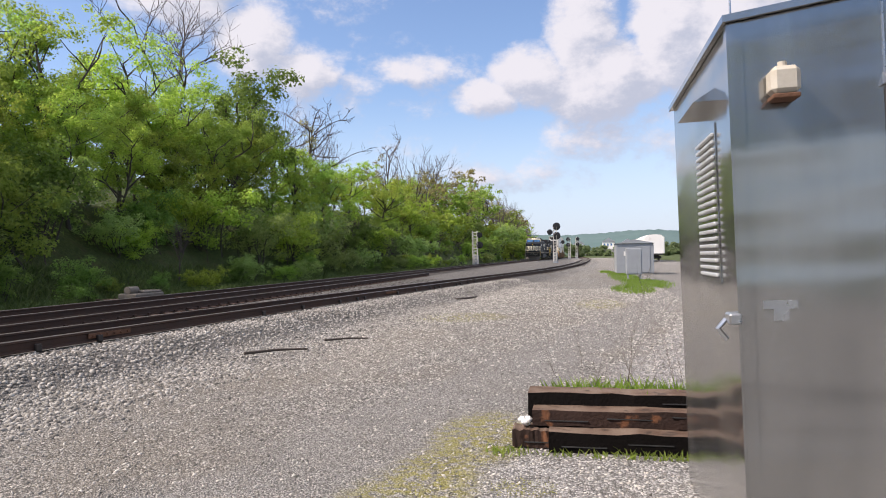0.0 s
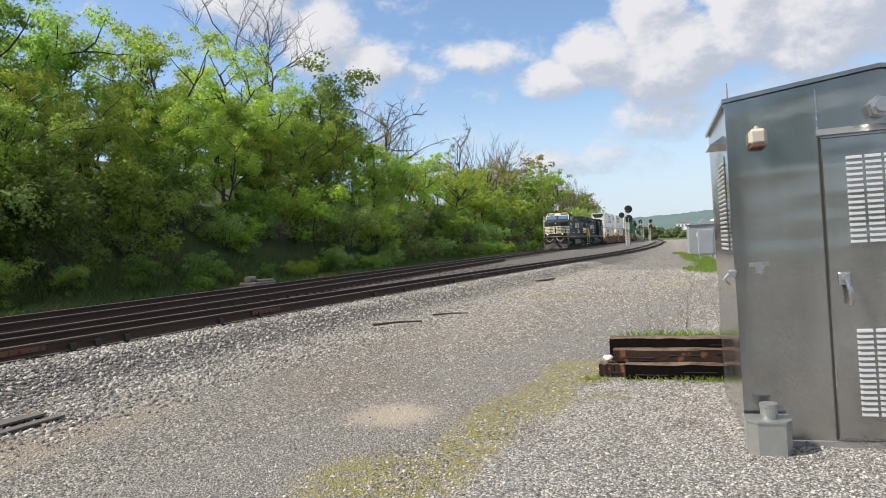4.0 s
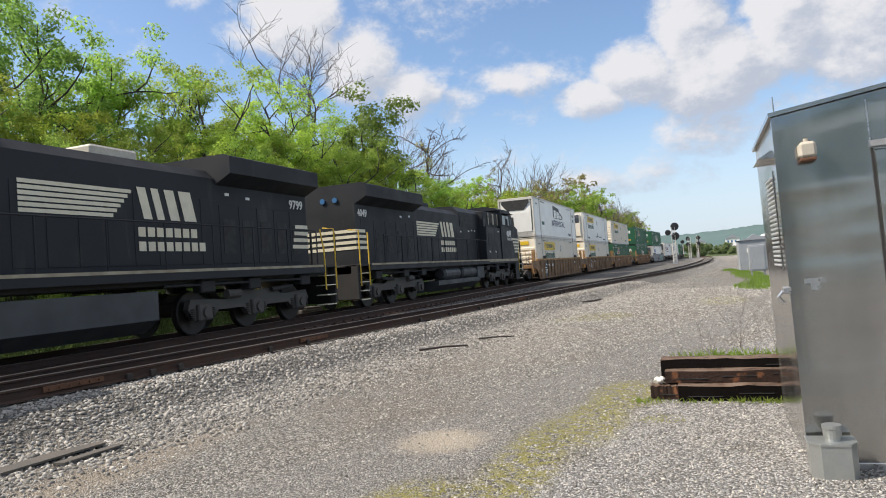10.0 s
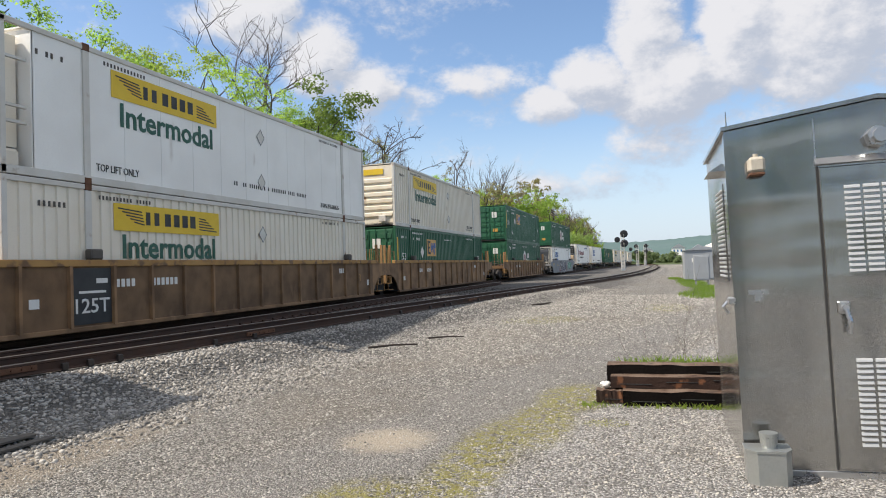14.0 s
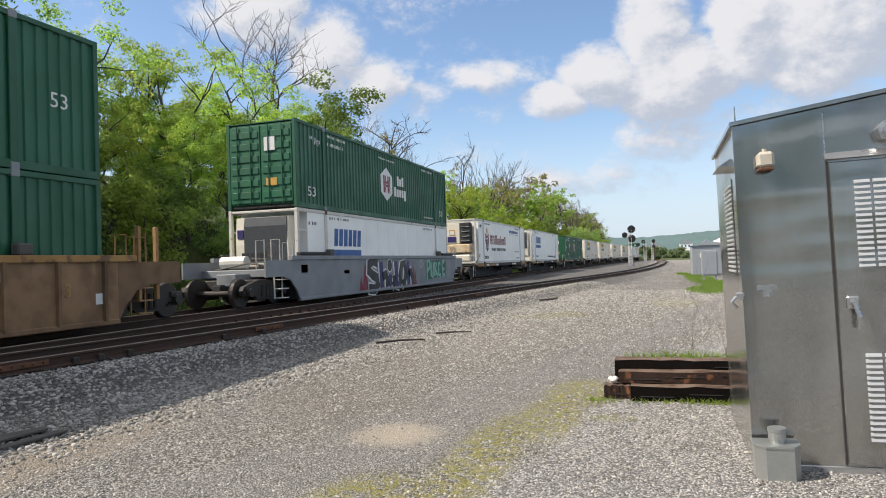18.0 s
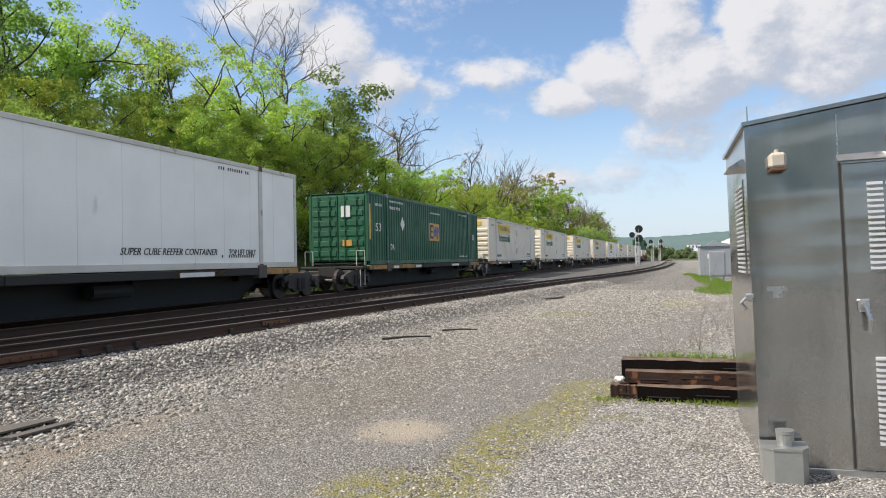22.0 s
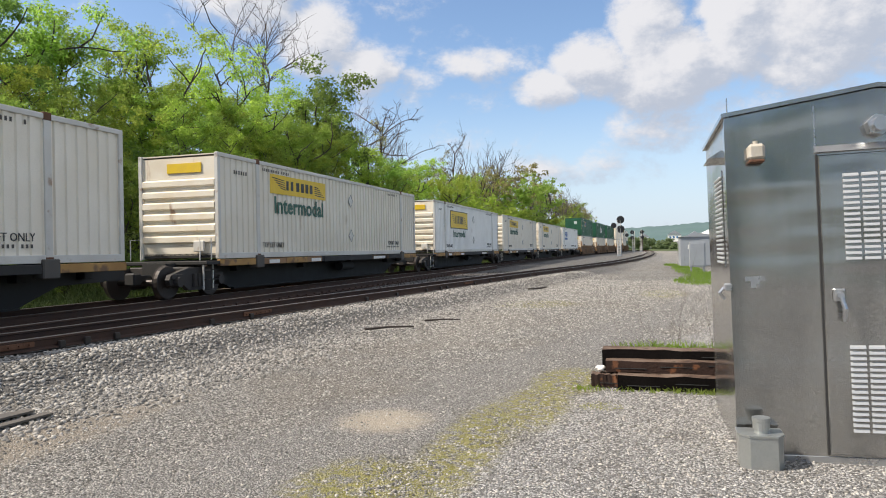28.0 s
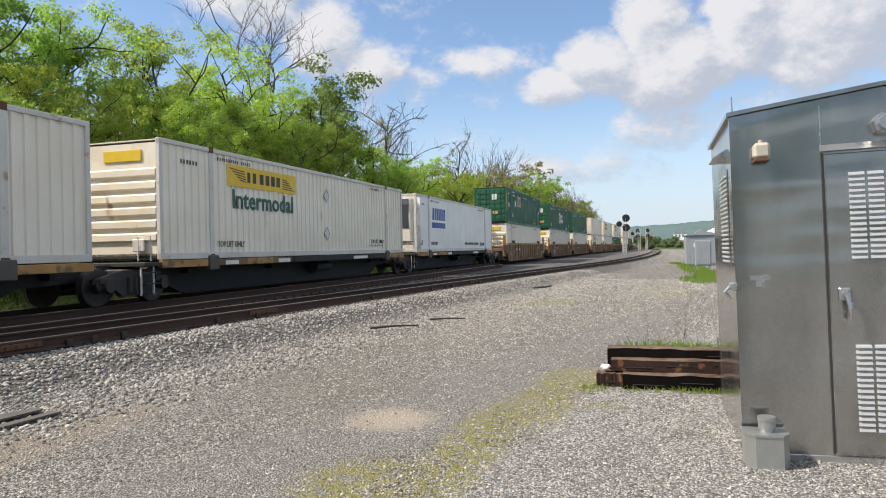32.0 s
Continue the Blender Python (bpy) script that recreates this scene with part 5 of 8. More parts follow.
def spray(parent, x):
    """Sprayed shapes along the grey side: swelling dark figures with pale edges between red flames, then mint strokes."""
    rng = random.Random(4)

    def stroke(pts, w, mat, d):
        """A thick bent stroke in the plane of the side."""
        p = np.array(pts, float)
        t = np.gradient(p, axis=0)
        t /= np.linalg.norm(t, axis=1)[:, None] + 1e-9
        nrm = np.stack([-t[:, 1], t[:, 0]], -1) * w / 2
        b, n = Build(), len(p)
        for q, o in zip(p, nrm):
            b.v += [(x + d, q[0] + o[0], q[1] + o[1]), (x + d, q[0] - o[0], q[1] - o[1])]
        b.f = [(2 * i, 2 * i + 1, 2 * i + 3, 2 * i + 2) for i in range(n - 1)]
        part("spray_stroke", b, mat, parent)
    curl = [(-2.1, 1.2), (-2.5, 1.3), (-2.95, 1.15), (-3.0, 0.9), (-2.6, 0.72), (-2.15, 0.6), (-2.05, 0.35), (-2.4, 0.15), (-3.0, 0.2)]
    figures = [curl, [(-1.75, 1.25), (-1.7, 0.7), (-1.68, 0.2)], [(-1.6, 0.6), (-1.25, 0.72), (-1.1, 0.5), (-1.08, 0.2)],
               [(-0.75, 0.7), (-0.78, 0.4), (-0.7, 0.22)], [(-0.35, 0.65), (-0.3, 0.3), (-0.55, 0.2)], [(-0.1, 1.25), (-0.05, 0.7), (0.0, 0.2), (0.3, 0.2)],
               [(0.55, 0.25), (0.35, 0.6), (0.6, 1.1), (0.95, 1.15), (1.1, 0.7), (0.9, 0.3), (0.6, 0.25)], [(1.35, 1.25), (1.4, 0.7), (1.42, 0.2)], [(1.45, 0.65), (1.75, 0.78), (1.95, 0.5), (1.98, 0.22)]]
    for a, e, h in ((-3.45, -3.15, 1.3), (-3.8, -3.6, 0.7), (1.95, 2.15, 1.25), (2.2, 2.4, 0.9), (-1.95, -1.8, 1.35), (1.2, 1.35, 1.3)):
        part("spray_flame", Build().prism([(a - 0.1, 0.15), (e + 0.1, 0.15), (e, h * 0.6), ((a + e) / 2, h), (a, h * 0.6)], "x", x - 0.001, x + 0.001), LOGO_RED, parent)
    for f in figures:
        stroke([(a - 0.05, z) for a, z in f], 0.52, WHITE, 0.003)
    for i, f in enumerate(figures):
        stroke(f, 0.40, LOGO_NAVY if i % 2 else LOGO_BLACK, 0.005)
    part("spray_disc", Build().disc((x + 0.004, -0.8, 1.08), "x", 0.30, 0.004, 18), WHITE, parent)
    part("spray_disc", Build().disc((x + 0.007, -0.8, 1.08), "x", 0.25, 0.004, 18), LOGO_BLACK, parent)
    for i in range(8):
        a = 2 * math.pi * i / 8
        stroke([(3.25 + 0.12 * math.cos(a), 1.1 + 0.12 * math.sin(a)), (3.25 + 0.3 * math.cos(a), 1.1 + 0.22 * math.sin(a))], 0.025, WHITE, 0.003)
    part("spray_cloud", Build().prism([(3.8, 0.3), (7.0, 0.45), (7.1, 1.2), (6.0, 1.3), (4.8, 1.25), (3.9, 1.25)], "x", x - 0.001, x + 0.001), LOGO_GREEN, parent)
    for f in ([(4.0, 0.3), (4.05, 1.2), (4.4, 1.25), (4.5, 0.95), (4.1, 0.75)], [(4.65, 1.2), (4.65, 0.5), (4.9, 0.4), (5.05, 1.15)], [(5.2, 0.45), (5.25, 1.15), (5.55, 1.1), (5.35, 0.8), (5.65, 0.45)],
              [(6.15, 1.1), (5.85, 1.1), (5.85, 0.5), (6.2, 0.5)], [(6.85, 1.2), (6.5, 1.15), (6.5, 0.85), (6.8, 0.8), (6.5, 0.75), (6.5, 0.5), (6.9, 0.5)]):
        stroke(f, 0.2, MINT, 0.004)


def spine_car(rear_bogie, seed=0):
    """A slender spine with arms that carry one box."""
    c = thing("spine_car", "dark spine container car with worn yellow side strips", "rail car", "cars of the train")
    L = CLEN / 2
    part("spine", Build().prism([(-L - 1.0, 0.55), (-L + 0.9, 0.50), (-L + 1.9, 0.10), (L - 1.9, 0.10), (L - 0.9, 0.50), (L + 1.0, 0.55), (L + 1.0, 0.90), (-L - 1.0, 0.90)], "x", -0.36, 0.36), UNDER, c, "deep black centre sill")
    for sx in (-1, 1):
        part("spine_flange", Build().box(min(sx * 0.34, sx * 0.46), max(sx * 0.34, sx * 0.46), -L + 1.9, L - 1.9, 0.08, 0.12, 0.006), UNDER, c)
    for y in (-L + 0.3, -6.1, -2.0, 2.0, 6.1, L - 0.3):
        a = part("arm", Build().box(-1.3, 1.3, y - 0.13, y + 0.13, 0.80, 0.98, 0.015).box(-0.6, 0.6, y - 0.12, y + 0.12, 0.62, 0.82, 0.015), UNDER, c)
        if abs(y) in (6.1,):
            part("pedestal", Build().box(1.1, 1.36, y - 0.2, y + 0.2, 0.7, 1.08, 0.02), GRIME, a)
    for a0, a1, mat in ((-L, -6.35, OCHRE), (-5.9, -2.1, WELL_BROWN), (-1.9, 5.9, UNDER), (6.3, L, OCHRE), (-4.6, -3.2, OCHRE), (2.4, 4.4, WELL_BROWN)):
        part("side_strip", Build().box(1.22, 1.33 if mat is not OCHRE else 1.34, a0, a1, 0.80, 0.98, 0.01), mat, c)
    part("number_bar", board(-5.6, -5.0, 0.82, 0.93, 1.334), WHITE, c)
    part("number_bar", board(-2.9, -2.2, 0.82, 0.93, 1.334), WHITE, c)
    part("number_bar", board(2.6, 3.9, 0.82, 0.93, 1.334), WHITE, c)
    part("tank", Build().disc((0.75, 1.0, 0.58), "y", 0.17, 1.1, 12), UNDER, c)
    for sx in (-1, 1):
        yy = -L - 0.35
        part("handrail", Build().tube([(sx * 1.3, yy, 0.98), (sx * 1.3, yy, 1.55), (sx * 0.95, yy, 1.55), (sx * 0.95, yy, 0.98)], 0.016, 5), FRAME_WHITE, c)
    part("end_platform", Build().box(-1.35, 1.35, -L - 0.6, -L - 0.02, 0.85, 0.95, 0.015), UNDER, c)
    for k in range(3):
        part("step", Build().box(1.2, 1.38, -L - 0.55, -L - 0.15, 0.2 + k * 0.25, 0.22 + k * 0.25), UNDER, c)
    for y in (-L - 0.57, -L - 0.17):
        part("step_hanger", Build().box(1.18, 1.21, y, y + 0.04, 0.18, 0.9), FRAME_WHITE, c)
    bogie(c, -L - 0.6, 0.42, 0.85)
    coupler(c, -L - 1.2, -1)
    if rear_bogie:
        bogie(c, L + 0.6, 0.42, 0.85)
        coupler(c, L + 1.1, 1)
    return c


LOCO_WHEELS = []


def ribbon(points, z0, z1, t=0.006):
    """A thin upright band along plan points; points run with the outside on their right."""
    p = np.array(points, float)
    d = np.gradient(p, axis=0)
    d /= np.linalg.norm(d, axis=1)[:, None]
    o = p + np.stack([d[:, 1], -d[:, 0]], -1) * t
    b, n = Build(), len(p)
    for q, r in zip(p, o):
        b.v += [(q[0], q[1], z0), (r[0], r[1], z0), (r[0], r[1], z1), (q[0], q[1], z1)]
    for i in range(n - 1):
        b.f += [(4 * i + k, 4 * i + (k + 1) % 4, 4 * i + 4 + (k + 1) % 4, 4 * i + 4 + k) for k in range(4)]
    b.f += [(0, 3, 2, 1), (4 * n - 4, 4 * n - 3, 4 * n - 2, 4 * n - 1)]
    return b


def mirrored(b, sx):
    if sx < 0:
        b.v = [(-x, y, z) for x, y, z in b.v]
        b.f = [f[::-1] for f in b.f]
    return b


def loco_truck(c, y):
    """A three-axle truck with heavy cast side frames."""
    f = Build()
    for sx in (-1, 1):
        s = Build()
        out = [(-2.55, 0.62), (-2.45, 0.86), (-1.2, 0.80), (-0.9, 0.98), (0.9, 0.98), (1.2, 0.80), (2.45, 0.86), (2.55, 0.62), (2.35, 0.36), (1.72, 0.36), (1.5, 0.56), (0.5, 0.56), (0.32, 0.34), (-0.32, 0.34), (-0.5, 0.56), (-1.5, 0.56), (-1.72, 0.36), (-2.35, 0.36)]
        s.prism(out, "x", 0.98, 1.14)
        f.add(mirrored(s, sx).v, s.f)
    f.box(-1.0, 1.0, -2.2, -1.4 + 0.1, 0.55, 0.8, 0.03).box(-1.0, 1.0, 1.3, 2.2, 0.55, 0.8, 0.03)
    t = part("truck_frame", f, GRIME, c)
    t.location = (0, y, 0)
    for sx in (-1, 1):
        for yy in (-2.05, 0, 2.05):
            part("axle_box", Build().box(sx * 1.17 - 0.07, sx * 1.17 + 0.07, yy - 0.24, yy + 0.24, 0.34, 0.74, 0.03).disc((sx * 1.26, yy, 0.53), "x", 0.13, 0.08, 12), GRIME, t)
            for d in (-0.36, 0.36):
                b = Build()
                for k in range(5):
                    b.disc((sx * 1.12, yy + d, 0.42 + k * 0.05), "z", 0.075, 0.03, 10)
                part("coil_spring", b, WHEEL, t)
        part("brake_cylinder", Build().disc((sx * 1.2, -1.0, 0.92), "y", 0.11, 0.5, 10), GRIME, t)
        part("damper", Build().tube([(sx * 1.22, 0.6, 0.95), (sx * 1.22, 1.6, 1.0)], 0.06, 8), UNDER, t)
    for yy in (-2.05, 0, 2.05):
        w = part("wheelset", wheel_mesh(0.53), WHEEL, t)
        w.matrix_parent_inverse = Matrix.Translation((0, yy, 0.53))
        LOCO_WHEELS.append(w)


def locomotive(digits, label, tanks=False):
    """A six-axle road engine, its cab towards -y; base at the rail top."""
    c = thing("locomotive", label, "locomotive", "locomotives of the train")
    F, R = (-11.9 if tanks else -10.9), 11.0
    DK = 1.54
    part("underframe", Build().box(-1.2, 1.2, F + 0.7, R - 0.5, 1.22, DK - 0.02, 0.02), UNDER, c)
    # nose with slanted cheeks
    ring = [(-1.485, F + 2.24), (-1.485, F + 1.15), (-0.72, F + 0.42), (0.72, F + 0.42), (1.485, F + 1.15), (1.485, F + 2.24)]
    top = [3.66, 3.40, 3.28, 3.28, 3.40, 3.66]
    nb = Build()
    nb.v = [(x, y, DK - 0.1) for x, y in ring] + [(x, y, z) for (x, y), z in zip(ring, top)] + [(0, F + 0.46, 3.46), (0, F + 2.24, 3.70)]
    nb.f = [(i, i + 1, i + 7, i + 6) for i in range(5)] + [(8, 9, 12), (6, 7, 12, 13), (7, 8, 12), (9, 10, 12), (10, 11, 13, 12), (5, 0, 6, 13, 11)]
    nose = part("nose", nb, BLACK, c)
    part("nose_hatch", Build().box(0.22, 0.60, F + 0.385, F + 0.43, 2.95, 3.26, 0.03), BLACK, nose)
    part("hatch_frame", Build().tube([(0.24, F + 0.375, 2.97), (0.58, F + 0.375, 2.97), (0.58, F + 0.375, 3.24), (0.24, F + 0.375, 3.24), (0.24, F + 0.375, 2.97)], 0.018, 5, False), GRIME, nose)
    part("warning_plate", Build().box(-0.02, 0.10, F + 0.40, F + 0.43, 3.10, 3.26), YELLOW, nose)
    for k in range(5):
        z = 1.94 + k * 0.19
        end = F + 2.6 - (4 - k) * 0.1
        part("nose_stripe", ribbon([(-1.503, end), (-1.503, F + 2.24), (-1.49, F + 1.15), (-0.72, F + 0.415), (0.72, F + 0.415), (1.49, F + 1.15), (1.503, F + 2.24), (1.503, end)], z, z + 0.115), CREAM, nose, "cream stripe")
    part("nose_shield", Build().box(-0.24, 0.24, F + 0.400, F + 0.415, 1.90, 2.84, 0.0), CREAM, nose, "cream nose panel")
    mark = Build().prism([(z - 0.08, x) for z, x in ((2.02, -0.05), (2.05, 0.12), (2.25, 0.10), (2.42, 0.17), (2.60, 0.10), (2.86, 0.04), (2.90, -0.06), (2.74, -0.12), (2.62, -0.02), (2.50, -0.16), (2.44, -0.03), (2.28, -0.15), (2.22, -0.04))], "y", F + 0.39, F + 0.4)
    part("nose_mark", mark, LOGO_BLACK, nose, "dark nose mark")
    # cab
    cb = Build().prism([(F + 2.2, DK - 0.1), (F + 2.2, 3.64), (F + 2.62, 4.30), (F + 2.95, 4.44), (F + 4.9, 4.44), (F + 4.9, DK - 0.1)], "x", -1.5, 1.5)
    cab = part("cab", cb, BLACK, c)
    part("cab_roof", Build().prism([(4.40, -1.46), (4.44, 1.46), (4.55, 1.2), (4.66, 0.6), (4.66, -0.6), (4.55, -1.2)], "y", F + 2.75, F + 5.05), BLACK, cab)
    brow = Build().prism([(F + 2.50, 4.18), (F + 2.62, 4.52), (F + 2.80, 4.52), (F + 2.70, 4.18)], "x", -1.30, 1.30)
    part("brow", brow, CREAM, cab, "cream band over the windshields")
    for x in (-1.44, 1.38):
        part("brow_pillar", Build().prism([(F + 2.16, 3.64), (F + 2.58, 4.32), (F + 2.70, 4.32), (F + 2.30, 3.64)], "x", x, x + 0.07), CREAM, cab)

    def glass_pane(x0, x1):
        z0, z1, sl = 3.76, 4.13, 0.42 / 0.66
        y = lambda z: F + 2.2 + (z - 3.64) * sl
        frame_ = Build().prism([(y(z0 - 0.05) - 0.02, z0 - 0.05), (y(z1 + 0.05) - 0.02, z1 + 0.05), (y(z1 + 0.05) + 0.05, z1 + 0.05), (y(z0 - 0.05) + 0.05, z0 - 0.05)], "x", x0 - 0.05, x1 + 0.05)
        f = part("windshield", frame_, UNDER, cab)
        part("pane", Build().prism([(y(z0) - 0.032, z0), (y(z1) - 0.032, z1), (y(z1) + 0.02, z1), (y(z0) + 0.02, z0)], "x", x0, x1), SKY_GLASS, f, "windshield glass with reflected sky blue put into its colour")
        part("wiper", Build().tube([((x0 + x1) / 2, y(z1) - 0.05, z1), ((x0 + x1) / 2 + 0.15, y(z0 + 0.2) - 0.06, z0 + 0.2)], 0.012, 5), LOGO_BLACK, f)
    glass_pane(-1.30, -0.12)
    glass_pane(0.12, 1.30)
    for sx in (-1, 1):
        nbx = part("number_board", Build().box(sx * 0.82 - 0.42, sx * 0.82 + 0.42, F + 2.50, F + 2.75, 4.28, 4.56, 0.03), CREAM, cab)
        part("board_face", Build().box(sx * 0.82 - 0.36, sx * 0.82 + 0.36, F + 2.485, F + 2.5, 4.32, 4.52, 0.0), BLACK, nbx)
        ob = lettering(digits, 0.25, WHITE, nbx, sx * 0.82, F + 2.48, 4.415, turn=-90, bold=0.006)
        lp = part("headlight", Build().disc((sx * 0.15, F + 2.52, 4.42), "y", 0.085, 0.1, 14), LAMP, cab, "lit headlight")
        # side window with shade
        w = part("side_window", Build().box(sx * 1.5 - 0.02, sx * 1.5 + 0.02, F + 3.15, F + 4.7, 3.5, 4.15, 0.01), UNDER, cab)
        part("pane", Build().box(sx * 1.52 - 0.008, sx * 1.52 + 0.008, F + 3.25, F + 3.85, 3.56, 4.1), GLASS_DARK, w)
        part("pane", Build().box(sx * 1.52 - 0.008, sx * 1.52 + 0.008, F + 4.0, F + 4.6, 3.56, 4.1), GLASS_DARK, w)
        part("sunshade", mirrored(Build().prism([(F + 3.1, 4.18), (F + 4.75, 4.18), (F + 4.75, 4.22), (F + 3.1, 4.22)], "x", 1.5, 1.78), sx), BLACK, w)
        part("mirror", Build().box(sx * 1.62 - 0.05, sx * 1.62 + 0.05, F + 3.3, F + 3.36, 3.55, 3.95, 0.01), WELL_GREY, w)
        if tanks:
            lettering("DC to AC", 0.24, WHITE, cab, sx * 1.512, F + 3.2, 2.74, turn=0 if sx > 0 else 180, bold=0.004)
        lettering(digits, 0.50, WHITE, cab, sx * 1.512, F + (3.3 if tanks else 3.75), 3.05, turn=0 if sx > 0 else 180, bold=0.016)
        if not tanks:
            part("lettering_bar", Build().box(sx * 1.508 - 0.004, sx * 1.508 + 0.004, F + 3.9, F + 4.3, 2.62, 2.7), WHITE, cab)
            part("lettering_bar", Build().box(sx * 1.508 - 0.004, sx * 1.508 + 0.004, F + 3.45, F + 3.65, 2.6, 2.72), WHITE, cab)
        # skirt and stripe along the walkway edge
        part("deck_edge", Build().box(sx * 1.5 - 0.03, sx * 1.5 + 0.03, F + 1.6, R - 1.3, 1.32, DK + 0.02, 0.008), BLACK, c)
        part("sill_stripe", Build().box(sx * 1.536 - 0.005, sx * 1.536 + 0.005, F + 1.65, R - 1.4, 1.50, 1.565), SILL_CREAM, c, "grimy cream sill stripe")
        part("sill_band", Build().box(sx * 1.538 - 0.006, sx * 1.538 + 0.006, F + 1.7, F + 7.7, 1.43, 1.495), SILL_CREAM, c, "worn tan sill band under the cab")
        part("deck", Build().box(min(sx * 0.95, sx * 1.49), max(sx * 0.95, sx * 1.49), F + 0.8, R - 0.5, DK - 0.06, DK, 0.005), UNDER, c)
        # equipment cabin flush with the cab
        part("electrical_cabinet", mirrored(Build().box(0.9, 1.44, F + 4.9, F + 7.7, DK, 3.35, 0.02), sx), BLACK, c)
        part("cabinet_door", mirrored(Build().box(1.44, 1.455, F + 6.5, F + 7.3, 2.35, 3.0, 0.01), sx), SLOT, c, "dark screen")
        for k in range(3):
            part("access_door", mirrored(Build().box(1.44, 1.452, F + 5.05 + k * 0.85, F + 5.8 + k * 0.85, DK + 0.1, DK + 0.65, 0.006), sx), BLACK, c)
        # handrail
        h = Build()
        ys = list(np.arange(F + 7.9, R - 1.4, 1.55))
        for y in ys:
            h.tube([(sx * 1.47, y, DK), (sx * 1.47, y, DK + 1.06)], 0.022, 5)
        h.tube([(sx * 1.47, F + 7.0, 3.95), (sx * 1.47, F + 7.65, 3.9), (sx * 1.47, F + 7.75, DK + 1.1), (sx * 1.47, ys[0], DK + 1.06), (sx * 1.47, ys[-1], DK + 1.06)], 0.022, 5)
        part("handrail", h, BLACK, c)
        # front steps and grab rails
        for k in range(4):
            part("step", Build().box(min(sx * 1.1, sx * 1.5), max(sx * 1.1, sx * 1.5), F + 0.75, F + 1.35, 0.32 + k * 0.3, 0.35 + k * 0.3, 0.004), CREAM, c)
            part("step", Build().box(min(sx * 1.1, sx * 1.5), max(sx * 1.1, sx * 1.5), R - 1.2, R - 0.65, 0.32 + k * 0.3, 0.35 + k * 0.3, 0.004), CREAM, c)
        part("step_side", Build().box(sx * 1.47 - 0.02, sx * 1.47 + 0.02, F + 1.38, F + 2.2, 0.3, 1.4, 0.01), UNDER, c)
        part("grab_rail", Build().tube([(sx * 1.5, F + 1.4, 0.75), (sx * 1.5, F + 1.35, 1.9), (sx * 1.45, F + 1.0, 2.6), (sx * 1.4, F + 0.85, 2.6)], 0.022, 6), YELLOW, c, "yellow grab rail")
        part("grab_rail", Build().tube([(sx * 1.5, F + 0.7, 0.8), (sx * 1.5, F + 0.65, 1.9), (sx * 1.42, F + 0.5, 2.6), (sx * 1.3, F + 0.45, 2.65)], 0.022, 6), CREAM, c)
        part("grab_rail", Build().tube([(sx * 1.5, R - 0.6, 0.8), (sx * 1.5, R - 0.6, 2.7), (sx * 1.1, R - 0.6, 2.75)], 0.024, 6), YELLOW, c, "yellow grab rail")
        part("grab_rail", Build().tube([(sx * 1.5, R - 1.25, 0.8), (sx * 1.5, R - 1.25, 2.0), (sx * 1.45, R - 1.35, 2.66)], 0.024, 6), YELLOW, c, "yellow grab rail")
        # front rail posts
        for x in (0.5, 1.28):
            part("rail_post", Build().box(sx * x - 0.035, sx * x + 0.035, F + 0.1, F + 0.17, DK - 0.1, 2.72, 0.01), BLACK, c)
        # ditch lights
        d = part("ditch_light", Build().disc((sx * 0.92, F + 0.05, 1.86), "y", 0.15, 0.16, 14), GRIME, c)
        part("lens", Build().disc((sx * 0.92, F - 0.04, 1.86), "y", 0.085, 0.02, 14), LAMP, d, "lit lamp lens")
    # front platform and plow
    part("front_platform", Build().box(-1.45, 1.45, F + 0.02, F + 0.85, 1.50, DK + 0.02, 0.015), SILL_CREAM, c, "worn cream platform edge")
    part("pilot_plate", Build().box(-1.45, 1.45, F + 0.3, F + 0.42, 0.75, 1.5, 0.02), UNDER, c)
    pl = Build()
    prof = [(0.0, 0.92), (-0.05, 0.55), (-0.16, 0.25), (-0.34, 0.02)]
    cols = []
    for x in (-1.45, -0.9, -0.35, 0.35, 0.9, 1.45):
        back = F + 0.28 + 0.22 * abs(x) / 1.45
        cols.append([(x, back + dy, z) for dy, z in prof])
    for q in cols:
        pl.v += q + [(p[0], p[1] + 0.03, p[2]) for p in q]
    for i in range(5):
        for j in range(3):
            a = i * 8 + j
            pl.f += [(a, a + 8, a + 9, a + 1), (a + 4, a + 5, a + 13, a + 12)]
    part("plow", pl, GRIME, c, "grimy steel snow plow")
    part("coupler", Build().box(-0.13, 0.13, F - 0.35, F + 0.4, 0.78, 1.02, 0.03).box(-0.24, 0.2, F - 0.6, F - 0.3, 0.72, 1.08, 0.05), UNDER, c)
    for sx in (-1, 1):
        part("hose", Build().tube([(sx * (0.18 + 0.09 * k), F - 0.02 - 0.22 * math.sin(k * math.pi / 10), 1.42 - 0.42 * math.sin(k * math.pi / 10) ** 0.8 - 0.012 * k) for k in range(11)], 0.02, 6), PALE, c, "pale jumper cable")
        for k in range(3):
            x = sx * (0.55 + k * 0.14)
            part("hose", Build().tube([(x, F + 0.1, 0.98), (x + 0.02, F - 0.12, 0.6), (x - 0.04 * sx, F - 0.18, 0.2)], 0.022, 5), UNDER, c)
    part("uncoupling_bar", Build().tube([(-1.4, F - 0.05, 1.25), (-0.4, F - 0.1, 1.15), (0.4, F - 0.1, 1.15), (1.4, F - 0.05, 1.25)], 0.018, 5), GRIME, c)
    # hood
    part("hood_front", Build().prism([(DK, -1.0), (DK, 1.0), (4.05, 1.0), (4.32, 0.7), (4.36, 0), (4.32, -0.7), (4.05, -1.0)], "y", F + 4.9, F + 10.8), BLACK, c)
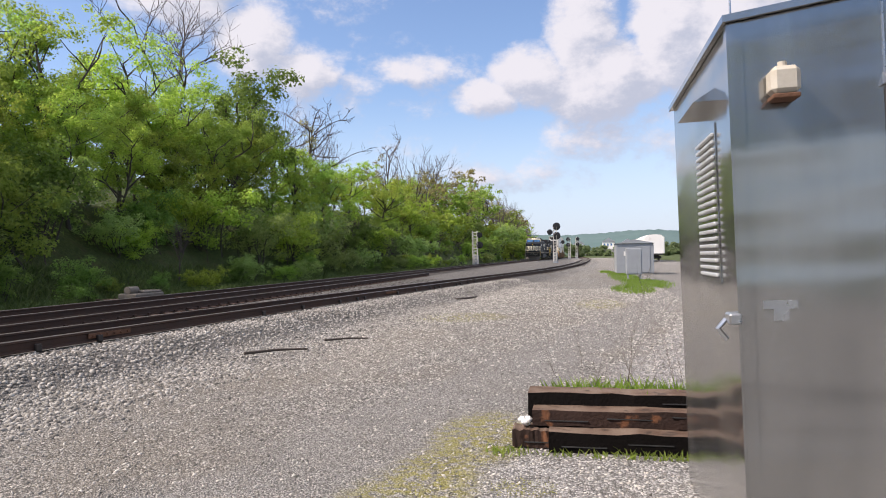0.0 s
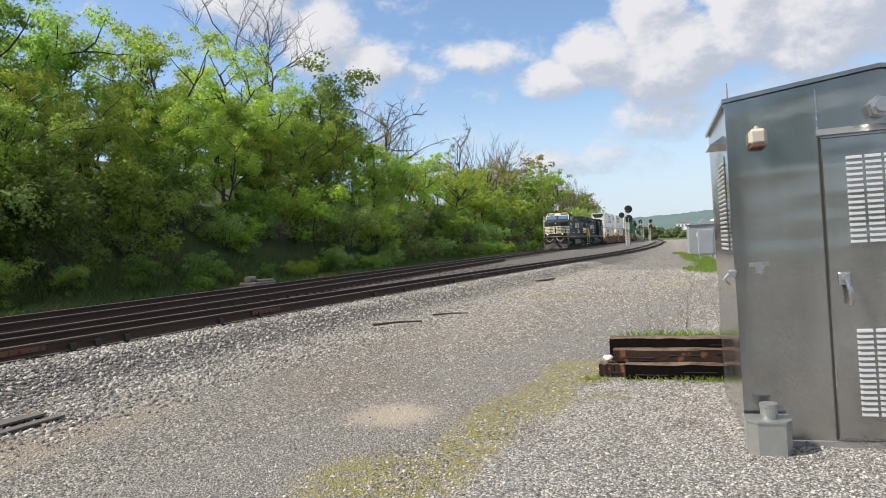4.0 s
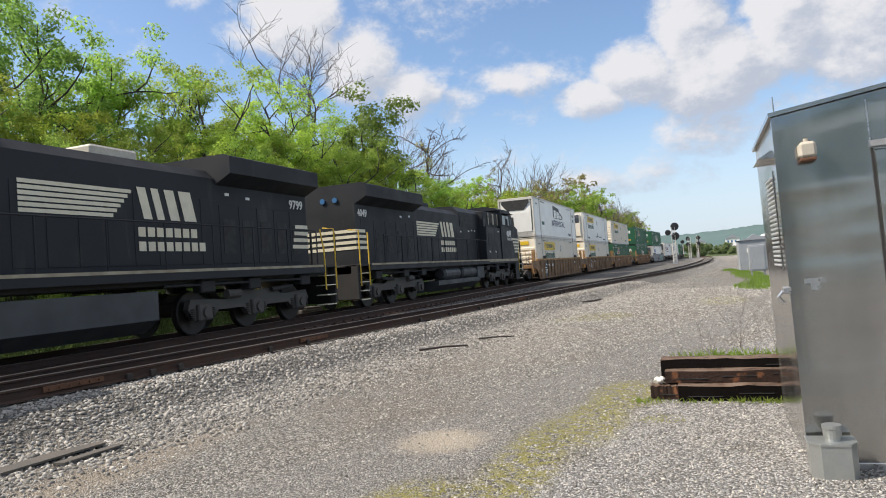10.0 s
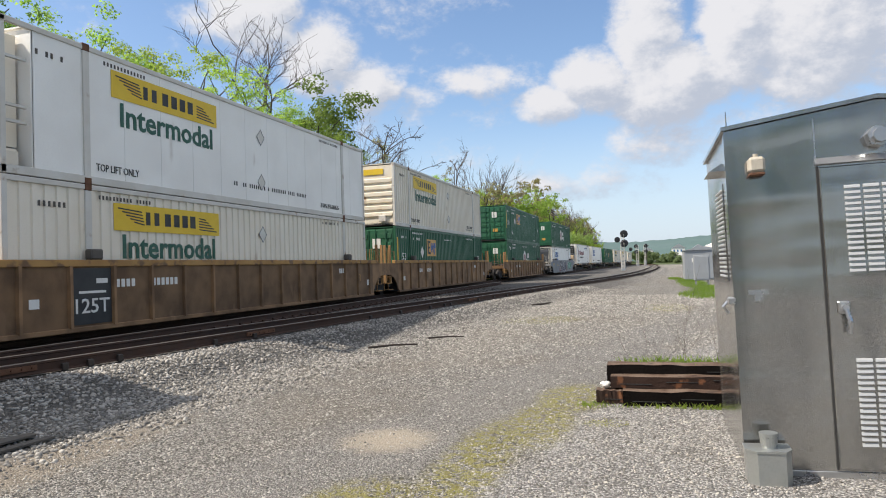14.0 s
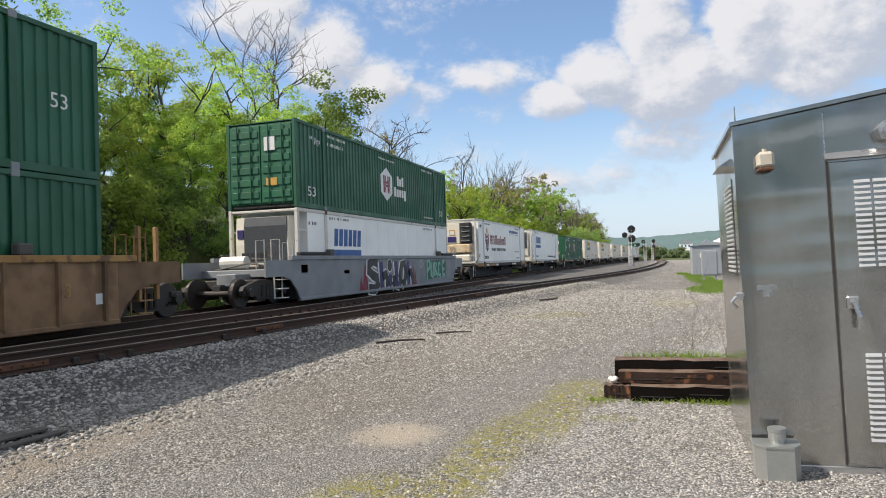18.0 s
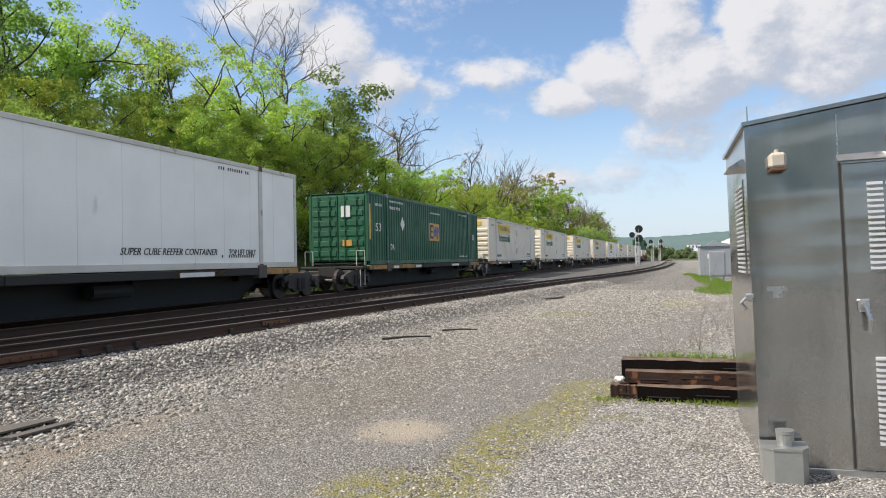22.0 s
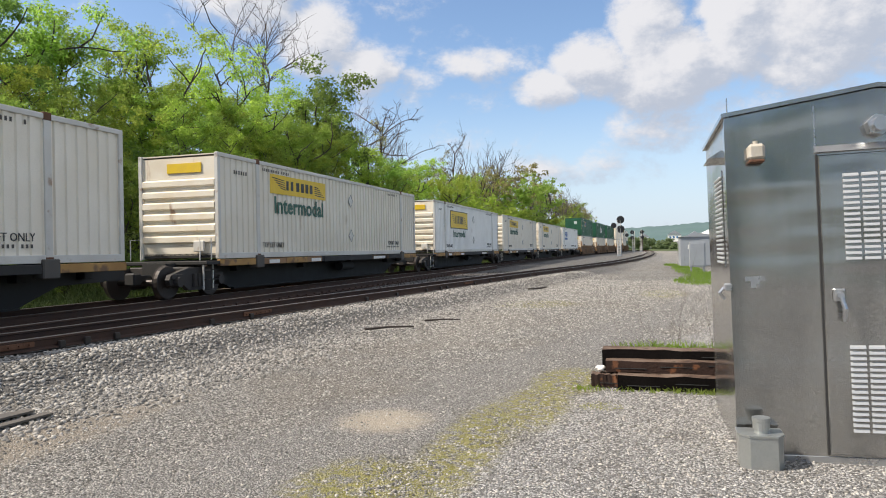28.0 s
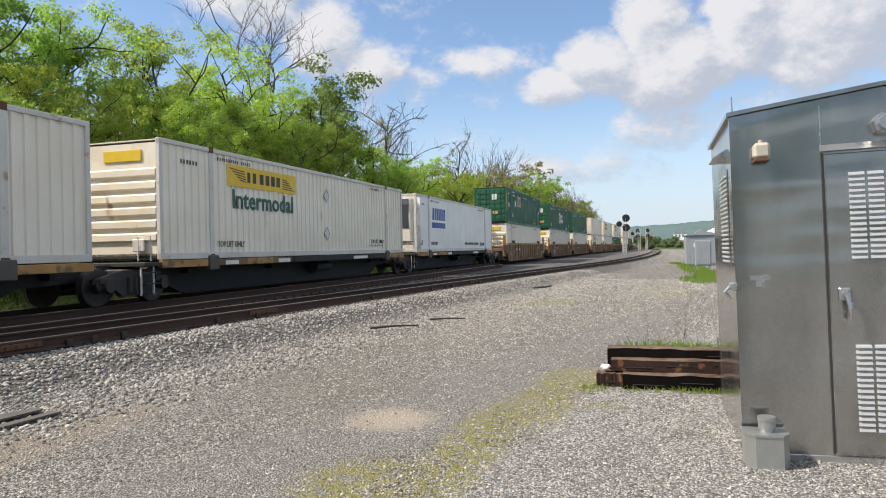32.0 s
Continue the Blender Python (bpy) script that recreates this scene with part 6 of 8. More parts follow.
    hood = part("hood", Build().prism([(DK, -1.0), (DK, 1.0), (3.85, 1.0), (4.08, 0.75), (4.14, 0), (4.08, -0.75), (3.85, -1.0)], "y", F + 10.8, F + 16.4), BLACK, c)
    rad = part("radiator_housing", Build().prism([(DK, -1.0), (DK, 1.0), (3.7, 1.0), (3.95, 1.5), (4.38, 1.5), (4.45, 1.3), (4.45, -1.3), (4.38, -1.5), (3.95, -1.5), (3.7, -1.0)], "y", F + 16.4, R - 1.35), BLACK, c)
    part("exhaust_stack", Build().box(-0.45, 0.45, F + 13.2, F + 14.5, 4.10, 4.36, 0.05), PALE if not tanks else BLACK, c)
    part("horn", Build().tube([(-0.2, F + 9.3, 4.35), (-0.2, F + 8.8, 4.38)], [0.03, 0.09], 8).tube([(0.1, F + 9.3, 4.4), (0.1, F + 8.8, 4.43)], [0.03, 0.09], 8), UNDER, c)
    part("dynamic_brake_box", Build().box(-1.3, 1.3, F + 4.92, F + 7.6, 3.36, 4.22, 0.03), BLACK, c)
    for sx in (-1, 1):
        for y0, y1, z0, z1, gx, n in ((F + 5.02, F + 5.8, 3.55, 4.12, 1.3, 5), (F + 5.95, F + 6.75, 3.55, 4.12, 1.3, 5), (F + 9.05, F + 10.6, 3.3, 3.9, 1.01, 0)):
            g = part("intake_grille", Build().box(sx * gx - 0.02, sx * gx + 0.02, y0, y1, z0, z1), SLOT, c)
            for k in range(n):
                part("slat", Build().box(sx * gx + sx * 0.03 - 0.015, sx * gx + sx * 0.03 + 0.015, y0, y1, z0 + 0.04 + k * 0.11, z0 + 0.09 + k * 0.11), GRIME, g)
            for y in (y0, y1) if n else ():
                part("grille_edge", Build().box(sx * gx + sx * 0.04 - 0.02, sx * gx + sx * 0.04 + 0.02, y - 0.03, y + 0.03, z0 - 0.03, z1 + 0.03), PALE, g)
        for k in range(8):
            y = F + 10.9 + k * 0.7
            part("hood_door", Build().box(sx * 1.0 - 0.012, sx * 1.0 + 0.012, y + 0.02, y + 0.66, DK + 0.15, 3.3, 0.005), BLACK, hood)
        for k in range(5):
            y = F + 16.5 + k * (0.78 + (0.2 if tanks else 0))
            d = part("radiator_door", Build().box(sx * 1.0 - 0.012, sx * 1.0 + 0.012, y, y + 0.72, DK + 0.15, 3.2, 0.005), BLACK, rad)
            part("screen", Build().box(sx * 1.012 - 0.01, sx * 1.012 + 0.01, y + 0.12, y + 0.6, DK + 0.4, DK + 1.3), SLOT, d, "dark screen")
        w = Build().prism([(3.72, sx * 1.03), (3.93, sx * 1.46), (3.945, sx * 1.45), (3.735, sx * 1.02)][::sx], "y", F + 16.85, F + 18.4)
        part("radiator_screen", w, SLOT, rad)
        part("radiator_screen", Build().prism([(3.72, sx * 1.03), (3.93, sx * 1.46), (3.945, sx * 1.45), (3.735, sx * 1.02)][::sx], "y", F + 18.6, F + 20.3), SLOT, rad)
        # stripe block and plain name shapes on the hood
        d = 1 if sx > 0 else -1
        y0 = F + 11.07 if sx > 0 else F + 16.1
        for k in range(6):
            a, e = y0, y0 + d * (2.6 - (5 - k) * 0.1)
            part("hood_stripe", Build().box(sx * 1.016 - 0.004, sx * 1.016 + 0.004, min(a, e), max(a, e), 2.72 + k * 0.108, 2.795 + k * 0.108), CREAM, hood, "cream stripe")
        nm = Build()
        for k, (a, e) in enumerate(((0.0, 0.25), (0.4, 0.62), (0.8, 1.1), (1.25, 1.65))):
            p, q = y0 + d * (2.75 + a), y0 + d * (2.75 + e)
            s = 0.18 * d
            nm.add([(sx * 1.02, p + s, 2.72), (sx * 1.02, q + s, 2.72), (sx * 1.02, q, 3.42), (sx * 1.02, p, 3.42)], [(0, 1, 2, 3)] if d > 0 else [(3, 2, 1, 0)])
        part("name_block", nm, CREAM, hood, "cream block mark")
        for row, n in ((0, 7), (1, 8)):
            for k in range(n):
                p = y0 + d * (2.75 + k * 0.27)
                part("name_bar", Build().box(sx * 1.016 - 0.004, sx * 1.016 + 0.004, min(p, p + d * 0.2), max(p, p + d * 0.2), 2.33 - row * 0.32, 2.54 - row * 0.32), CREAM, hood)
    for y, z in ((F + 5.3, 3.1), (F + 6.0, 1.95), (F + 7.1, 1.95), (F + 8.2, 3.1), (F + 8.7, 3.1), (F + 9.2, 3.05), (F + 10.4, 3.0), (F + 16.75, 3.45), (F + 17.6, 3.4)):
        for sx in (-1, 1):
            w = 1.462 if y < F + 7.5 and z < 3.3 else 1.012
            part("decal", Build().box(sx * w - 0.006, sx * w + 0.006, y, y + 0.16, z, z + 0.07), WHITE, c)
    # rear end
    part("rear_platform", Build().box(-1.45, 1.45, R - 1.35, R - 0.5, 1.48, DK, 0.015), UNDER, c)
    for k in range(4):
        part("rear_stripe", Build().box(-1.01, 1.01, R - 1.35, R - 1.335, 2.1 + k * 0.2, 2.21 + k * 0.2), CREAM, rad, "cream stripe")
        for sx in (-1, 1):
            part("rear_stripe", Build().box(sx * 1.02 - 0.004, sx * 1.02 + 0.004, R - 2.2 + k * 0.06, R - 1.35, 2.1 + k * 0.2, 2.21 + k * 0.2), CREAM, rad, "cream stripe")
    for sx in (-1, 1):
        lettering(digits, 0.36, WHITE, rad, sx * 1.012, R - 1.9, 3.4, turn=0 if sx > 0 else 180, bold=0.01)
        part("rear_lamp", Build().disc((sx * 0.25, R - 1.33, 3.9), "y", 0.1, 0.06, 12), SKY_GLASS, rad)
        part("rear_post", Build().box(sx * 0.6 - 0.03, sx * 0.6 + 0.03, R - 0.56, R - 0.5, DK, 2.7, 0.01), BLACK, c)
    part("rear_plate", Build().box(-1.45, 1.45, R - 0.62, R - 0.5, 0.35, 1.5, 0.02), UNDER, c)
    part("coupler", Build().box(-0.13, 0.13, R - 0.5, R + 0.1, 0.78, 1.02, 0.03).box(-0.2, 0.24, R + 0.0, R + 0.3, 0.72, 1.08, 0.05), UNDER, c)
    # tank and trucks
    part("fuel_tank", Build().prism([(0.22, -0.95), (0.22, 0.95), (0.5, 1.38), (1.12 if not tanks else 0.62, 1.38), (1.12 if not tanks else 0.7, -1.38), (0.5, -1.38)], "y", -2.9, 3.0), TANK_GREY, c)
    for sx in (-1, 1):
        if tanks:
            for y in (-1.3, 1.1):
                part("air_tank", Build().tube([(sx * 1.12, y - 1.05, 0.98), (sx * 1.12, y - 0.95, 0.98), (sx * 1.12, y + 0.95, 0.98), (sx * 1.12, y + 1.05, 0.98)], [0.2, 0.3, 0.3, 0.2], 14), TANK_GREY, c)
            part("battery_box", Build().box(sx * 1.2 - 0.2, sx * 1.2 + 0.2, -3.6, -2.5, 0.6, 1.25, 0.04), TANK_GREY, c)
        else:
            part("air_tank", Build().disc((sx * 1.1, -3.4, 1.05), "y", 0.16, 0.8, 10), UNDER, c)
        for a in (-9.0, 3.2):
            part("piping", Build().tube([(sx * 1.35, a, 1.2), (sx * 1.35, a + 5.8, 1.18)], 0.035, 5), UNDER, c)
        for y in (-8.6, -6.2, -4.4, 4.6, 6.4, 8.8):
            part("sand_box", Build().box(sx * 1.25 - 0.15, sx * 1.25 + 0.15, y - 0.25, y + 0.25, 1.0, 1.3, 0.03), UNDER, c)
    loco_truck(c, F + 4.2)
    loco_truck(c, 6.7)
    return c


CONSIST = [
    # kind, places of the front and rear of the box, lower style, upper style, bogie also at the rear
    ("well", 61.6, 78.3, "jb", "prime", False), ("well", 82.0, 98.8, "jb", "jbreefer", False), ("well", 101.7, 118.3, "emp", "jb", True),
    ("well", 126.6, 142.8, "hub", "emp", True), ("grey", 150.6, 167.3, "marten", "hub", True),
    ("spine", 173.1, 189.5, "england", None, False), ("spine", 192.4, 208.9, "marten", None, True),
    ("spine", 214.0, 230.4, "empmid", None, False), ("spine", 233.0, 249.5, "jb", None, False), ("spine", 252.2, 268.8, "jb", None, True),
    ("spine", 273.4, 290.0, "jb", None, False), ("spine", 292.7, 309.9, "jb", None, False), ("spine", 312.5, 329.0, "jbnew", None, False),
    ("spine", 330.8, 347.2, "jb", None, False), ("spine", 349.0, 365.4, "jb", None, False), ("spine", 367.0, 383.6, "marten", None, True),
    ("well", 388.5, 405.0, "white", "emp", True), ("well", 411.0, 427.5, "white", "hub", False), ("well", 430.5, 447.0, "white", "green", True),
    ("well", 453.0, 469.5, "jb", "white", False), ("well", 472.5, 489.0, "white", "jb", False), ("well", 492.0, 508.5, "green", "jb", True),
    ("well", 514.5, 531.0, "white", "white", False), ("well", 534.0, 550.5, "emp", "white", True),
    ("spine", 556.0, 572.5, "white", None, False), ("spine", 575.0, 591.5, "jb", None, True), ("spine", 597.0, 613.5, "white", None, False),
    ("spine", 616.0, 632.5, "marten", None, True), ("well", 638.5, 655.0, "jb", "green", False), ("well", 658.0, 674.5, "white", "hub", True),
    ("spine", 680.0, 696.5, "jb", None, False), ("spine", 699.0, 715.5, "white", None, False), ("spine", 718.0, 734.5, "jb", None, True),
]
CAR_BANK = {}


def put_car(kind, rear, at):
    key = (kind, rear)
    if key not in CAR_BANK:
        ob = spine_car(rear) if kind == "spine" else well_car(WELL_GREY if kind == "grey" else WELL_BROWN, 0, rear, kind == "grey")
        CAR_BANK[key] = ob
    else:
        src = CAR_BANK[key]
        ob = copy_thing(src, pose(0, 0, 0))
        WHEELS.extend(o for o in ob.children_recursive if o.name.startswith("wheelset"))
    return moved(ob, at)


def make_train():
    moved(locomotive("9799", "black diesel locomotive with cream nose stripes and lit headlights"), 23.05)
    second = locomotive("4049", "black diesel locomotive running long hood first", True)
    moved(second, 45.5)
    second["backwards"] = 1
    for kind, a, b, low, high, rear in CONSIST:
        mid = (a + b) / 2
        put_car(kind, rear, mid)
        base = RAIL_Z + (1.0 if kind == "spine" else 0.17)
        put_container(low, mid, base)
        if high:
            put_container(high, mid, base + CHGT + 0.02)


make_train()


# ---- the yard ----
def steel_cabinet():
    """A sheet-steel equipment house with a low gable roof, a louvred door and a vent on its side."""
    c = thing("equipment_cabinet", "tall brushed-steel signal equipment house with a louvred door", "cabinet")
    W, D, H, P = 2.0, 1.8, 2.55, 2.67
    shell = Build()
    shell.prism([(-0.03, 0), (H, 0), (P, W / 2), (H, W), (-0.03, W)], "y", 0, D)
    part("shell", shell, STEEL, c)
    part("roof", Build().prism([(H, -0.03), (P + 0.005, W / 2), (H, W + 0.03), (H + 0.03, W + 0.03), (P + 0.035, W / 2), (H + 0.03, -0.03)], "y", -0.035, D + 0.03), STEEL, c)
    part("corner_trim", Build().box(-0.012, 0.0, -0.004, 0.05, 0.0, H).box(0.0, 0.05, -0.006, 0.0, 0.0, H), STEEL, c)
    part("plinth", Build().box(0.02, W - 0.02, -0.012, 0.0, -0.05, 0.05, 0.004), STEEL_TRIM, c)
    door = part("door", Build().box(0.605, 1.38, -0.03, 0.0, 0.07, 2.22, 0.006), STEEL, c, "louvred steel door")
    part("door_drip", Build().prism([(-0.0, 2.24), (-0.05, 2.24), (-0.0, 2.29)], "x", 0.585, 1.405), STEEL_TRIM, c)
    part("seam", Build().box(0.59, 0.598, -0.004, 0.0, 2.24, H + 0.03), STEEL_TRIM, c)
    part("door_gap", Build().box(0.592, 0.605, -0.012, 0.0, 0.06, 2.23), SLOT, c)
    for z0 in (0.235, 1.46):
        for col in range(4):
            x0 = 0.755 + col * 0.118
            for k in range(16):
                z = z0 + k * 0.0395
                part("louvre", LOUVRE, LOUVRE_PAINT, door).matrix_basis = pose(x0, -0.03, z)
    h = part("door_handle", Build().tube([(0.70, -0.09, 1.21), (0.72, -0.10, 1.12), (0.715, -0.095, 1.03)], [0.014, 0.02, 0.012], 8).box(0.66, 0.74, -0.06, -0.03, 1.17, 1.26, 0.01).disc((0.70, -0.07, 1.215), "y", 0.022, 0.06, 10), STEEL_TRIM, door, "bright steel lever handle")
    part("lamp_housing", Build().box(0.135, 0.25, -0.11, 0.0, 2.215, 2.33, 0.02), PALE, c, "pale weathered lamp housing")
    part("lamp_cap", Build().disc((0.192, -0.05, 2.34), "z", 0.018, 0.03, 10), PALE, c)
    part("lamp_base", Build().box(0.14, 0.245, -0.105, -0.005, 2.195, 2.215, 0.004), RUST, c)
    part("weatherhead", Build().disc((0.98, -0.05, 2.40), "y", 0.075, 0.1, 6).disc((0.98, -0.12, 2.40), "y", 0.05, 0.06, 10), STEEL_TRIM, c)
    part("label_plate", Build().box(0.09, 0.225, -0.004, 0.0, 1.325, 1.36).box(0.13, 0.19, -0.004, 0.0, 1.275, 1.325), STEEL_TRIM, c)
    foot = part("conduit_box", Build().prism([(-0.02, -0.21), (0.045, -0.28), (0.225, -0.28), (0.27, -0.21), (0.27, -0.05), (-0.02, -0.05)], "z", -0.06, 0.24), LIGHT_ZINC, c, "galvanised conduit box")
    part("lid", Build().prism([(-0.027, -0.212), (0.042, -0.287), (0.228, -0.287), (0.277, -0.212), (0.277, -0.045), (-0.027, -0.045)], "z", 0.235, 0.25), LIGHT_ZINC, foot)
    part("pipe_cap", Build().disc((0.135, -0.17, 0.275), "z", 0.05, 0.07, 18).disc((0.135, -0.17, 0.305), "z", 0.058, 0.05, 18).disc((0.135, -0.17, 0.345), "z", 0.062, 0.025, 18), LIGHT_ZINC, foot)
    # the side towards the tracks
    part("hasp", Build().box(-0.05, 0.0, -0.02, 0.09, 1.26, 1.31, 0.008).tube([(-0.05, 0.06, 1.28), (-0.085, 0.06, 1.24), (-0.05, 0.06, 1.19)], 0.012, 6), STEEL_TRIM, c)
    vent = part("side_vent", Build().box(-0.006, 0.0, 0.38, 0.87, 1.42, 2.2, 0.002), STEEL, c)
    for k in range(20):
        part("louvre", Build().box(-0.022, -0.005, 0.4, 0.85, 1.45 + k * 0.036, 1.468 + k * 0.036, 0.004), LOUVRE_PAINT, vent)
    part("vent_hood", Build().prism([(2.30, 0.0), (2.30, -0.10), (2.36, 0.0)], "y", 0.35, 0.9), STEEL, c)
    part("antenna", Build().tube([(0.02, 0.05, H), (0.02, 0.05, H + 0.16)], [0.006, 0.004], 5).disc((0.02, 0.05, H + 0.02), "z", 0.02, 0.04, 8), STEEL_TRIM, c)
    c.matrix_world = pose(0.62, 5.5, 0.0, 0, -1.2, 0)


LOUVRE = Build().prism([(0.0, 0.0), (-0.018, 0.004), (-0.012, 0.02), (0.0, 0.026)], "x", 0.0, 0.098).mesh("louvre", LOUVRE_PAINT)


def steel_column():
    """A galvanised column close to the camera."""
    c = thing("steel_column", "weathered galvanised steel column with rivets", "column")
    part("body", Build().box(0, 0.5, 0, 0.1, 0.0, 2.9, 0.008), ZINC, c)
    part("edge_strip", Build().box(-0.006, 0.02, -0.006, 0.1, 0.0, 2.9, 0.003), ZINC, c, "bright folded edge")
    for k in range(18):
        part("rivet", Build().disc((0.075, -0.004, 0.2 + k * 0.15), "y", 0.005, 0.01, 8), STEEL_TRIM, c)
    part("base_plate", Build().box(-0.05, 0.55, -0.06, 0.16, -0.03, 0.02, 0.005), GREY_BOX, c)
    c.matrix_world = pose(0.55, 1.6, 0, 0, 0, 0)


steel_cabinet()
steel_column()


# ---- trees and growth ----
def leaf_cloud(rng, centres, radii, per, size, squash=0.7):
    """Small leaf sprays that lie mostly level, scattered in loose clumps."""
    verts, faces, k = [], [], 0
    for (cx, cy, cz), r in zip(centres, radii):
        n = int(per * r * r) + 3
        d = rng.normal(size=(n, 3))
        d /= np.linalg.norm(d, axis=1)[:, None]
        p = d * (r * rng.uniform(0.1, 1.0, (n, 1)) ** 0.55) * np.array([1, 1, squash]) + np.array([cx, cy, cz])
        face = np.array([0, 0, 0.55]) + d * 0.7 + rng.normal(size=(n, 3)) * 0.4
        face /= np.linalg.norm(face, axis=1)[:, None]
        u = np.cross(face, rng.normal(size=(n, 3)))
        u /= np.linalg.norm(u, axis=1)[:, None] + 1e-9
        w = np.cross(face, u)
        s = size * rng.uniform(0.55, 1.4, (n, 1))
        q = np.stack([p - u * s, p + u * s * 0.7 + w * s * 0.7, p + u * s * 0.6 - w * s * 0.75], 1).reshape(-1, 3)
        verts.append(q)
        i = k + 3 * np.arange(n)
        faces.append(np.stack([i, i + 1, i + 2], -1))
        k += 3 * n
    return np.concatenate(verts), np.concatenate(faces)


def limb(b, rng, start, way, length, r, level, levels, tips, sides, spread=0.6, forks=3, lift=0.15, thin=0.012, kink=0.16, first=6, drawn=9, shrink=(0.38, 0.66)):
    pts, rad, p, d = [Vector(start)], [r], Vector(start), Vector(way).normalized()
    n = 5 if level < 2 else 3
    for k in range(n):
        d = (d + Vector((rng.gauss(0, kink), rng.gauss(0, kink), rng.gauss(0, kink * 0.6) + lift * 0.3))).normalized()
        p = p + d * length / n
        pts.append(p.copy())
        rad.append(r * (1 - 0.6 * (k + 1) / n))
    if level <= drawn:
        b.tube(pts, rad, max(3, sides - level), False)
    if level >= levels:
        tips.append(p)
        return
    for k in range(first if level == 0 else forks):
        f = rng.uniform(0.42, 1.0) if k else 1.0
        i = min(n - 1, int(f * n))
        q = pts[i].lerp(pts[i + 1], f * n - i) if f < 1 else pts[-1]
        side = Vector((rng.gauss(0, 1), rng.gauss(0, 1), rng.gauss(0.15, 0.5))).normalized()
        way2 = (d * (1 - spread) + side * spread + Vector((0, 0, lift))).normalized()
        limb(b, rng, q, way2, length * rng.uniform(*shrink), max(thin, r * 0.5), level + 1, levels, tips, sides, spread, forks, lift, thin, kink, first, drawn, shrink)


TREE_BANK = {}
LEAVES = {"bright": LEAF_BRIGHT, "mid": LEAF_MID, "dark": LEAF_DARK, "bush": LEAF_BUSH, "olive": LEAF_OLIVE, "sparse": LEAF_BRIGHT, "vined": LEAF_OLIVE}


def leaf_mesh(nrng, kind, centres, radii, per, size, leaf=None):
    v, f = leaf_cloud(nrng, centres, radii, per, size)
    me = bpy.data.meshes.new("crown")
    me.from_pydata(v.tolist(), [], f.tolist())
    me.materials.append(LEAVES[kind] if leaf is None else leaf)
    return me


def tree_parts(kind, seed, tier):
    """Trunk and crown of a tree ten metres high (a bush: three), finer where it stands near."""
    rng, nrng = random.Random(seed), np.random.default_rng(seed)
    b, tips = Build(), []
    dense, size = ((3.0, 0.07), (1.4, 0.102), (0.5, 0.17))[tier]
    lean = (rng.gauss(0, 0.06), rng.gauss(0, 0.06), 1)
    if kind == "bare":
        deep = 3 if tier == 2 else 4
        limb(b, rng, (0, 0, -0.3), lean, 5.2, 0.105, 0, deep, tips, 5, 0.5, 4, 0.16, 0.008 if deep == 4 else 0.016, 0.1, 8, shrink=(0.46, 0.7))
        return b.mesh("trunk", BARE_TWIG), None
    if kind == "bare_wide":
        limb(b, rng, (0, 0, -0.3), lean, 5.0, 0.105, 0, 4, tips, 6, 0.55, 4, 0.15, 0.0085, 0.14, 6, shrink=(0.46, 0.68))
        return b.mesh("trunk", BARE_TWIG), None
    if kind == "vined":
        limb(b, rng, (0, 0, -0.3), (0.02, 0.03, 1), 8.2, 0.12, 0, 3, tips, 6, 0.6, 5, 0.06, 0.009, 0.15, 14, shrink=(0.16, 0.5))
        c = [(rng.gauss(0, 0.22), rng.gauss(0, 0.22), z) for z in np.arange(1.5, 8.6, 0.45)]
        return b.mesh("trunk", BARE_TWIG), leaf_mesh(nrng, kind, c, [rng.uniform(0.3, 0.6) for _ in c], 300, 0.075)
    if kind == "bush":
        for k in range(6):
            limb(b, rng, (rng.gauss(0, 0.3), rng.gauss(0, 0.3), -0.2), (rng.gauss(0, 0.5), rng.gauss(0, 0.5), 1), 1.9, 0.04, 1, 3, tips, 5, drawn=2)
        pts = [tuple(t) for t in tips] + [(rng.gauss(0, 0.8), rng.gauss(0, 0.8), rng.uniform(0.2, 1.8)) for _ in range(16)]
        return b.mesh("trunk", BARK), leaf_mesh(nrng, kind, pts, [rng.uniform(0.3, 0.6) for _ in pts], 110 * dense, size * 0.95, (LEAF_BUSH, LEAF_BRIGHT, LEAF_DARK, LEAF_MID)[seed // 7 % 4])
    limb(b, rng, (0, 0, -0.4), lean, 5.6, 0.17, 0, 3, tips, 6, 0.6, 3, 0.13, 0.014, 0.17, 7, (2, 1, 1)[tier] if kind != "sparse" else 3)
    pts = [tuple(t) for t in tips]
    if kind not in ("sparse", "olive"):
        pts += [(rng.gauss(0, 1.3), rng.gauss(0, 1.3), rng.uniform(1.4, 7.4)) for _ in range(30)]
    else:
        pts = [p for p in pts if rng.random() < 0.8]
    fat = {"bright": 0.95, "mid": 1.0, "dark": 0.95, "olive": 0.8, "sparse": 0.7}[kind]
    per = {"bright": 118, "mid": 122, "dark": 135, "olive": 85, "sparse": 85}[kind]
    radii = [rng.uniform(0.34, 0.82) * fat for _ in pts]
    return b.mesh("trunk", BARK), leaf_mesh(nrng, kind, pts, radii, per * dense, size)


TREE_LABEL = {
    "bright": "tree in fresh yellow-green spring leaf on the bank", "mid": "leafy green tree on the railway bank", "dark": "dark green leafy tree on the railway bank",
    "bare": "bare grey-brown tree with fine twigs", "bare_wide": "tall bare tree with a wide leafless crown", "vined": "dead tree trunk wrapped in vines", "bush": "green bush on the grassy bank", "olive": "brownish budding tree on the bank",
    "sparse": "slender dark-limbed tree in thin spring leaf"}


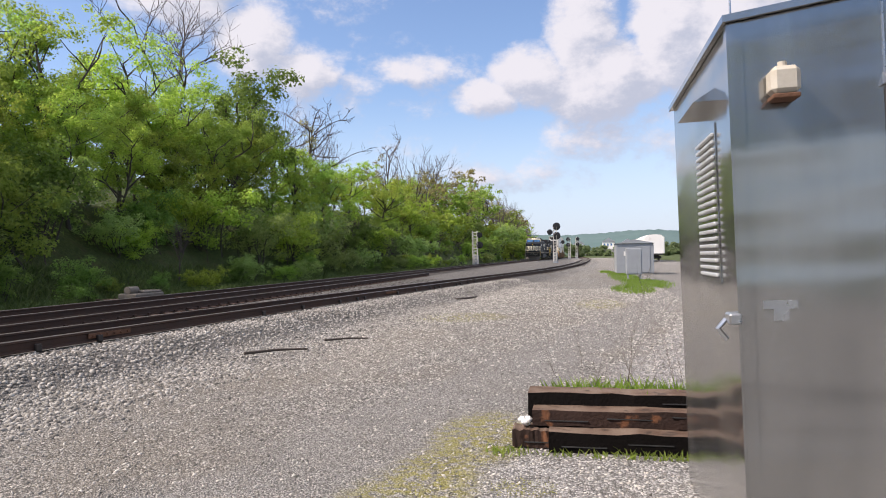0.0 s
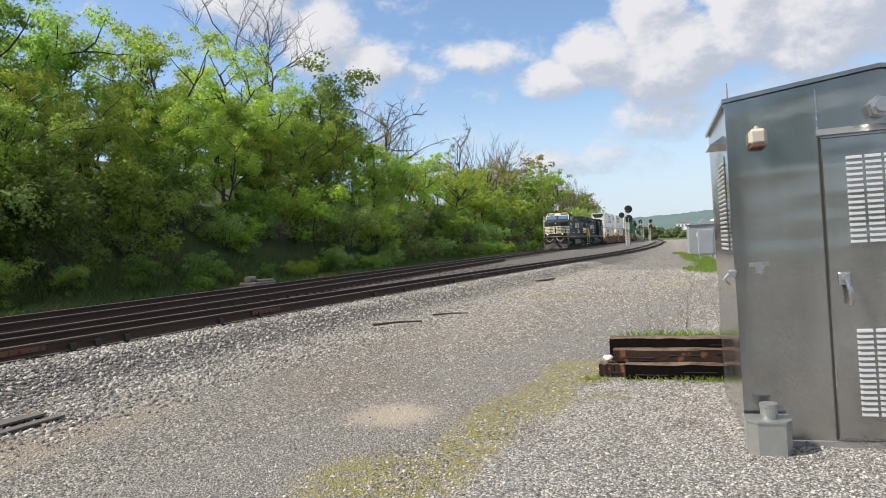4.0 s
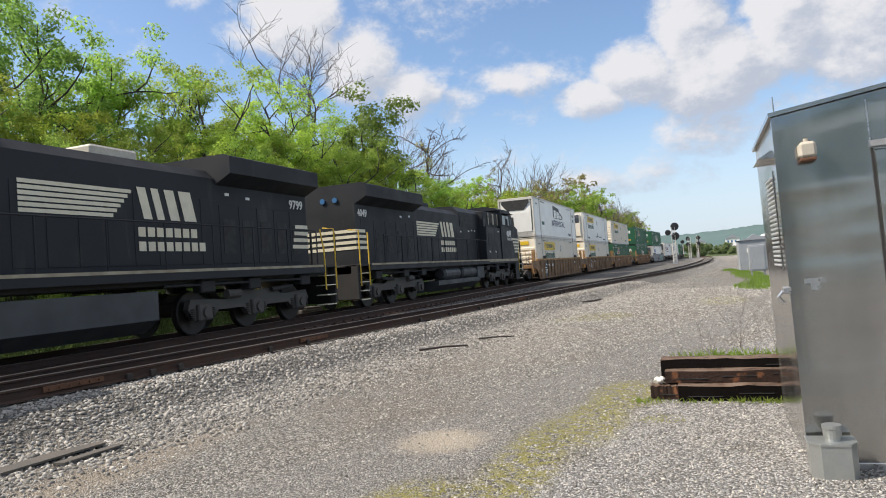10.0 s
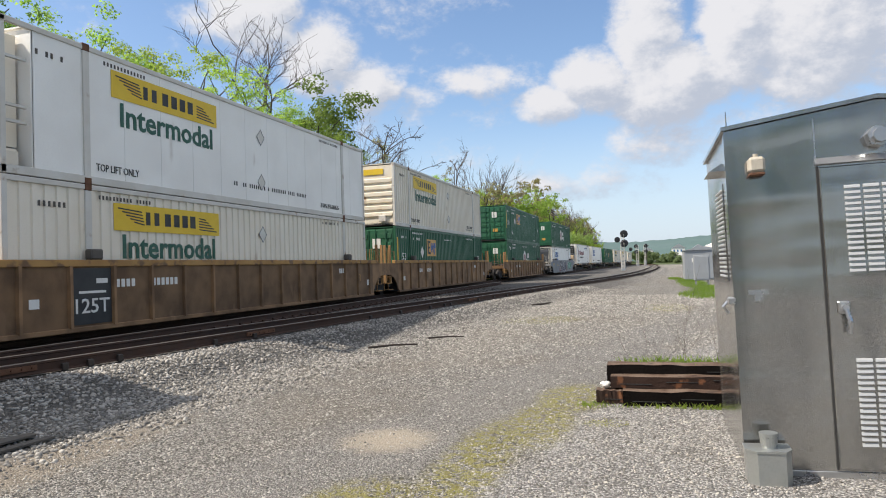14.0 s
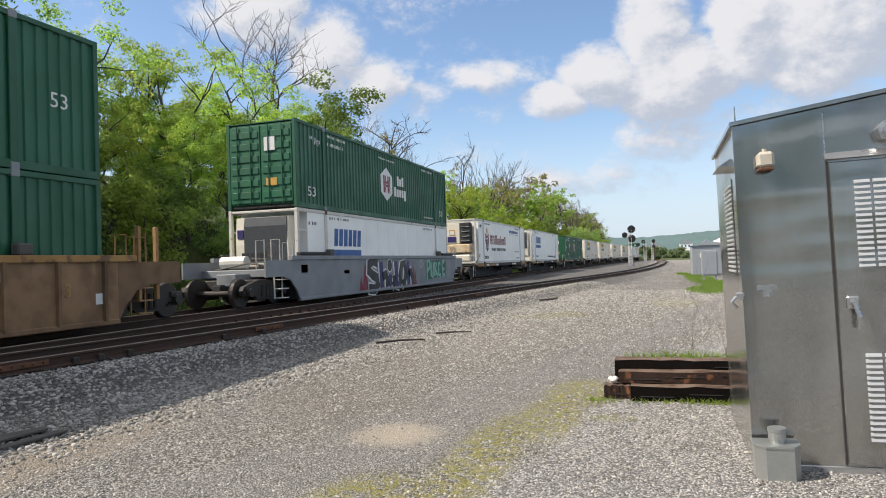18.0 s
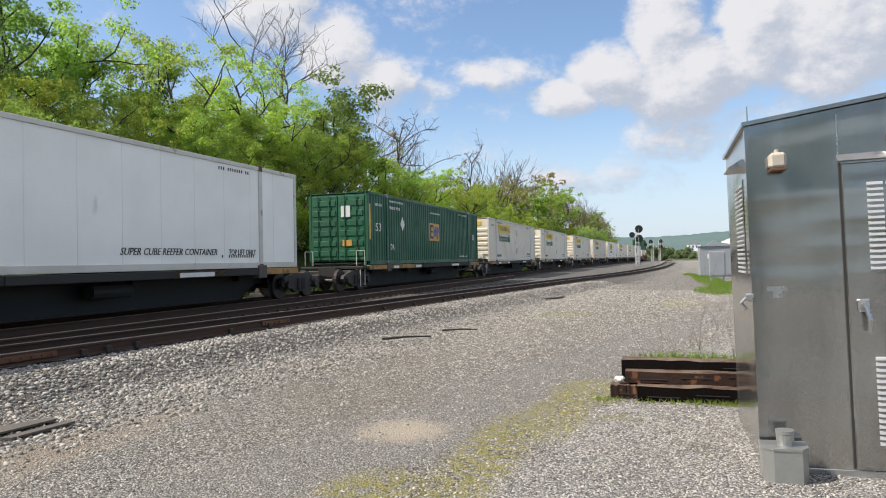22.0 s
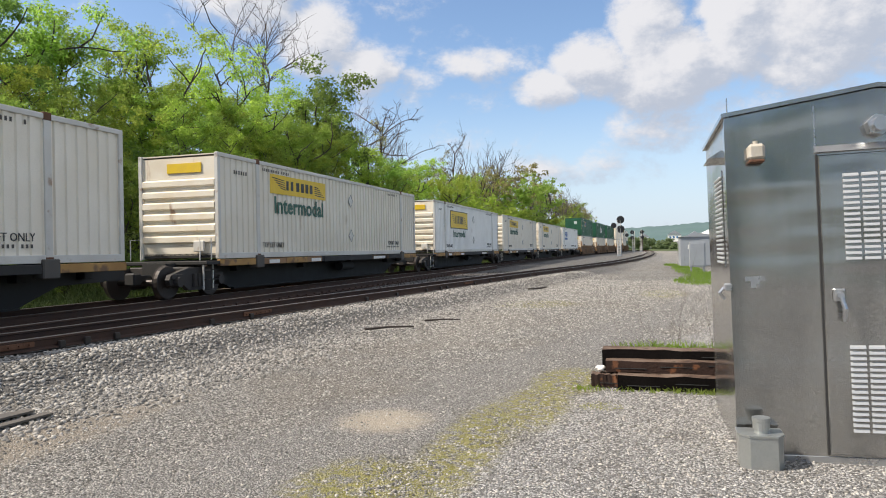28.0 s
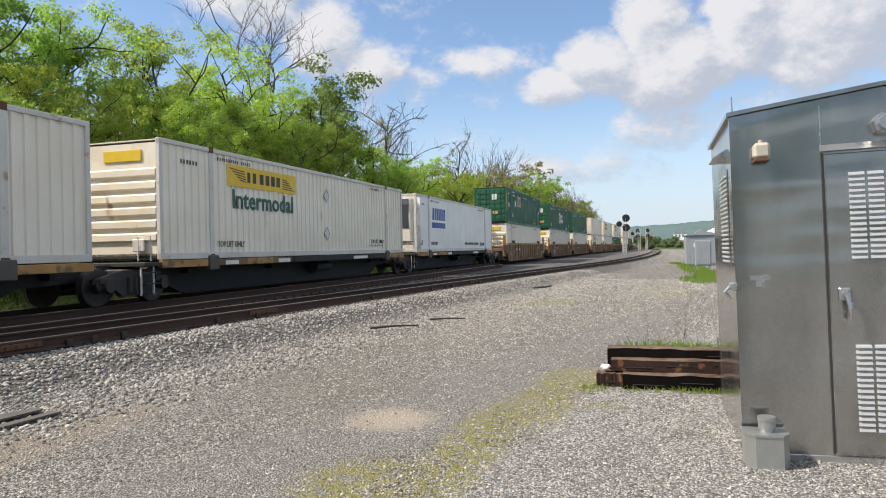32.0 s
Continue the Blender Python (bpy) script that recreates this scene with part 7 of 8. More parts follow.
def plant(kind, variant, x, y, high, turn=0.0):
    """A tree of the given height in metres."""
    tier = 2 if y > 100 or y < 0 else (1 if y > 48 else 0)
    key = (kind, variant, tier)
    if key not in TREE_BANK:
        trunk, crown = tree_parts(kind, 11 + 7 * variant + len(kind) * 31, tier)
        TREE_BANK[key] = trunk, crown, max(max(v.co.z for v in me.vertices) for me in (trunk, crown) if me)
    trunk, crown, top = TREE_BANK[key]
    t = thing("bush" if kind == "bush" else "tree", TREE_LABEL[kind], "bush" if kind == "bush" else "tree", "growth on the bank")
    s = high / top
    t.matrix_world = pose(x, y, float(ground_z(x, y)) - 0.05, 0, 0, turn) @ Matrix.Diagonal((s, s, s, 1))
    part("trunk", trunk, BARK, t)
    if crown:
        part("crown", crown, LEAF_MID, t)
    return t


# kind, x, y, height of the top over the rails' plain
STAND = [
    ("dark", -26.0, 21.5, 13.6), ("bright", -23.0, 19.6, 9.2), ("mid", -27.0, 27.3, 14.6), ("sparse", -28.0, 31.3, 14.6), ("bright", -25.0, 30.7, 14.6), ("bright", -22.5, 24.2, 8.6),
    ("bright", -25.0, 38.8, 15.4), ("bare_wide", -29.0, 46.9, 24.0), ("mid", -24.0, 33.8, 11.0), ("mid", -23.5, 40.7, 11.4), ("dark", -26.0, 50.6, 17.2), ("bare", -28.0, 60.4, 17.8),
    ("bright", -24.0, 48.0, 12.2), ("bright", -23.5, 54.9, 11.4), ("vined", -26.0, 63.9, 18.2), ("bare", -27.0, 71.0, 15.6), ("bright", -24.0, 70.4, 12.0), ("vined", -26.0, 87.1, 19.6),
    ("mid", -24.0, 62.0, 11.4), ("bare", -27.0, 105.0, 19.6), ("bare", -28.0, 124.0, 22.4), ("olive", -24.0, 97.0, 14.2), ("mid", -23.5, 83.2, 11.6), ("bright", -23.0, 77.0, 10.6), ("bare", -26.0, 116.0, 19.5),
    ("bright", -23.0, 91.0, 10.5), ("olive", -25.0, 108.0, 14.5), ("bright", -22.6, 28.8, 9.8), ("bright", -22.8, 35.9, 9.2), ("dark", -24.0, 44.6, 10.6), ("bright", -22.6, 15.4, 9.6), ("mid", -24.5, 11.0, 12.0),
    ("dark", -25.5, 16.5, 13.2), ("bright", -23.5, 5.0, 11.0), ("mid", -24.0, -1.0, 12.0), ("bright", -26.5, 7.5, 14.0),
]


# how high the leaves reach over the yard: yaw right of +y, degrees over the horizon
SKYLINE = (-60, -54, -48, -46, -42, -37, -33, -30, -27.4, -25, -22.7, -18, -14, -10, -8, -5.7, -4), (21, 21, 20, 19, 18, 17.7, 16.4, 15.5, 14.8, 12, 9.3, 7.9, 7.2, 6.2, 5.6, 4.6, 3)


def make_growth():
    rng = random.Random(21)

    def edge(y):
        return float(np.interp(y, LINE[:, 2], LINE[:, 1])) + 12.4
    for k, (kind, x, y, top) in enumerate(STAND):
        plant(kind, k % (2 if kind in ("vined", "dark", "sparse") else 3), x, y, top - float(ground_z(x, y)), 47 * k)
    # the wood between them, a closed wall of leaves under the skyline
    for x0, low, high, step in ((-22.4, 0.34, 0.58, 3.6), (-24.8, 0.55, 0.76, 5.2), (-28.0, 0.80, 0.98, 5.0)):
        y = 5.0
        while y < 122:
            x = x0 + rng.uniform(-0.9, 0.9)
            base = float(ground_z(x, y))
            top = (1.6 + math.hypot(x, y) * math.tan(radians(float(np.interp(math.degrees(math.atan2(x, y)), SKYLINE[0], SKYLINE[1])))) - base) * rng.uniform(low, high)
            # brighter leaf kinds farther along stand in for sunlight on those trees
            plant(rng.choice(["mid", "bright", "dark"] if x0 < -27 and y < 85 else ["bright", "mid", "bright", "mid", "mid"] if y < 40 else ["bright", "bright", "mid"] if y < 85 else ["bright", "olive", "bright", "olive"]), rng.randrange(3), x, y, max(3.0, top), rng.uniform(0, 360))
            y += rng.uniform(0.8, 1.2) * step * (1 if y < 60 else 1.35)
    # thin budding trees farther along the line
    y = 118.0
    while y < 300:
        kind = rng.choice(["olive", "bare", "olive", "bare", "mid"])
        plant(kind, rng.randrange(3), edge(y) - 24.5 + rng.uniform(-1, 1), y, rng.uniform(9.0, 12.5) * (1.2 if kind == "bare" else 1), rng.uniform(0, 360))
        plant("bare" if rng.random() < 0.7 else "olive", rng.randrange(3), edge(y) - 29.0 + rng.uniform(-1, 1), y + 2.5, rng.uniform(12.5, 16.0), rng.uniform(0, 360))
        y += rng.uniform(5.5, 8.0)
    # bushes on the slope
    y = 5.0
    while y < 230:
        plant("bush", rng.randrange(4), edge(y) - 17.8 + rng.uniform(-0.7, 1.1), y, rng.uniform(0.7, 1.9), rng.uniform(0, 360))
        plant("bush", rng.randrange(4), edge(y) - 20.4 + rng.uniform(-1.3, 1.3), y + rng.uniform(0, 2), rng.uniform(1.7, 4.6), rng.uniform(0, 360))
        if y > 85:
            plant("bush", rng.randrange(3), edge(y) - 23.4, y + 2.0, rng.uniform(4.0, 6.0), rng.uniform(0, 360))
        y += rng.uniform(1.9, 2.9) * (1 if y < 80 else 2.2)
    # leafless saplings among them
    y = 7.0
    while y < 110:
        plant("bare", rng.randrange(3), -19.2 + rng.uniform(-1.2, 1.2), y, rng.uniform(2.4, 4.2), rng.uniform(0, 360))
        y += rng.uniform(4.5, 8.0)
    # a belt of trees behind the camera closes the place
    for k in range(13):
        plant(("olive", "dark", "olive")[k % 3], k % 2, 1.0 + 4.2 * k, -21 + rng.uniform(-2, 2), rng.uniform(9, 12.5), 50 * k)


make_growth()


# ---- signals, boxes and things by the line ----
def mast_signal(x, y, height, heads, label, lattice=0.0, turn=0.0):
    """A pale mast with a ladder and round black signal heads."""
    c = thing("railway_signal", label, "signal", "signals by the line")
    part("base", Build().box(-0.3, 0.3, -0.3, 0.3, -0.3, 0.3, 0.03), GREY_BOX, c, "concrete base")
    if lattice:
        w = lattice
        m = Build()
        for sx in (-w, w):
            for sy in (-w, w):
                m.tube([(sx, sy, 0.2), (sx, sy, height)], 0.045, 5)
        mast = part("mast", m, FRAME_WHITE, c, "white lattice mast")
        for k in range(int(height / 0.45)):
            z = 0.6 + k * 0.45
            part("brace", Build().tube([(-w, -w, z), (w, -w, z)], 0.035, 4).tube([(-w, w, z), (w, w, z + 0.2)], 0.03, 4).tube([(w, -w, z), (w, w, z)], 0.03, 4), FRAME_WHITE, mast)
    else:
        mast = part("mast", Build().tube([(0, 0, 0.2), (0, 0, height)], [0.10, 0.08], 10), FRAME_WHITE, c, "white mast")
    lad = Build()
    for sx in (-0.2, 0.2):
        lad.tube([(sx, 0.45, 0.1), (sx, 0.3, height * 0.95)], 0.03, 4)
    ladder = part("ladder", lad, FRAME_WHITE, c)
    for k in range(int(height * 0.9 / 0.35)):
        part("rung", Build().tube([(-0.2, 0.42, 0.4 + k * 0.35), (0.2, 0.42, 0.4 + k * 0.35)], 0.02, 4), FRAME_WHITE, ladder)
    for hx, hz, r in heads:
        h = part("signal_head", Build().disc((hx, -0.18, hz), "y", r, 0.05, 20).box(hx - r * 0.45, hx + r * 0.45, -0.14, 0.2, hz - r * 0.6, hz + r * 0.6, 0.04), LOGO_BLACK, c, "black round signal head")
        for k in range(3):
            a = 2 * math.pi * k / 3 + math.pi / 2
            part("hood", Build().disc((hx + r * 0.45 * math.cos(a), -0.3, hz + r * 0.45 * math.sin(a)), "y", r * 0.28, 0.22, 10), LOGO_BLACK, h)
    part("control_box", Build().box(-0.35, 0.35, 0.5, 0.95, 0.1, 1.5, 0.03), GREY_BOX, c)
    c.matrix_world = pose(x, y, float(ground_z(x, y)), 0, 0, turn)
    return c


mast_signal(-4.05, 101.0, 5.2, [(0.25, 5.25, 0.55), (0.25, 3.9, 0.55), (-0.7, 4.45, 0.4)], "white signal mast with black round heads between the tracks", 0.22)
mast_signal(-15.0, 97.0, 4.9, [(0.65, 4.3, 0.4), (0.65, 2.9, 0.5)], "white lattice signal mast at the foot of the bank", 0.33)
mast_signal(-3.6, 178.0, 5.2, [(-0.3, 5.0, 0.5), (-0.3, 3.6, 0.5), (-1.6, 4.3, 0.45)], "far white signal mast with black heads", 0.3)
mast_signal(-1.9, 186.0, 5.4, [(0.3, 5.2, 0.5), (0.3, 3.8, 0.5)], "far white signal mast with black heads", 0.2)


def far_pole(x, y, h):
    c = thing("utility_pole", "dark wooden utility pole", "pole")
    part("pole", Build().tube([(0, 0, -0.2), (0, 0, h)], [0.16, 0.11], 8), TIE_WOOD, c)
    part("crossarm", Build().box(-0.9, 0.9, -0.06, 0.06, h - 0.8, h - 0.66), TIE_WOOD, c)
    c.matrix_world = pose(x, y, float(ground_z(x, y)))


far_pole(-2.0, 250.0, 7.5)


def relay_house(x, y, w, d, h, label, legs=False):
    c = thing("relay_cabinet" if legs else "relay_house", label, "cabinet")
    z0 = 0.3 if legs else 0.1
    part("body", Build().box(0, w, 0, d, z0, h, 0.02), GREY_BOX, c)
    if legs:
        for px in (0.05, w - 0.12):
            for py in (0.05, d - 0.12):
                part("leg", Build().box(px, px + 0.07, py, py + 0.07, -0.05, z0, 0.008), GREY_BOX, c)
        part("door", Build().box(0.05, w - 0.05, -0.02, 0, z0 + 0.08, h - 0.08, 0.01), GREY_BOX, c)
    else:
        part("roof", Build().prism([(h, -0.08), (h, w + 0.08), (h + 0.28, w / 2)], "y", -0.1, d + 0.1), GREY_BOX, c)
        part("foundation", Build().box(0.05, w - 0.05, 0.05, d - 0.05, -0.1, 0.11), PALE, c)
        dr = part("door", Build().box(w * 0.55, w * 0.9, -0.03, 0, 0.15, h - 0.2, 0.01), GREY_BOX, c)
        part("door_handle", Build().box(w * 0.6, w * 0.63, -0.07, -0.03, 1.1, 1.3), STEEL_TRIM, dr)
        part("sign", Build().box(w * 0.2, w * 0.32, -0.02, 0, 1.3, 1.6), WHITE, c)
        part("sign", Build().box(w * 0.25, w * 0.45, -0.02, 0, 0.4, 0.8), WHITE, c)
    c.matrix_world = pose(x, y, float(ground_z(x, y)))


relay_house(2.15, 51.0, 2.5, 3.2, 2.15, "grey relay house with a low gable roof beside the yard")
relay_house(2.25, 41.5, 0.85, 0.6, 1.75, "grey relay cabinet on short legs in the grass", True)


def switch_machine():
    c = thing("switch_machine", "low weathered switch machine beside the main track", "switch machine")
    part("bed_tie", Build().box(-1.5, 0.8, -0.55, -0.3, -0.2, 0.02, 0.015), TIE_TOP, c)
    part("bed_tie", Build().box(-1.5, 0.8, 0.3, 0.55, -0.2, 0.02, 0.015), TIE_TOP, c)
    body = part("body", Build().box(-0.55, 0.15, -0.75, 0.75, 0.02, 0.20, 0.04), SWITCH_CASE, c, "dusty cast housing")
    part("cover", Build().box(-0.5, 0.1, -0.3, 0.7, 0.19, 0.27, 0.03), SWITCH_CASE, body)
    part("motor_case", Build().disc((-0.2, -0.5, 0.3), "y", 0.13, 0.45, 12), SWITCH_CASE, body)
    for y in (-0.25, 0.25):
        part("throw_rod", Build().box(0.15, 2.4, y - 0.03, y + 0.03, 0.02, 0.07), RUST, c)
    c.matrix_world = pose(-14.35, 22.6, 0.33)


switch_machine()


def tie_stack():
    """Old ties left in a low pile."""
    rng = random.Random(2)
    def tie(x0, x1, y0, z0, w, h, turn, label, mat=STACK_WOOD):
        t = thing("old_tie", label, "railway tie", "pile of old ties")
        b = Build()
        n = 14
        for i in range(n + 1):
            x = x0 + (x1 - x0) * i / n
            j = [rng.uniform(-0.008, 0.008) for _ in range(8)]
            b.v += [(x, j[0], j[1]), (x, w + j[2], j[3]), (x, w + j[4], h + j[5]), (x, j[6], h + j[7])]
        for i in range(n):
            b.f += [(4 * i + k, 4 * i + 4 + k, 4 * i + 4 + (k + 1) % 4, 4 * i + (k + 1) % 4) for k in range(4)]
        b.f += [(0, 1, 2, 3), (4 * n + 3, 4 * n + 2, 4 * n + 1, 4 * n)]
        timber = part("timber", b, mat, t)
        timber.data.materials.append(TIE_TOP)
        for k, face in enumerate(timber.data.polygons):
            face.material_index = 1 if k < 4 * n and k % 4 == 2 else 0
        for k in range(3):
            part("split", Build().box(x0 + 0.1 + k * 0.5, x0 + 0.45 + k * 0.5, -0.006, 0.004, h * (0.3 + 0.2 * k), h * (0.3 + 0.2 * k) + 0.008), SLOT, t)
        t.matrix_world = pose(0, y0, z0, 0, 0, turn)
    tie(-0.66, -0.34, 7.95, 0.01, 0.23, 0.14, 0, "short pale-ended old tie lying under the pile")
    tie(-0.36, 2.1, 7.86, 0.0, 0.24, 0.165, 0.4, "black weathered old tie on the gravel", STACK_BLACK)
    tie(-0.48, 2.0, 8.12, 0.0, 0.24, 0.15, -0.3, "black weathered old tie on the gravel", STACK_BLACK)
    tie(-0.50, 1.95, 8.04, 0.17, 0.24, 0.13, 0.3, "split reddish-brown old tie on the pile")
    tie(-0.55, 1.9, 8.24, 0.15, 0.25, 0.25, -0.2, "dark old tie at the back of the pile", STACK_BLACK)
    b = Build()
    r2 = random.Random(5)
    for k in range(5):
        x, y, z = -0.62 + r2.uniform(0, 0.05), 7.99 + r2.uniform(0, 0.06), 0.15 + r2.uniform(0, 0.04)
        b.box(x, x + 0.07, y, y + 0.07, z, z + 0.05, 0.02)
    rag = thing("rag", "crumpled white rag on the tie pile", "rag")
    part("cloth", b, WHITE, rag)


tie_stack()


def flat_scrap(name, label, cat, pts, z, mat, h=0.02):
    t = thing(name, label, cat)
    part("sheet", Build().prism(pts, "z", z, z + h), mat, t)


flat_scrap("rubber_mat", "black rubber mat scrap on the gravel", "rubber mat", [(-6.3, 4.3), (-6.08, 4.32), (-6.0, 5.4), (-6.12, 5.45), (-6.28, 5.0)], 0.04, GRIME)
flat_scrap("rubber_mat", "black rubber mat scrap on the gravel", "rubber mat", [(-5.9, 4.7), (-5.78, 4.72), (-5.75, 5.4), (-5.86, 5.4)], 0.03, GRIME)


def dropped_stick(pts, r, label):
    t = thing("stick", label, "stick", "sticks on the gravel")
    part("wood", Build().tube(pts, [r * (1 - 0.5 * i / len(pts)) for i in range(len(pts))], 6), TIE_WOOD, t)


dropped_stick([(-5.35, 12.3, 0.09), (-5.0, 12.75, 0.09), (-4.6, 13.05, 0.07)], 0.025, "dark broken stick on the gravel")
dropped_stick([(-4.75, 14.2, 0.07), (-4.4, 14.5, 0.07), (-4.05, 14.6, 0.06)], 0.022, "dark broken stick on the gravel")
dropped_stick([(-4.4, 25.5, 0.08), (-4.0, 26.3, 0.08), (-3.9, 26.9, 0.08)], 0.04, "dark broken stick on the gravel")


# ---- the far distance ----
def hopper_car(x, y):
    c = thing("hopper_car", "white covered hopper car standing on a yard track", "rail car")
    L = 8.0
    part("body", Build().prism([(1.2, -1.5), (1.2, 1.5), (3.9, 1.55), (4.3, 1.0), (4.4, 0), (4.3, -1.0), (3.9, -1.55)], "y", -L, L), BOX_WHITE, c)
    for k in range(9):
        for sx in (-1, 1):
            part("rib", Build().box(sx * 1.56 - 0.05, sx * 1.56 + 0.05, -L + 0.2 + k * 1.9, -L + 0.3 + k * 1.9, 1.2, 3.9), BOX_WHITE, c)
    part("sill", Build().box(-1.3, 1.3, -L, L, 0.9, 1.2), UNDER, c)
    for yy in (-5.5, -1.8, 1.8, 5.5):
        part("chute", Build().prism([(1.0, -1.0), (1.0, 1.0), (0.4, 0.4), (0.4, -0.4)][::-1], "y", yy - 0.9, yy + 0.9), UNDER, c)
    for yy in (-6.3, 6.3):
        f = part("bogie", Build().box(-1.1, 1.1, yy - 1.2, yy + 1.2, 0.35, 0.75, 0.05), UNDER, c)
        for k in (-0.85, 0.85):
            part("wheelset", Build().disc((-0.75, yy + k, 0.42), "x", 0.42, 0.12, 18).disc((0.75, yy + k, 0.42), "x", 0.42, 0.12, 18).tube([(-0.8, yy + k, 0.42), (0.8, yy + k, 0.42)], 0.08, 8), WHEEL, f)
    c.matrix_world = pose(x, y, 0.2)


hopper_car(11.5, 128.0)
hopper_car(12.0, 146.0)


def far_hill():
    nx, rows = 260, 26
    v, f = [], []
    rng = np.random.default_rng(3)
    xs = np.linspace(-1500, 1700, nx)
    a = xs / 1800.0
    prof = 30 + 34 * np.exp(-((a - 0.09) / 0.11) ** 2) + 26 * np.exp(-((a + 0.10) / 0.10) ** 2) + 30 * np.exp(-((a - 0.45) / 0.2) ** 2) + 18 * np.exp(-((a + 0.5) / 0.25) ** 2)
    for j in range(rows):
        t = j / (rows - 1)
        y = 1250 + 750 * t
        z = prof * math.sin(t * math.pi / 2) ** 0.9 - 4 + rng.normal(0, 1.6, nx) * (0.4 + t)
        v += list(zip((xs * (0.8 + 0.25 * t)).tolist(), [y] * nx, z.tolist()))
    for j in range(rows - 1):
        f += [(j * nx + i, j * nx + i + 1, (j + 1) * nx + i + 1, (j + 1) * nx + i) for i in range(nx - 1)]
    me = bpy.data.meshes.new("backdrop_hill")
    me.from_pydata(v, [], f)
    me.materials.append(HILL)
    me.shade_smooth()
    tagged(new("backdrop_hill", me), "long wooded hill, distance haze put into its colour", "hill", kind="structure")


far_hill()


def far_woods():
    """Hedges and woods beyond the yard, as loose leaf clumps."""
    rng, nrng = random.Random(9), np.random.default_rng(9)
    pts, rad = [], []
    for k in range(300):
        a, d = rng.uniform(-0.30, 0.55), rng.uniform(290, 620)
        x, y = math.tan(a) * d, d
        if abs(x - float(np.interp(y, LINE[:, 2], LINE[:, 1]))) < 8 or (x < -40 and False):
            continue
        h = rng.uniform(1.5, 4.0) * (1 + (d - 290) / 500)
        for j in range(3):
            pts.append((x + rng.gauss(0, 3), y + rng.gauss(0, 3), h * (0.35 + 0.45 * j)))
            rad.append(h * 0.62)
    v, f = leaf_cloud(nrng, pts, rad, 14, 0.85)
    me = bpy.data.meshes.new("far_woods")
    me.from_pydata(v.tolist(), [], f.tolist())
    me.materials.append(LEAF_FAR)
    tagged(new("far_woods", me), "pale green hedges and woods beyond the yard", "woods", kind="stuff")
    for x, y, w in ((18, 520, 9), (34, 560, 8), (-4, 600, 9), (52, 540, 10)):
        c = thing("house", "small white house far beyond the yard", "house", "far houses")
        part("wall", Build().box(-w / 2, w / 2, -4, 4, 0, 5), BOX_WHITE, c)
        part("roof", Build().prism([(5, -w / 2 - 0.4), (5, w / 2 + 0.4), (8, 0)], "y", -4.4, 4.4), GREY_BOX, c)
        for k in range(3):
            part("window", Build().box(-w / 2 + 1 + k * 2.4, -w / 2 + 2.1 + k * 2.4, -4.06, -4, 2.2, 3.8), SKY_GLASS, c)
        c.matrix_world = pose(x, y, 5.0)
        part("yard_bank", Build().box(-w, w, -6, 8, -5.2, 0.02, 0.5), GROUND, c)


LEAF_FAR = leaf_material("far_spring_leaf", (0.20, 0.25, 0.11), (0.13, 0.18, 0.08))
far_woods()
for k, (x, y, s) in enumerate(((16.0, 196.0, 0.75), (20.0, 204.0, 0.85), (13.5, 210.0, 0.7), (26, 200, 0.9))):
    plant("bare", k % 3, x, y, s, 50 * k)


# ---- small growth ----
def tufts(name, label, spots, blade, n, material, seed, lean=0.5, cat="grass"):
    """Upright blades in patches, one object."""
    rng = np.random.default_rng(seed)
    V, Fc, k = [], [], 0
    for x0, y0, rx, ry, count in spots:
        m = int(count * n)
        a, r = rng.uniform(0, 2 * math.pi, m), np.sqrt(rng.uniform(0, 1, m)) * (0.75 + 0.35 * rng.random(m))
        x, y = x0 + rx * r * np.cos(a), y0 + ry * r * np.sin(a)
        z = ground_z(x, y) - 0.01
        h, t = blade * rng.uniform(0.45, 1.2, m), rng.uniform(0, 2 * math.pi, m)
        w = 0.055 * blade + 0.002
        dx, dy = np.cos(t), np.sin(t)
        lx, ly = rng.normal(0, lean, m) * h, rng.normal(0, lean, m) * h
        p = np.stack([np.stack([x - dx * w, y - dy * w, z], -1), np.stack([x + dx * w, y + dy * w, z], -1), np.stack([x + lx * 0.4 + dx * w * 0.7, y + ly * 0.4 + dy * w * 0.7, z + h * 0.6], -1), np.stack([x + lx, y + ly, z + h], -1), np.stack([x + lx * 0.4 - dx * w * 0.7, y + ly * 0.4 - dy * w * 0.7, z + h * 0.6], -1)], 1).reshape(-1, 3)
        V.append(p)
        i = k + 5 * np.arange(m)
        Fc += np.stack([i, i + 1, i + 2, i + 3, i + 4], -1).tolist()
        k += 5 * m
    me = bpy.data.meshes.new(name)
    me.from_pydata(np.concatenate(V).tolist(), [], Fc)
    me.materials.append(material)
    tagged(new(name, me), label, cat, kind="stuff")


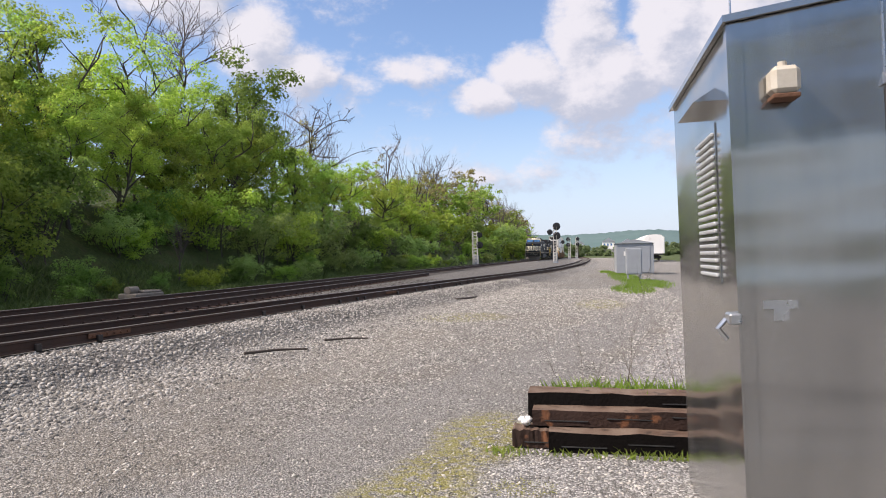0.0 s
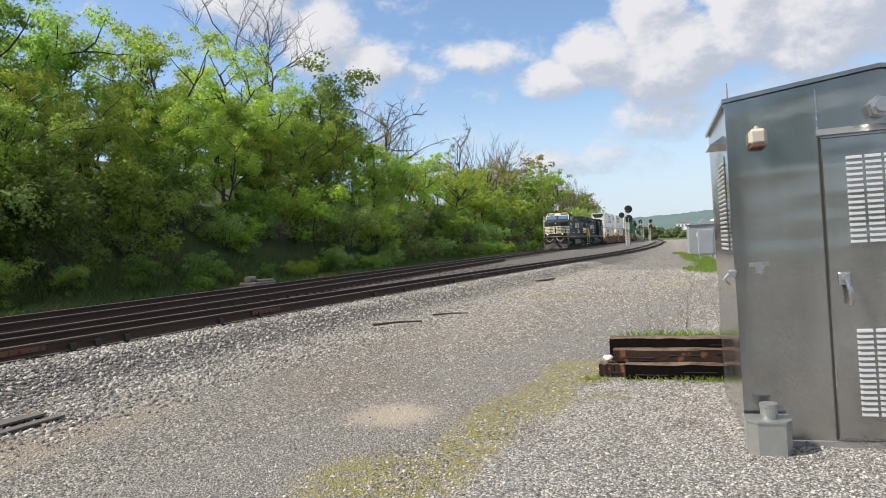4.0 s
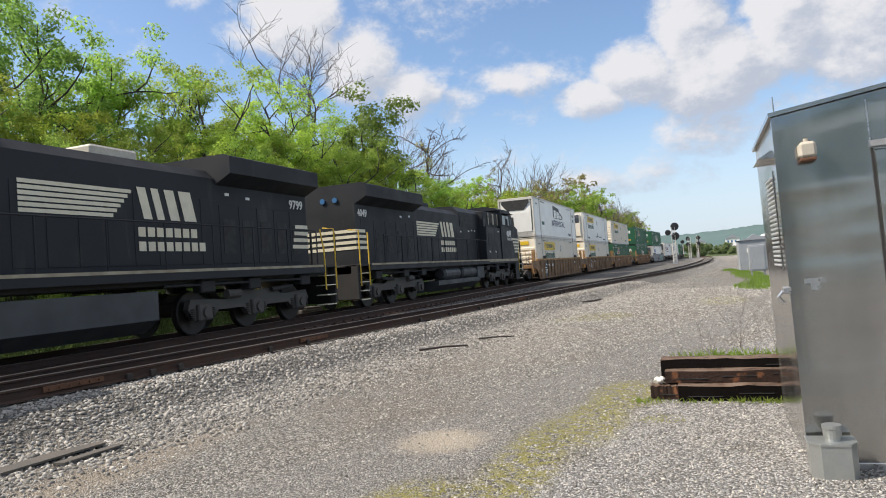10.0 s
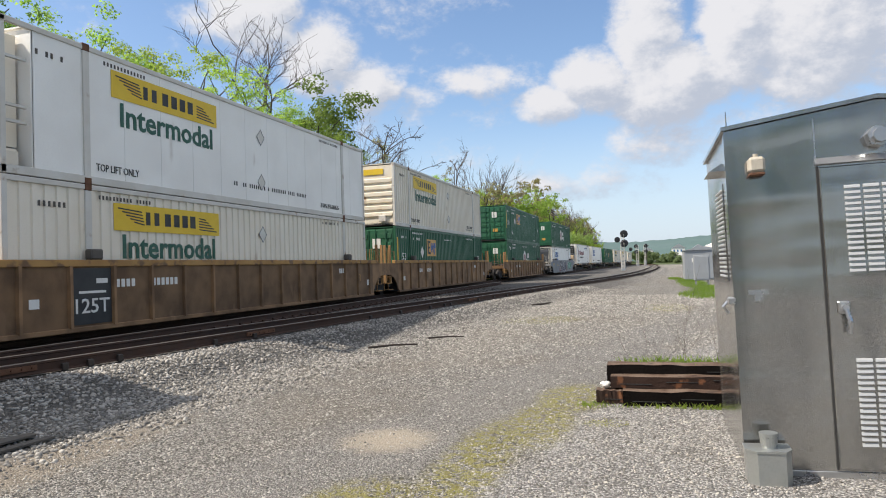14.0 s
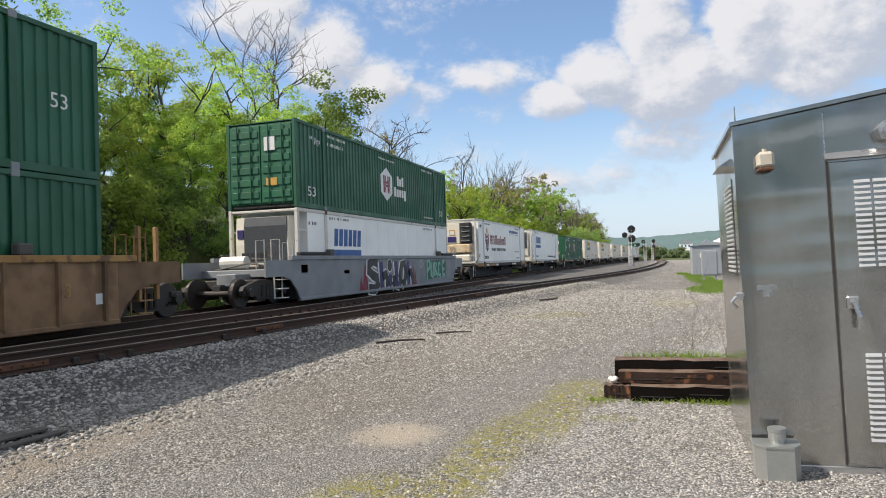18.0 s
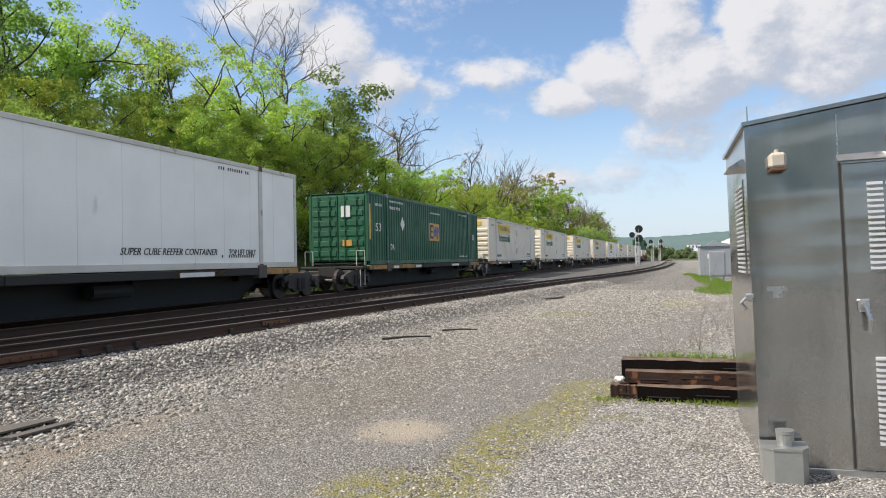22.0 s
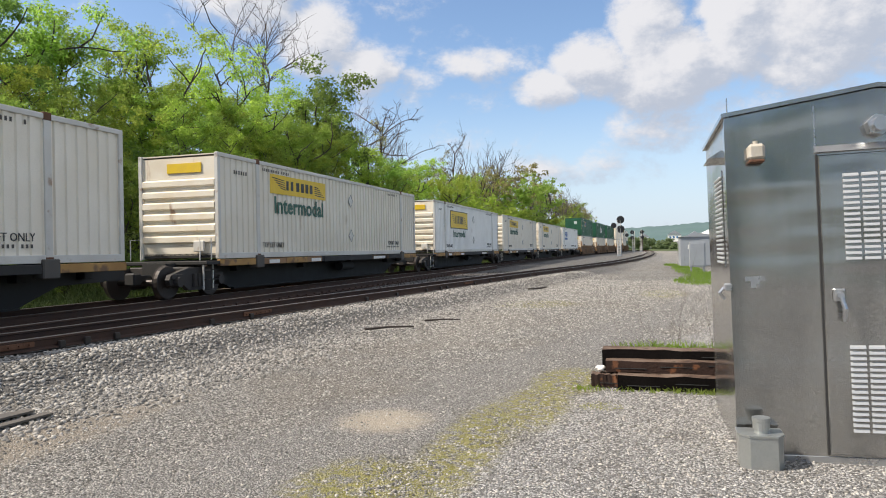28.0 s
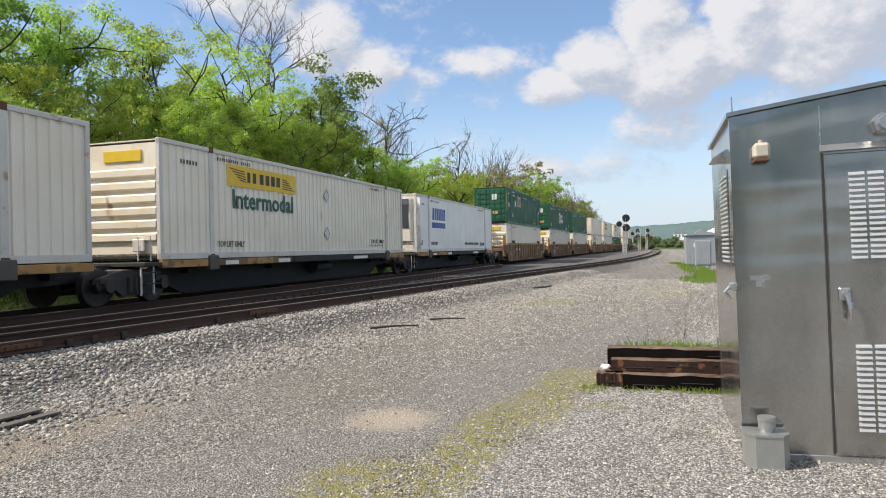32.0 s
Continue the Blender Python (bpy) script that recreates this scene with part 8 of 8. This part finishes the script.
tufts("grass", "bright green grass in patches by the relay cabinets", [(2.3, 46, 0.9, 9, 1.2), (2.9, 37, 1.2, 4.5, 1.2), (1.9, 31.5, 0.9, 3.0, 0.7), (1.6, 56, 0.5, 3, 0.5), (2.6, 51, 0.8, 3, 0.6)], 0.15, 1500, GRASS, 1)
tufts("grass_by_ties", "bright green grass growing behind the old ties", [(-0.05, 8.65, 0.34, 0.14, 1.0), (0.42, 8.7, 0.2, 0.14, 0.5), (0.85, 8.65, 0.25, 0.15, 0.8), (1.5, 8.65, 0.3, 0.15, 0.6)], 0.40, 620, GRASS, 2, 0.3)
tufts("yard_moss", "low yellow-green growth on the gravel", [(-1.45, 5.4, 0.25, 1.5, 1.2), (-0.95, 8.3, 0.45, 0.9, 0.9), (-1.9, 4.3, 0.45, 0.5, 0.8), (-0.5, 7.0, 0.25, 0.2, 0.4), (-1.15, 6.9, 0.35, 1.1, 0.9), (0.4, 24, 0.8, 2.0, 1.0), (-3.2, 19.5, 1.3, 1.5, 0.6)], 0.020, 1700, MOSS, 3, 0.8, "moss")
tufts("bank_grass", "uneven grass and weeds on the bank, darkened for tree shade", [(-16.6, 4 + 5 * k, 1.5, 3.2, 1.0) for k in range(16)] + [(-18.6, 4 + 5 * k, 1.5, 3.2, 0.8) for k in range(16)], 0.34, 1500, BANK_GRASS, 4, 0.5)
tufts("weeds_by_ties", "small weeds at the foot of the tie pile", [(0.2, 7.78, 0.7, 0.06, 1.0), (1.0, 7.78, 0.5, 0.05, 0.7), (-0.65, 7.8, 0.2, 0.12, 0.5)], 0.07, 160, LEAF_MID, 6, 0.6)


def dry_stalks():
    rng = random.Random(12)
    for k in range(16):
        t = thing("dry_weed", "dry brown weed stalk behind the old ties", "weed", "weeds behind the ties")
        b, tips = Build(), []
        limb(b, rng, (0, 0, 0), (rng.gauss(0, 0.3), rng.gauss(0, 0.2), 1), rng.uniform(0.45, 0.85), 0.0045, 1, 3, tips, 5, 0.4, 2, 0.25, 0.0018)
        part("stalk", b, BARE_TWIG, t)
        x, y = -0.15 + k * 0.085 + rng.uniform(-0.05, 0.05), 8.9 + rng.uniform(-0.15, 0.35)
        t.matrix_world = pose(x, y, float(ground_z(x, y)))


dry_stalks()


# ---- loose stones ----
def stones(name, label, xy, sizes, seed, squash=0.7, material=STONE, small=False):
    """Angular stones, each of its own shape, in one object."""
    rng = np.random.default_rng(seed)
    g = (1 + 5 ** 0.5) / 2
    ico = np.array([(-1, g, 0), (1, g, 0), (-1, -g, 0), (1, -g, 0), (0, -1, g), (0, 1, g), (0, -1, -g), (0, 1, -g), (g, 0, -1), (g, 0, 1), (-g, 0, -1), (-g, 0, 1)]) / 1.9
    tri = np.array([(0, 11, 5), (0, 5, 1), (0, 1, 7), (0, 7, 10), (0, 10, 11), (1, 5, 9), (5, 11, 4), (11, 10, 2), (10, 7, 6), (7, 1, 8), (3, 9, 4), (3, 4, 2), (3, 2, 6), (3, 6, 8), (3, 8, 9), (4, 9, 5), (2, 4, 11), (6, 2, 10), (8, 6, 7), (9, 8, 1)])
    if small:
        ico = np.array([(1, 0, 0), (0, 1, 0), (-1, 0, 0), (0, -1, 0), (0, 0, 1.1), (0.2, 0.1, -1)])
        tri = np.array([(0, 1, 4), (1, 2, 4), (2, 3, 4), (3, 0, 4), (1, 0, 5), (2, 1, 5), (3, 2, 5), (0, 3, 5)])
    n, m = len(xy), len(ico)
    p = ico[None] * rng.uniform(0.65, 1.25, (n, m, 1)) * (sizes[:, None, None] * np.stack([rng.uniform(0.7, 1.35, n), rng.uniform(0.7, 1.2, n), squash * rng.uniform(0.7, 1.2, n)], -1)[:, None])
    a, t = rng.uniform(0, 2 * math.pi, n), rng.normal(0, 0.4, n)
    ca, sa, ct, st = np.cos(a)[:, None], np.sin(a)[:, None], np.cos(t)[:, None], np.sin(t)[:, None]
    x, y, z = p[..., 0], p[..., 1], p[..., 2]
    x, z = x * ct - z * st, x * st + z * ct
    x, y = x * ca - y * sa, x * sa + y * ca
    z0 = ground_z(xy[:, 0], xy[:, 1]) + sizes * 0.1
    v = np.stack([x + xy[:, :1], y + xy[:, 1:], z + z0[:, None]], -1).reshape(-1, 3)
    f = (tri[None] + m * np.arange(n)[:, None, None]).reshape(-1, 3)
    me = bpy.data.meshes.new(name)
    me.vertices.add(len(v))
    me.vertices.foreach_set("co", v.ravel())
    me.loops.add(f.size)
    me.loops.foreach_set("vertex_index", f.ravel())
    me.polygons.add(len(f))
    me.polygons.foreach_set("loop_start", np.arange(0, f.size, 3))
    me.update(calc_edges=True)
    me.materials.append(material)
    tagged(new(name, me), label, "stones", kind="stuff")


def scatter_stones():
    rng = np.random.default_rng(17)
    # shoulder of the ballast, thinning out into the yard
    n = 40000
    y = 2.5 + 36 * rng.uniform(0, 1, n) ** 1.7
    off = 0.12 + 3.4 * rng.uniform(0, 1, n)
    keep = rng.random(n) < np.clip(1.25 - (off - 1.5) * 0.62, 0, 1)
    x, y = (siding_x(y) + off)[keep], y[keep]
    size = rng.uniform(0.014, 0.034, len(x))
    near = y < 13
    stones("ballast_stones", "grey angular ballast stones on the shoulder of the track", np.stack([x, y], -1)[near], size[near], 1)
    stones("far_ballast_stones", "grey ballast stones farther along the shoulder of the track", np.stack([x, y], -1)[~near], size[~near] * 1.15, 4, small=True)
    # between and beyond the rails
    n = 9000
    y = 3 + 36 * rng.uniform(0, 1, n) ** 1.4
    x = -14.6 + rng.uniform(0, 1, n) * (siding_x(y) - 0.1 + 14.6)
    stones("track_stones", "ballast stones between the rails, darkened for shade under the train", np.stack([x, y], -1), rng.uniform(0.022, 0.04, n), 2, material=TRACK_STONE, small=True)
    # the yard
    n = 92000
    y = 2.6 + 30 * rng.uniform(0, 1, n) ** 1.6
    x = np.maximum(siding_x(y) + 2.2, -6.2) + rng.uniform(0, 1, n) * 9.0
    lane = x - 0.25 * (y - 5.4)
    keep = (x < 3.2) & (rng.random(n) < np.where((lane > -3.2) & (lane < -1.7), 0.45, 1.0))
    x, y = x[keep], y[keep]
    stones("yard_gravel", "small pale gravel scattered over the yard", np.stack([x, y], -1), (0.006 + 0.013 * rng.random(len(x)) ** 2.2) * np.interp(y, [6, 14, 26], [1.0, 1.5, 2.0]), 3, 0.6, STONE_FINE, True)


scatter_stones()


# ---- movement ----
def motions():
    times = [float(t) for t in range(0, 33)]
    for ob, at, z in MOVERS:
        rows = []
        for t in times:
            x, y, head = main_line(at - SPEED * (t - 9.0))
            rows.append((t, pose(x, y, z, 0, 0, -math.degrees(head) + (180 if ob.get("backwards") else 0))))
        walk(ob, rows)
    # the wheelsets of each size roll alike
    for wheels, radius in ((WHEELS, 0.42), (LOCO_WHEELS, 0.53)):
        spin = [(k / FPS, pose(0, 0, 0, math.degrees(SPEED * k / FPS / radius) % 360)) for k in range(0, 32 * FPS + 1)]
        walk(wheels[0], spin)
        for w in wheels[1:]:
            w.rotation_mode = "QUATERNION"
            w.animation_data_create()
            w.animation_data.action = wheels[0].animation_data.action
            w.animation_data.action_slot = wheels[0].animation_data.action_slot


motions()
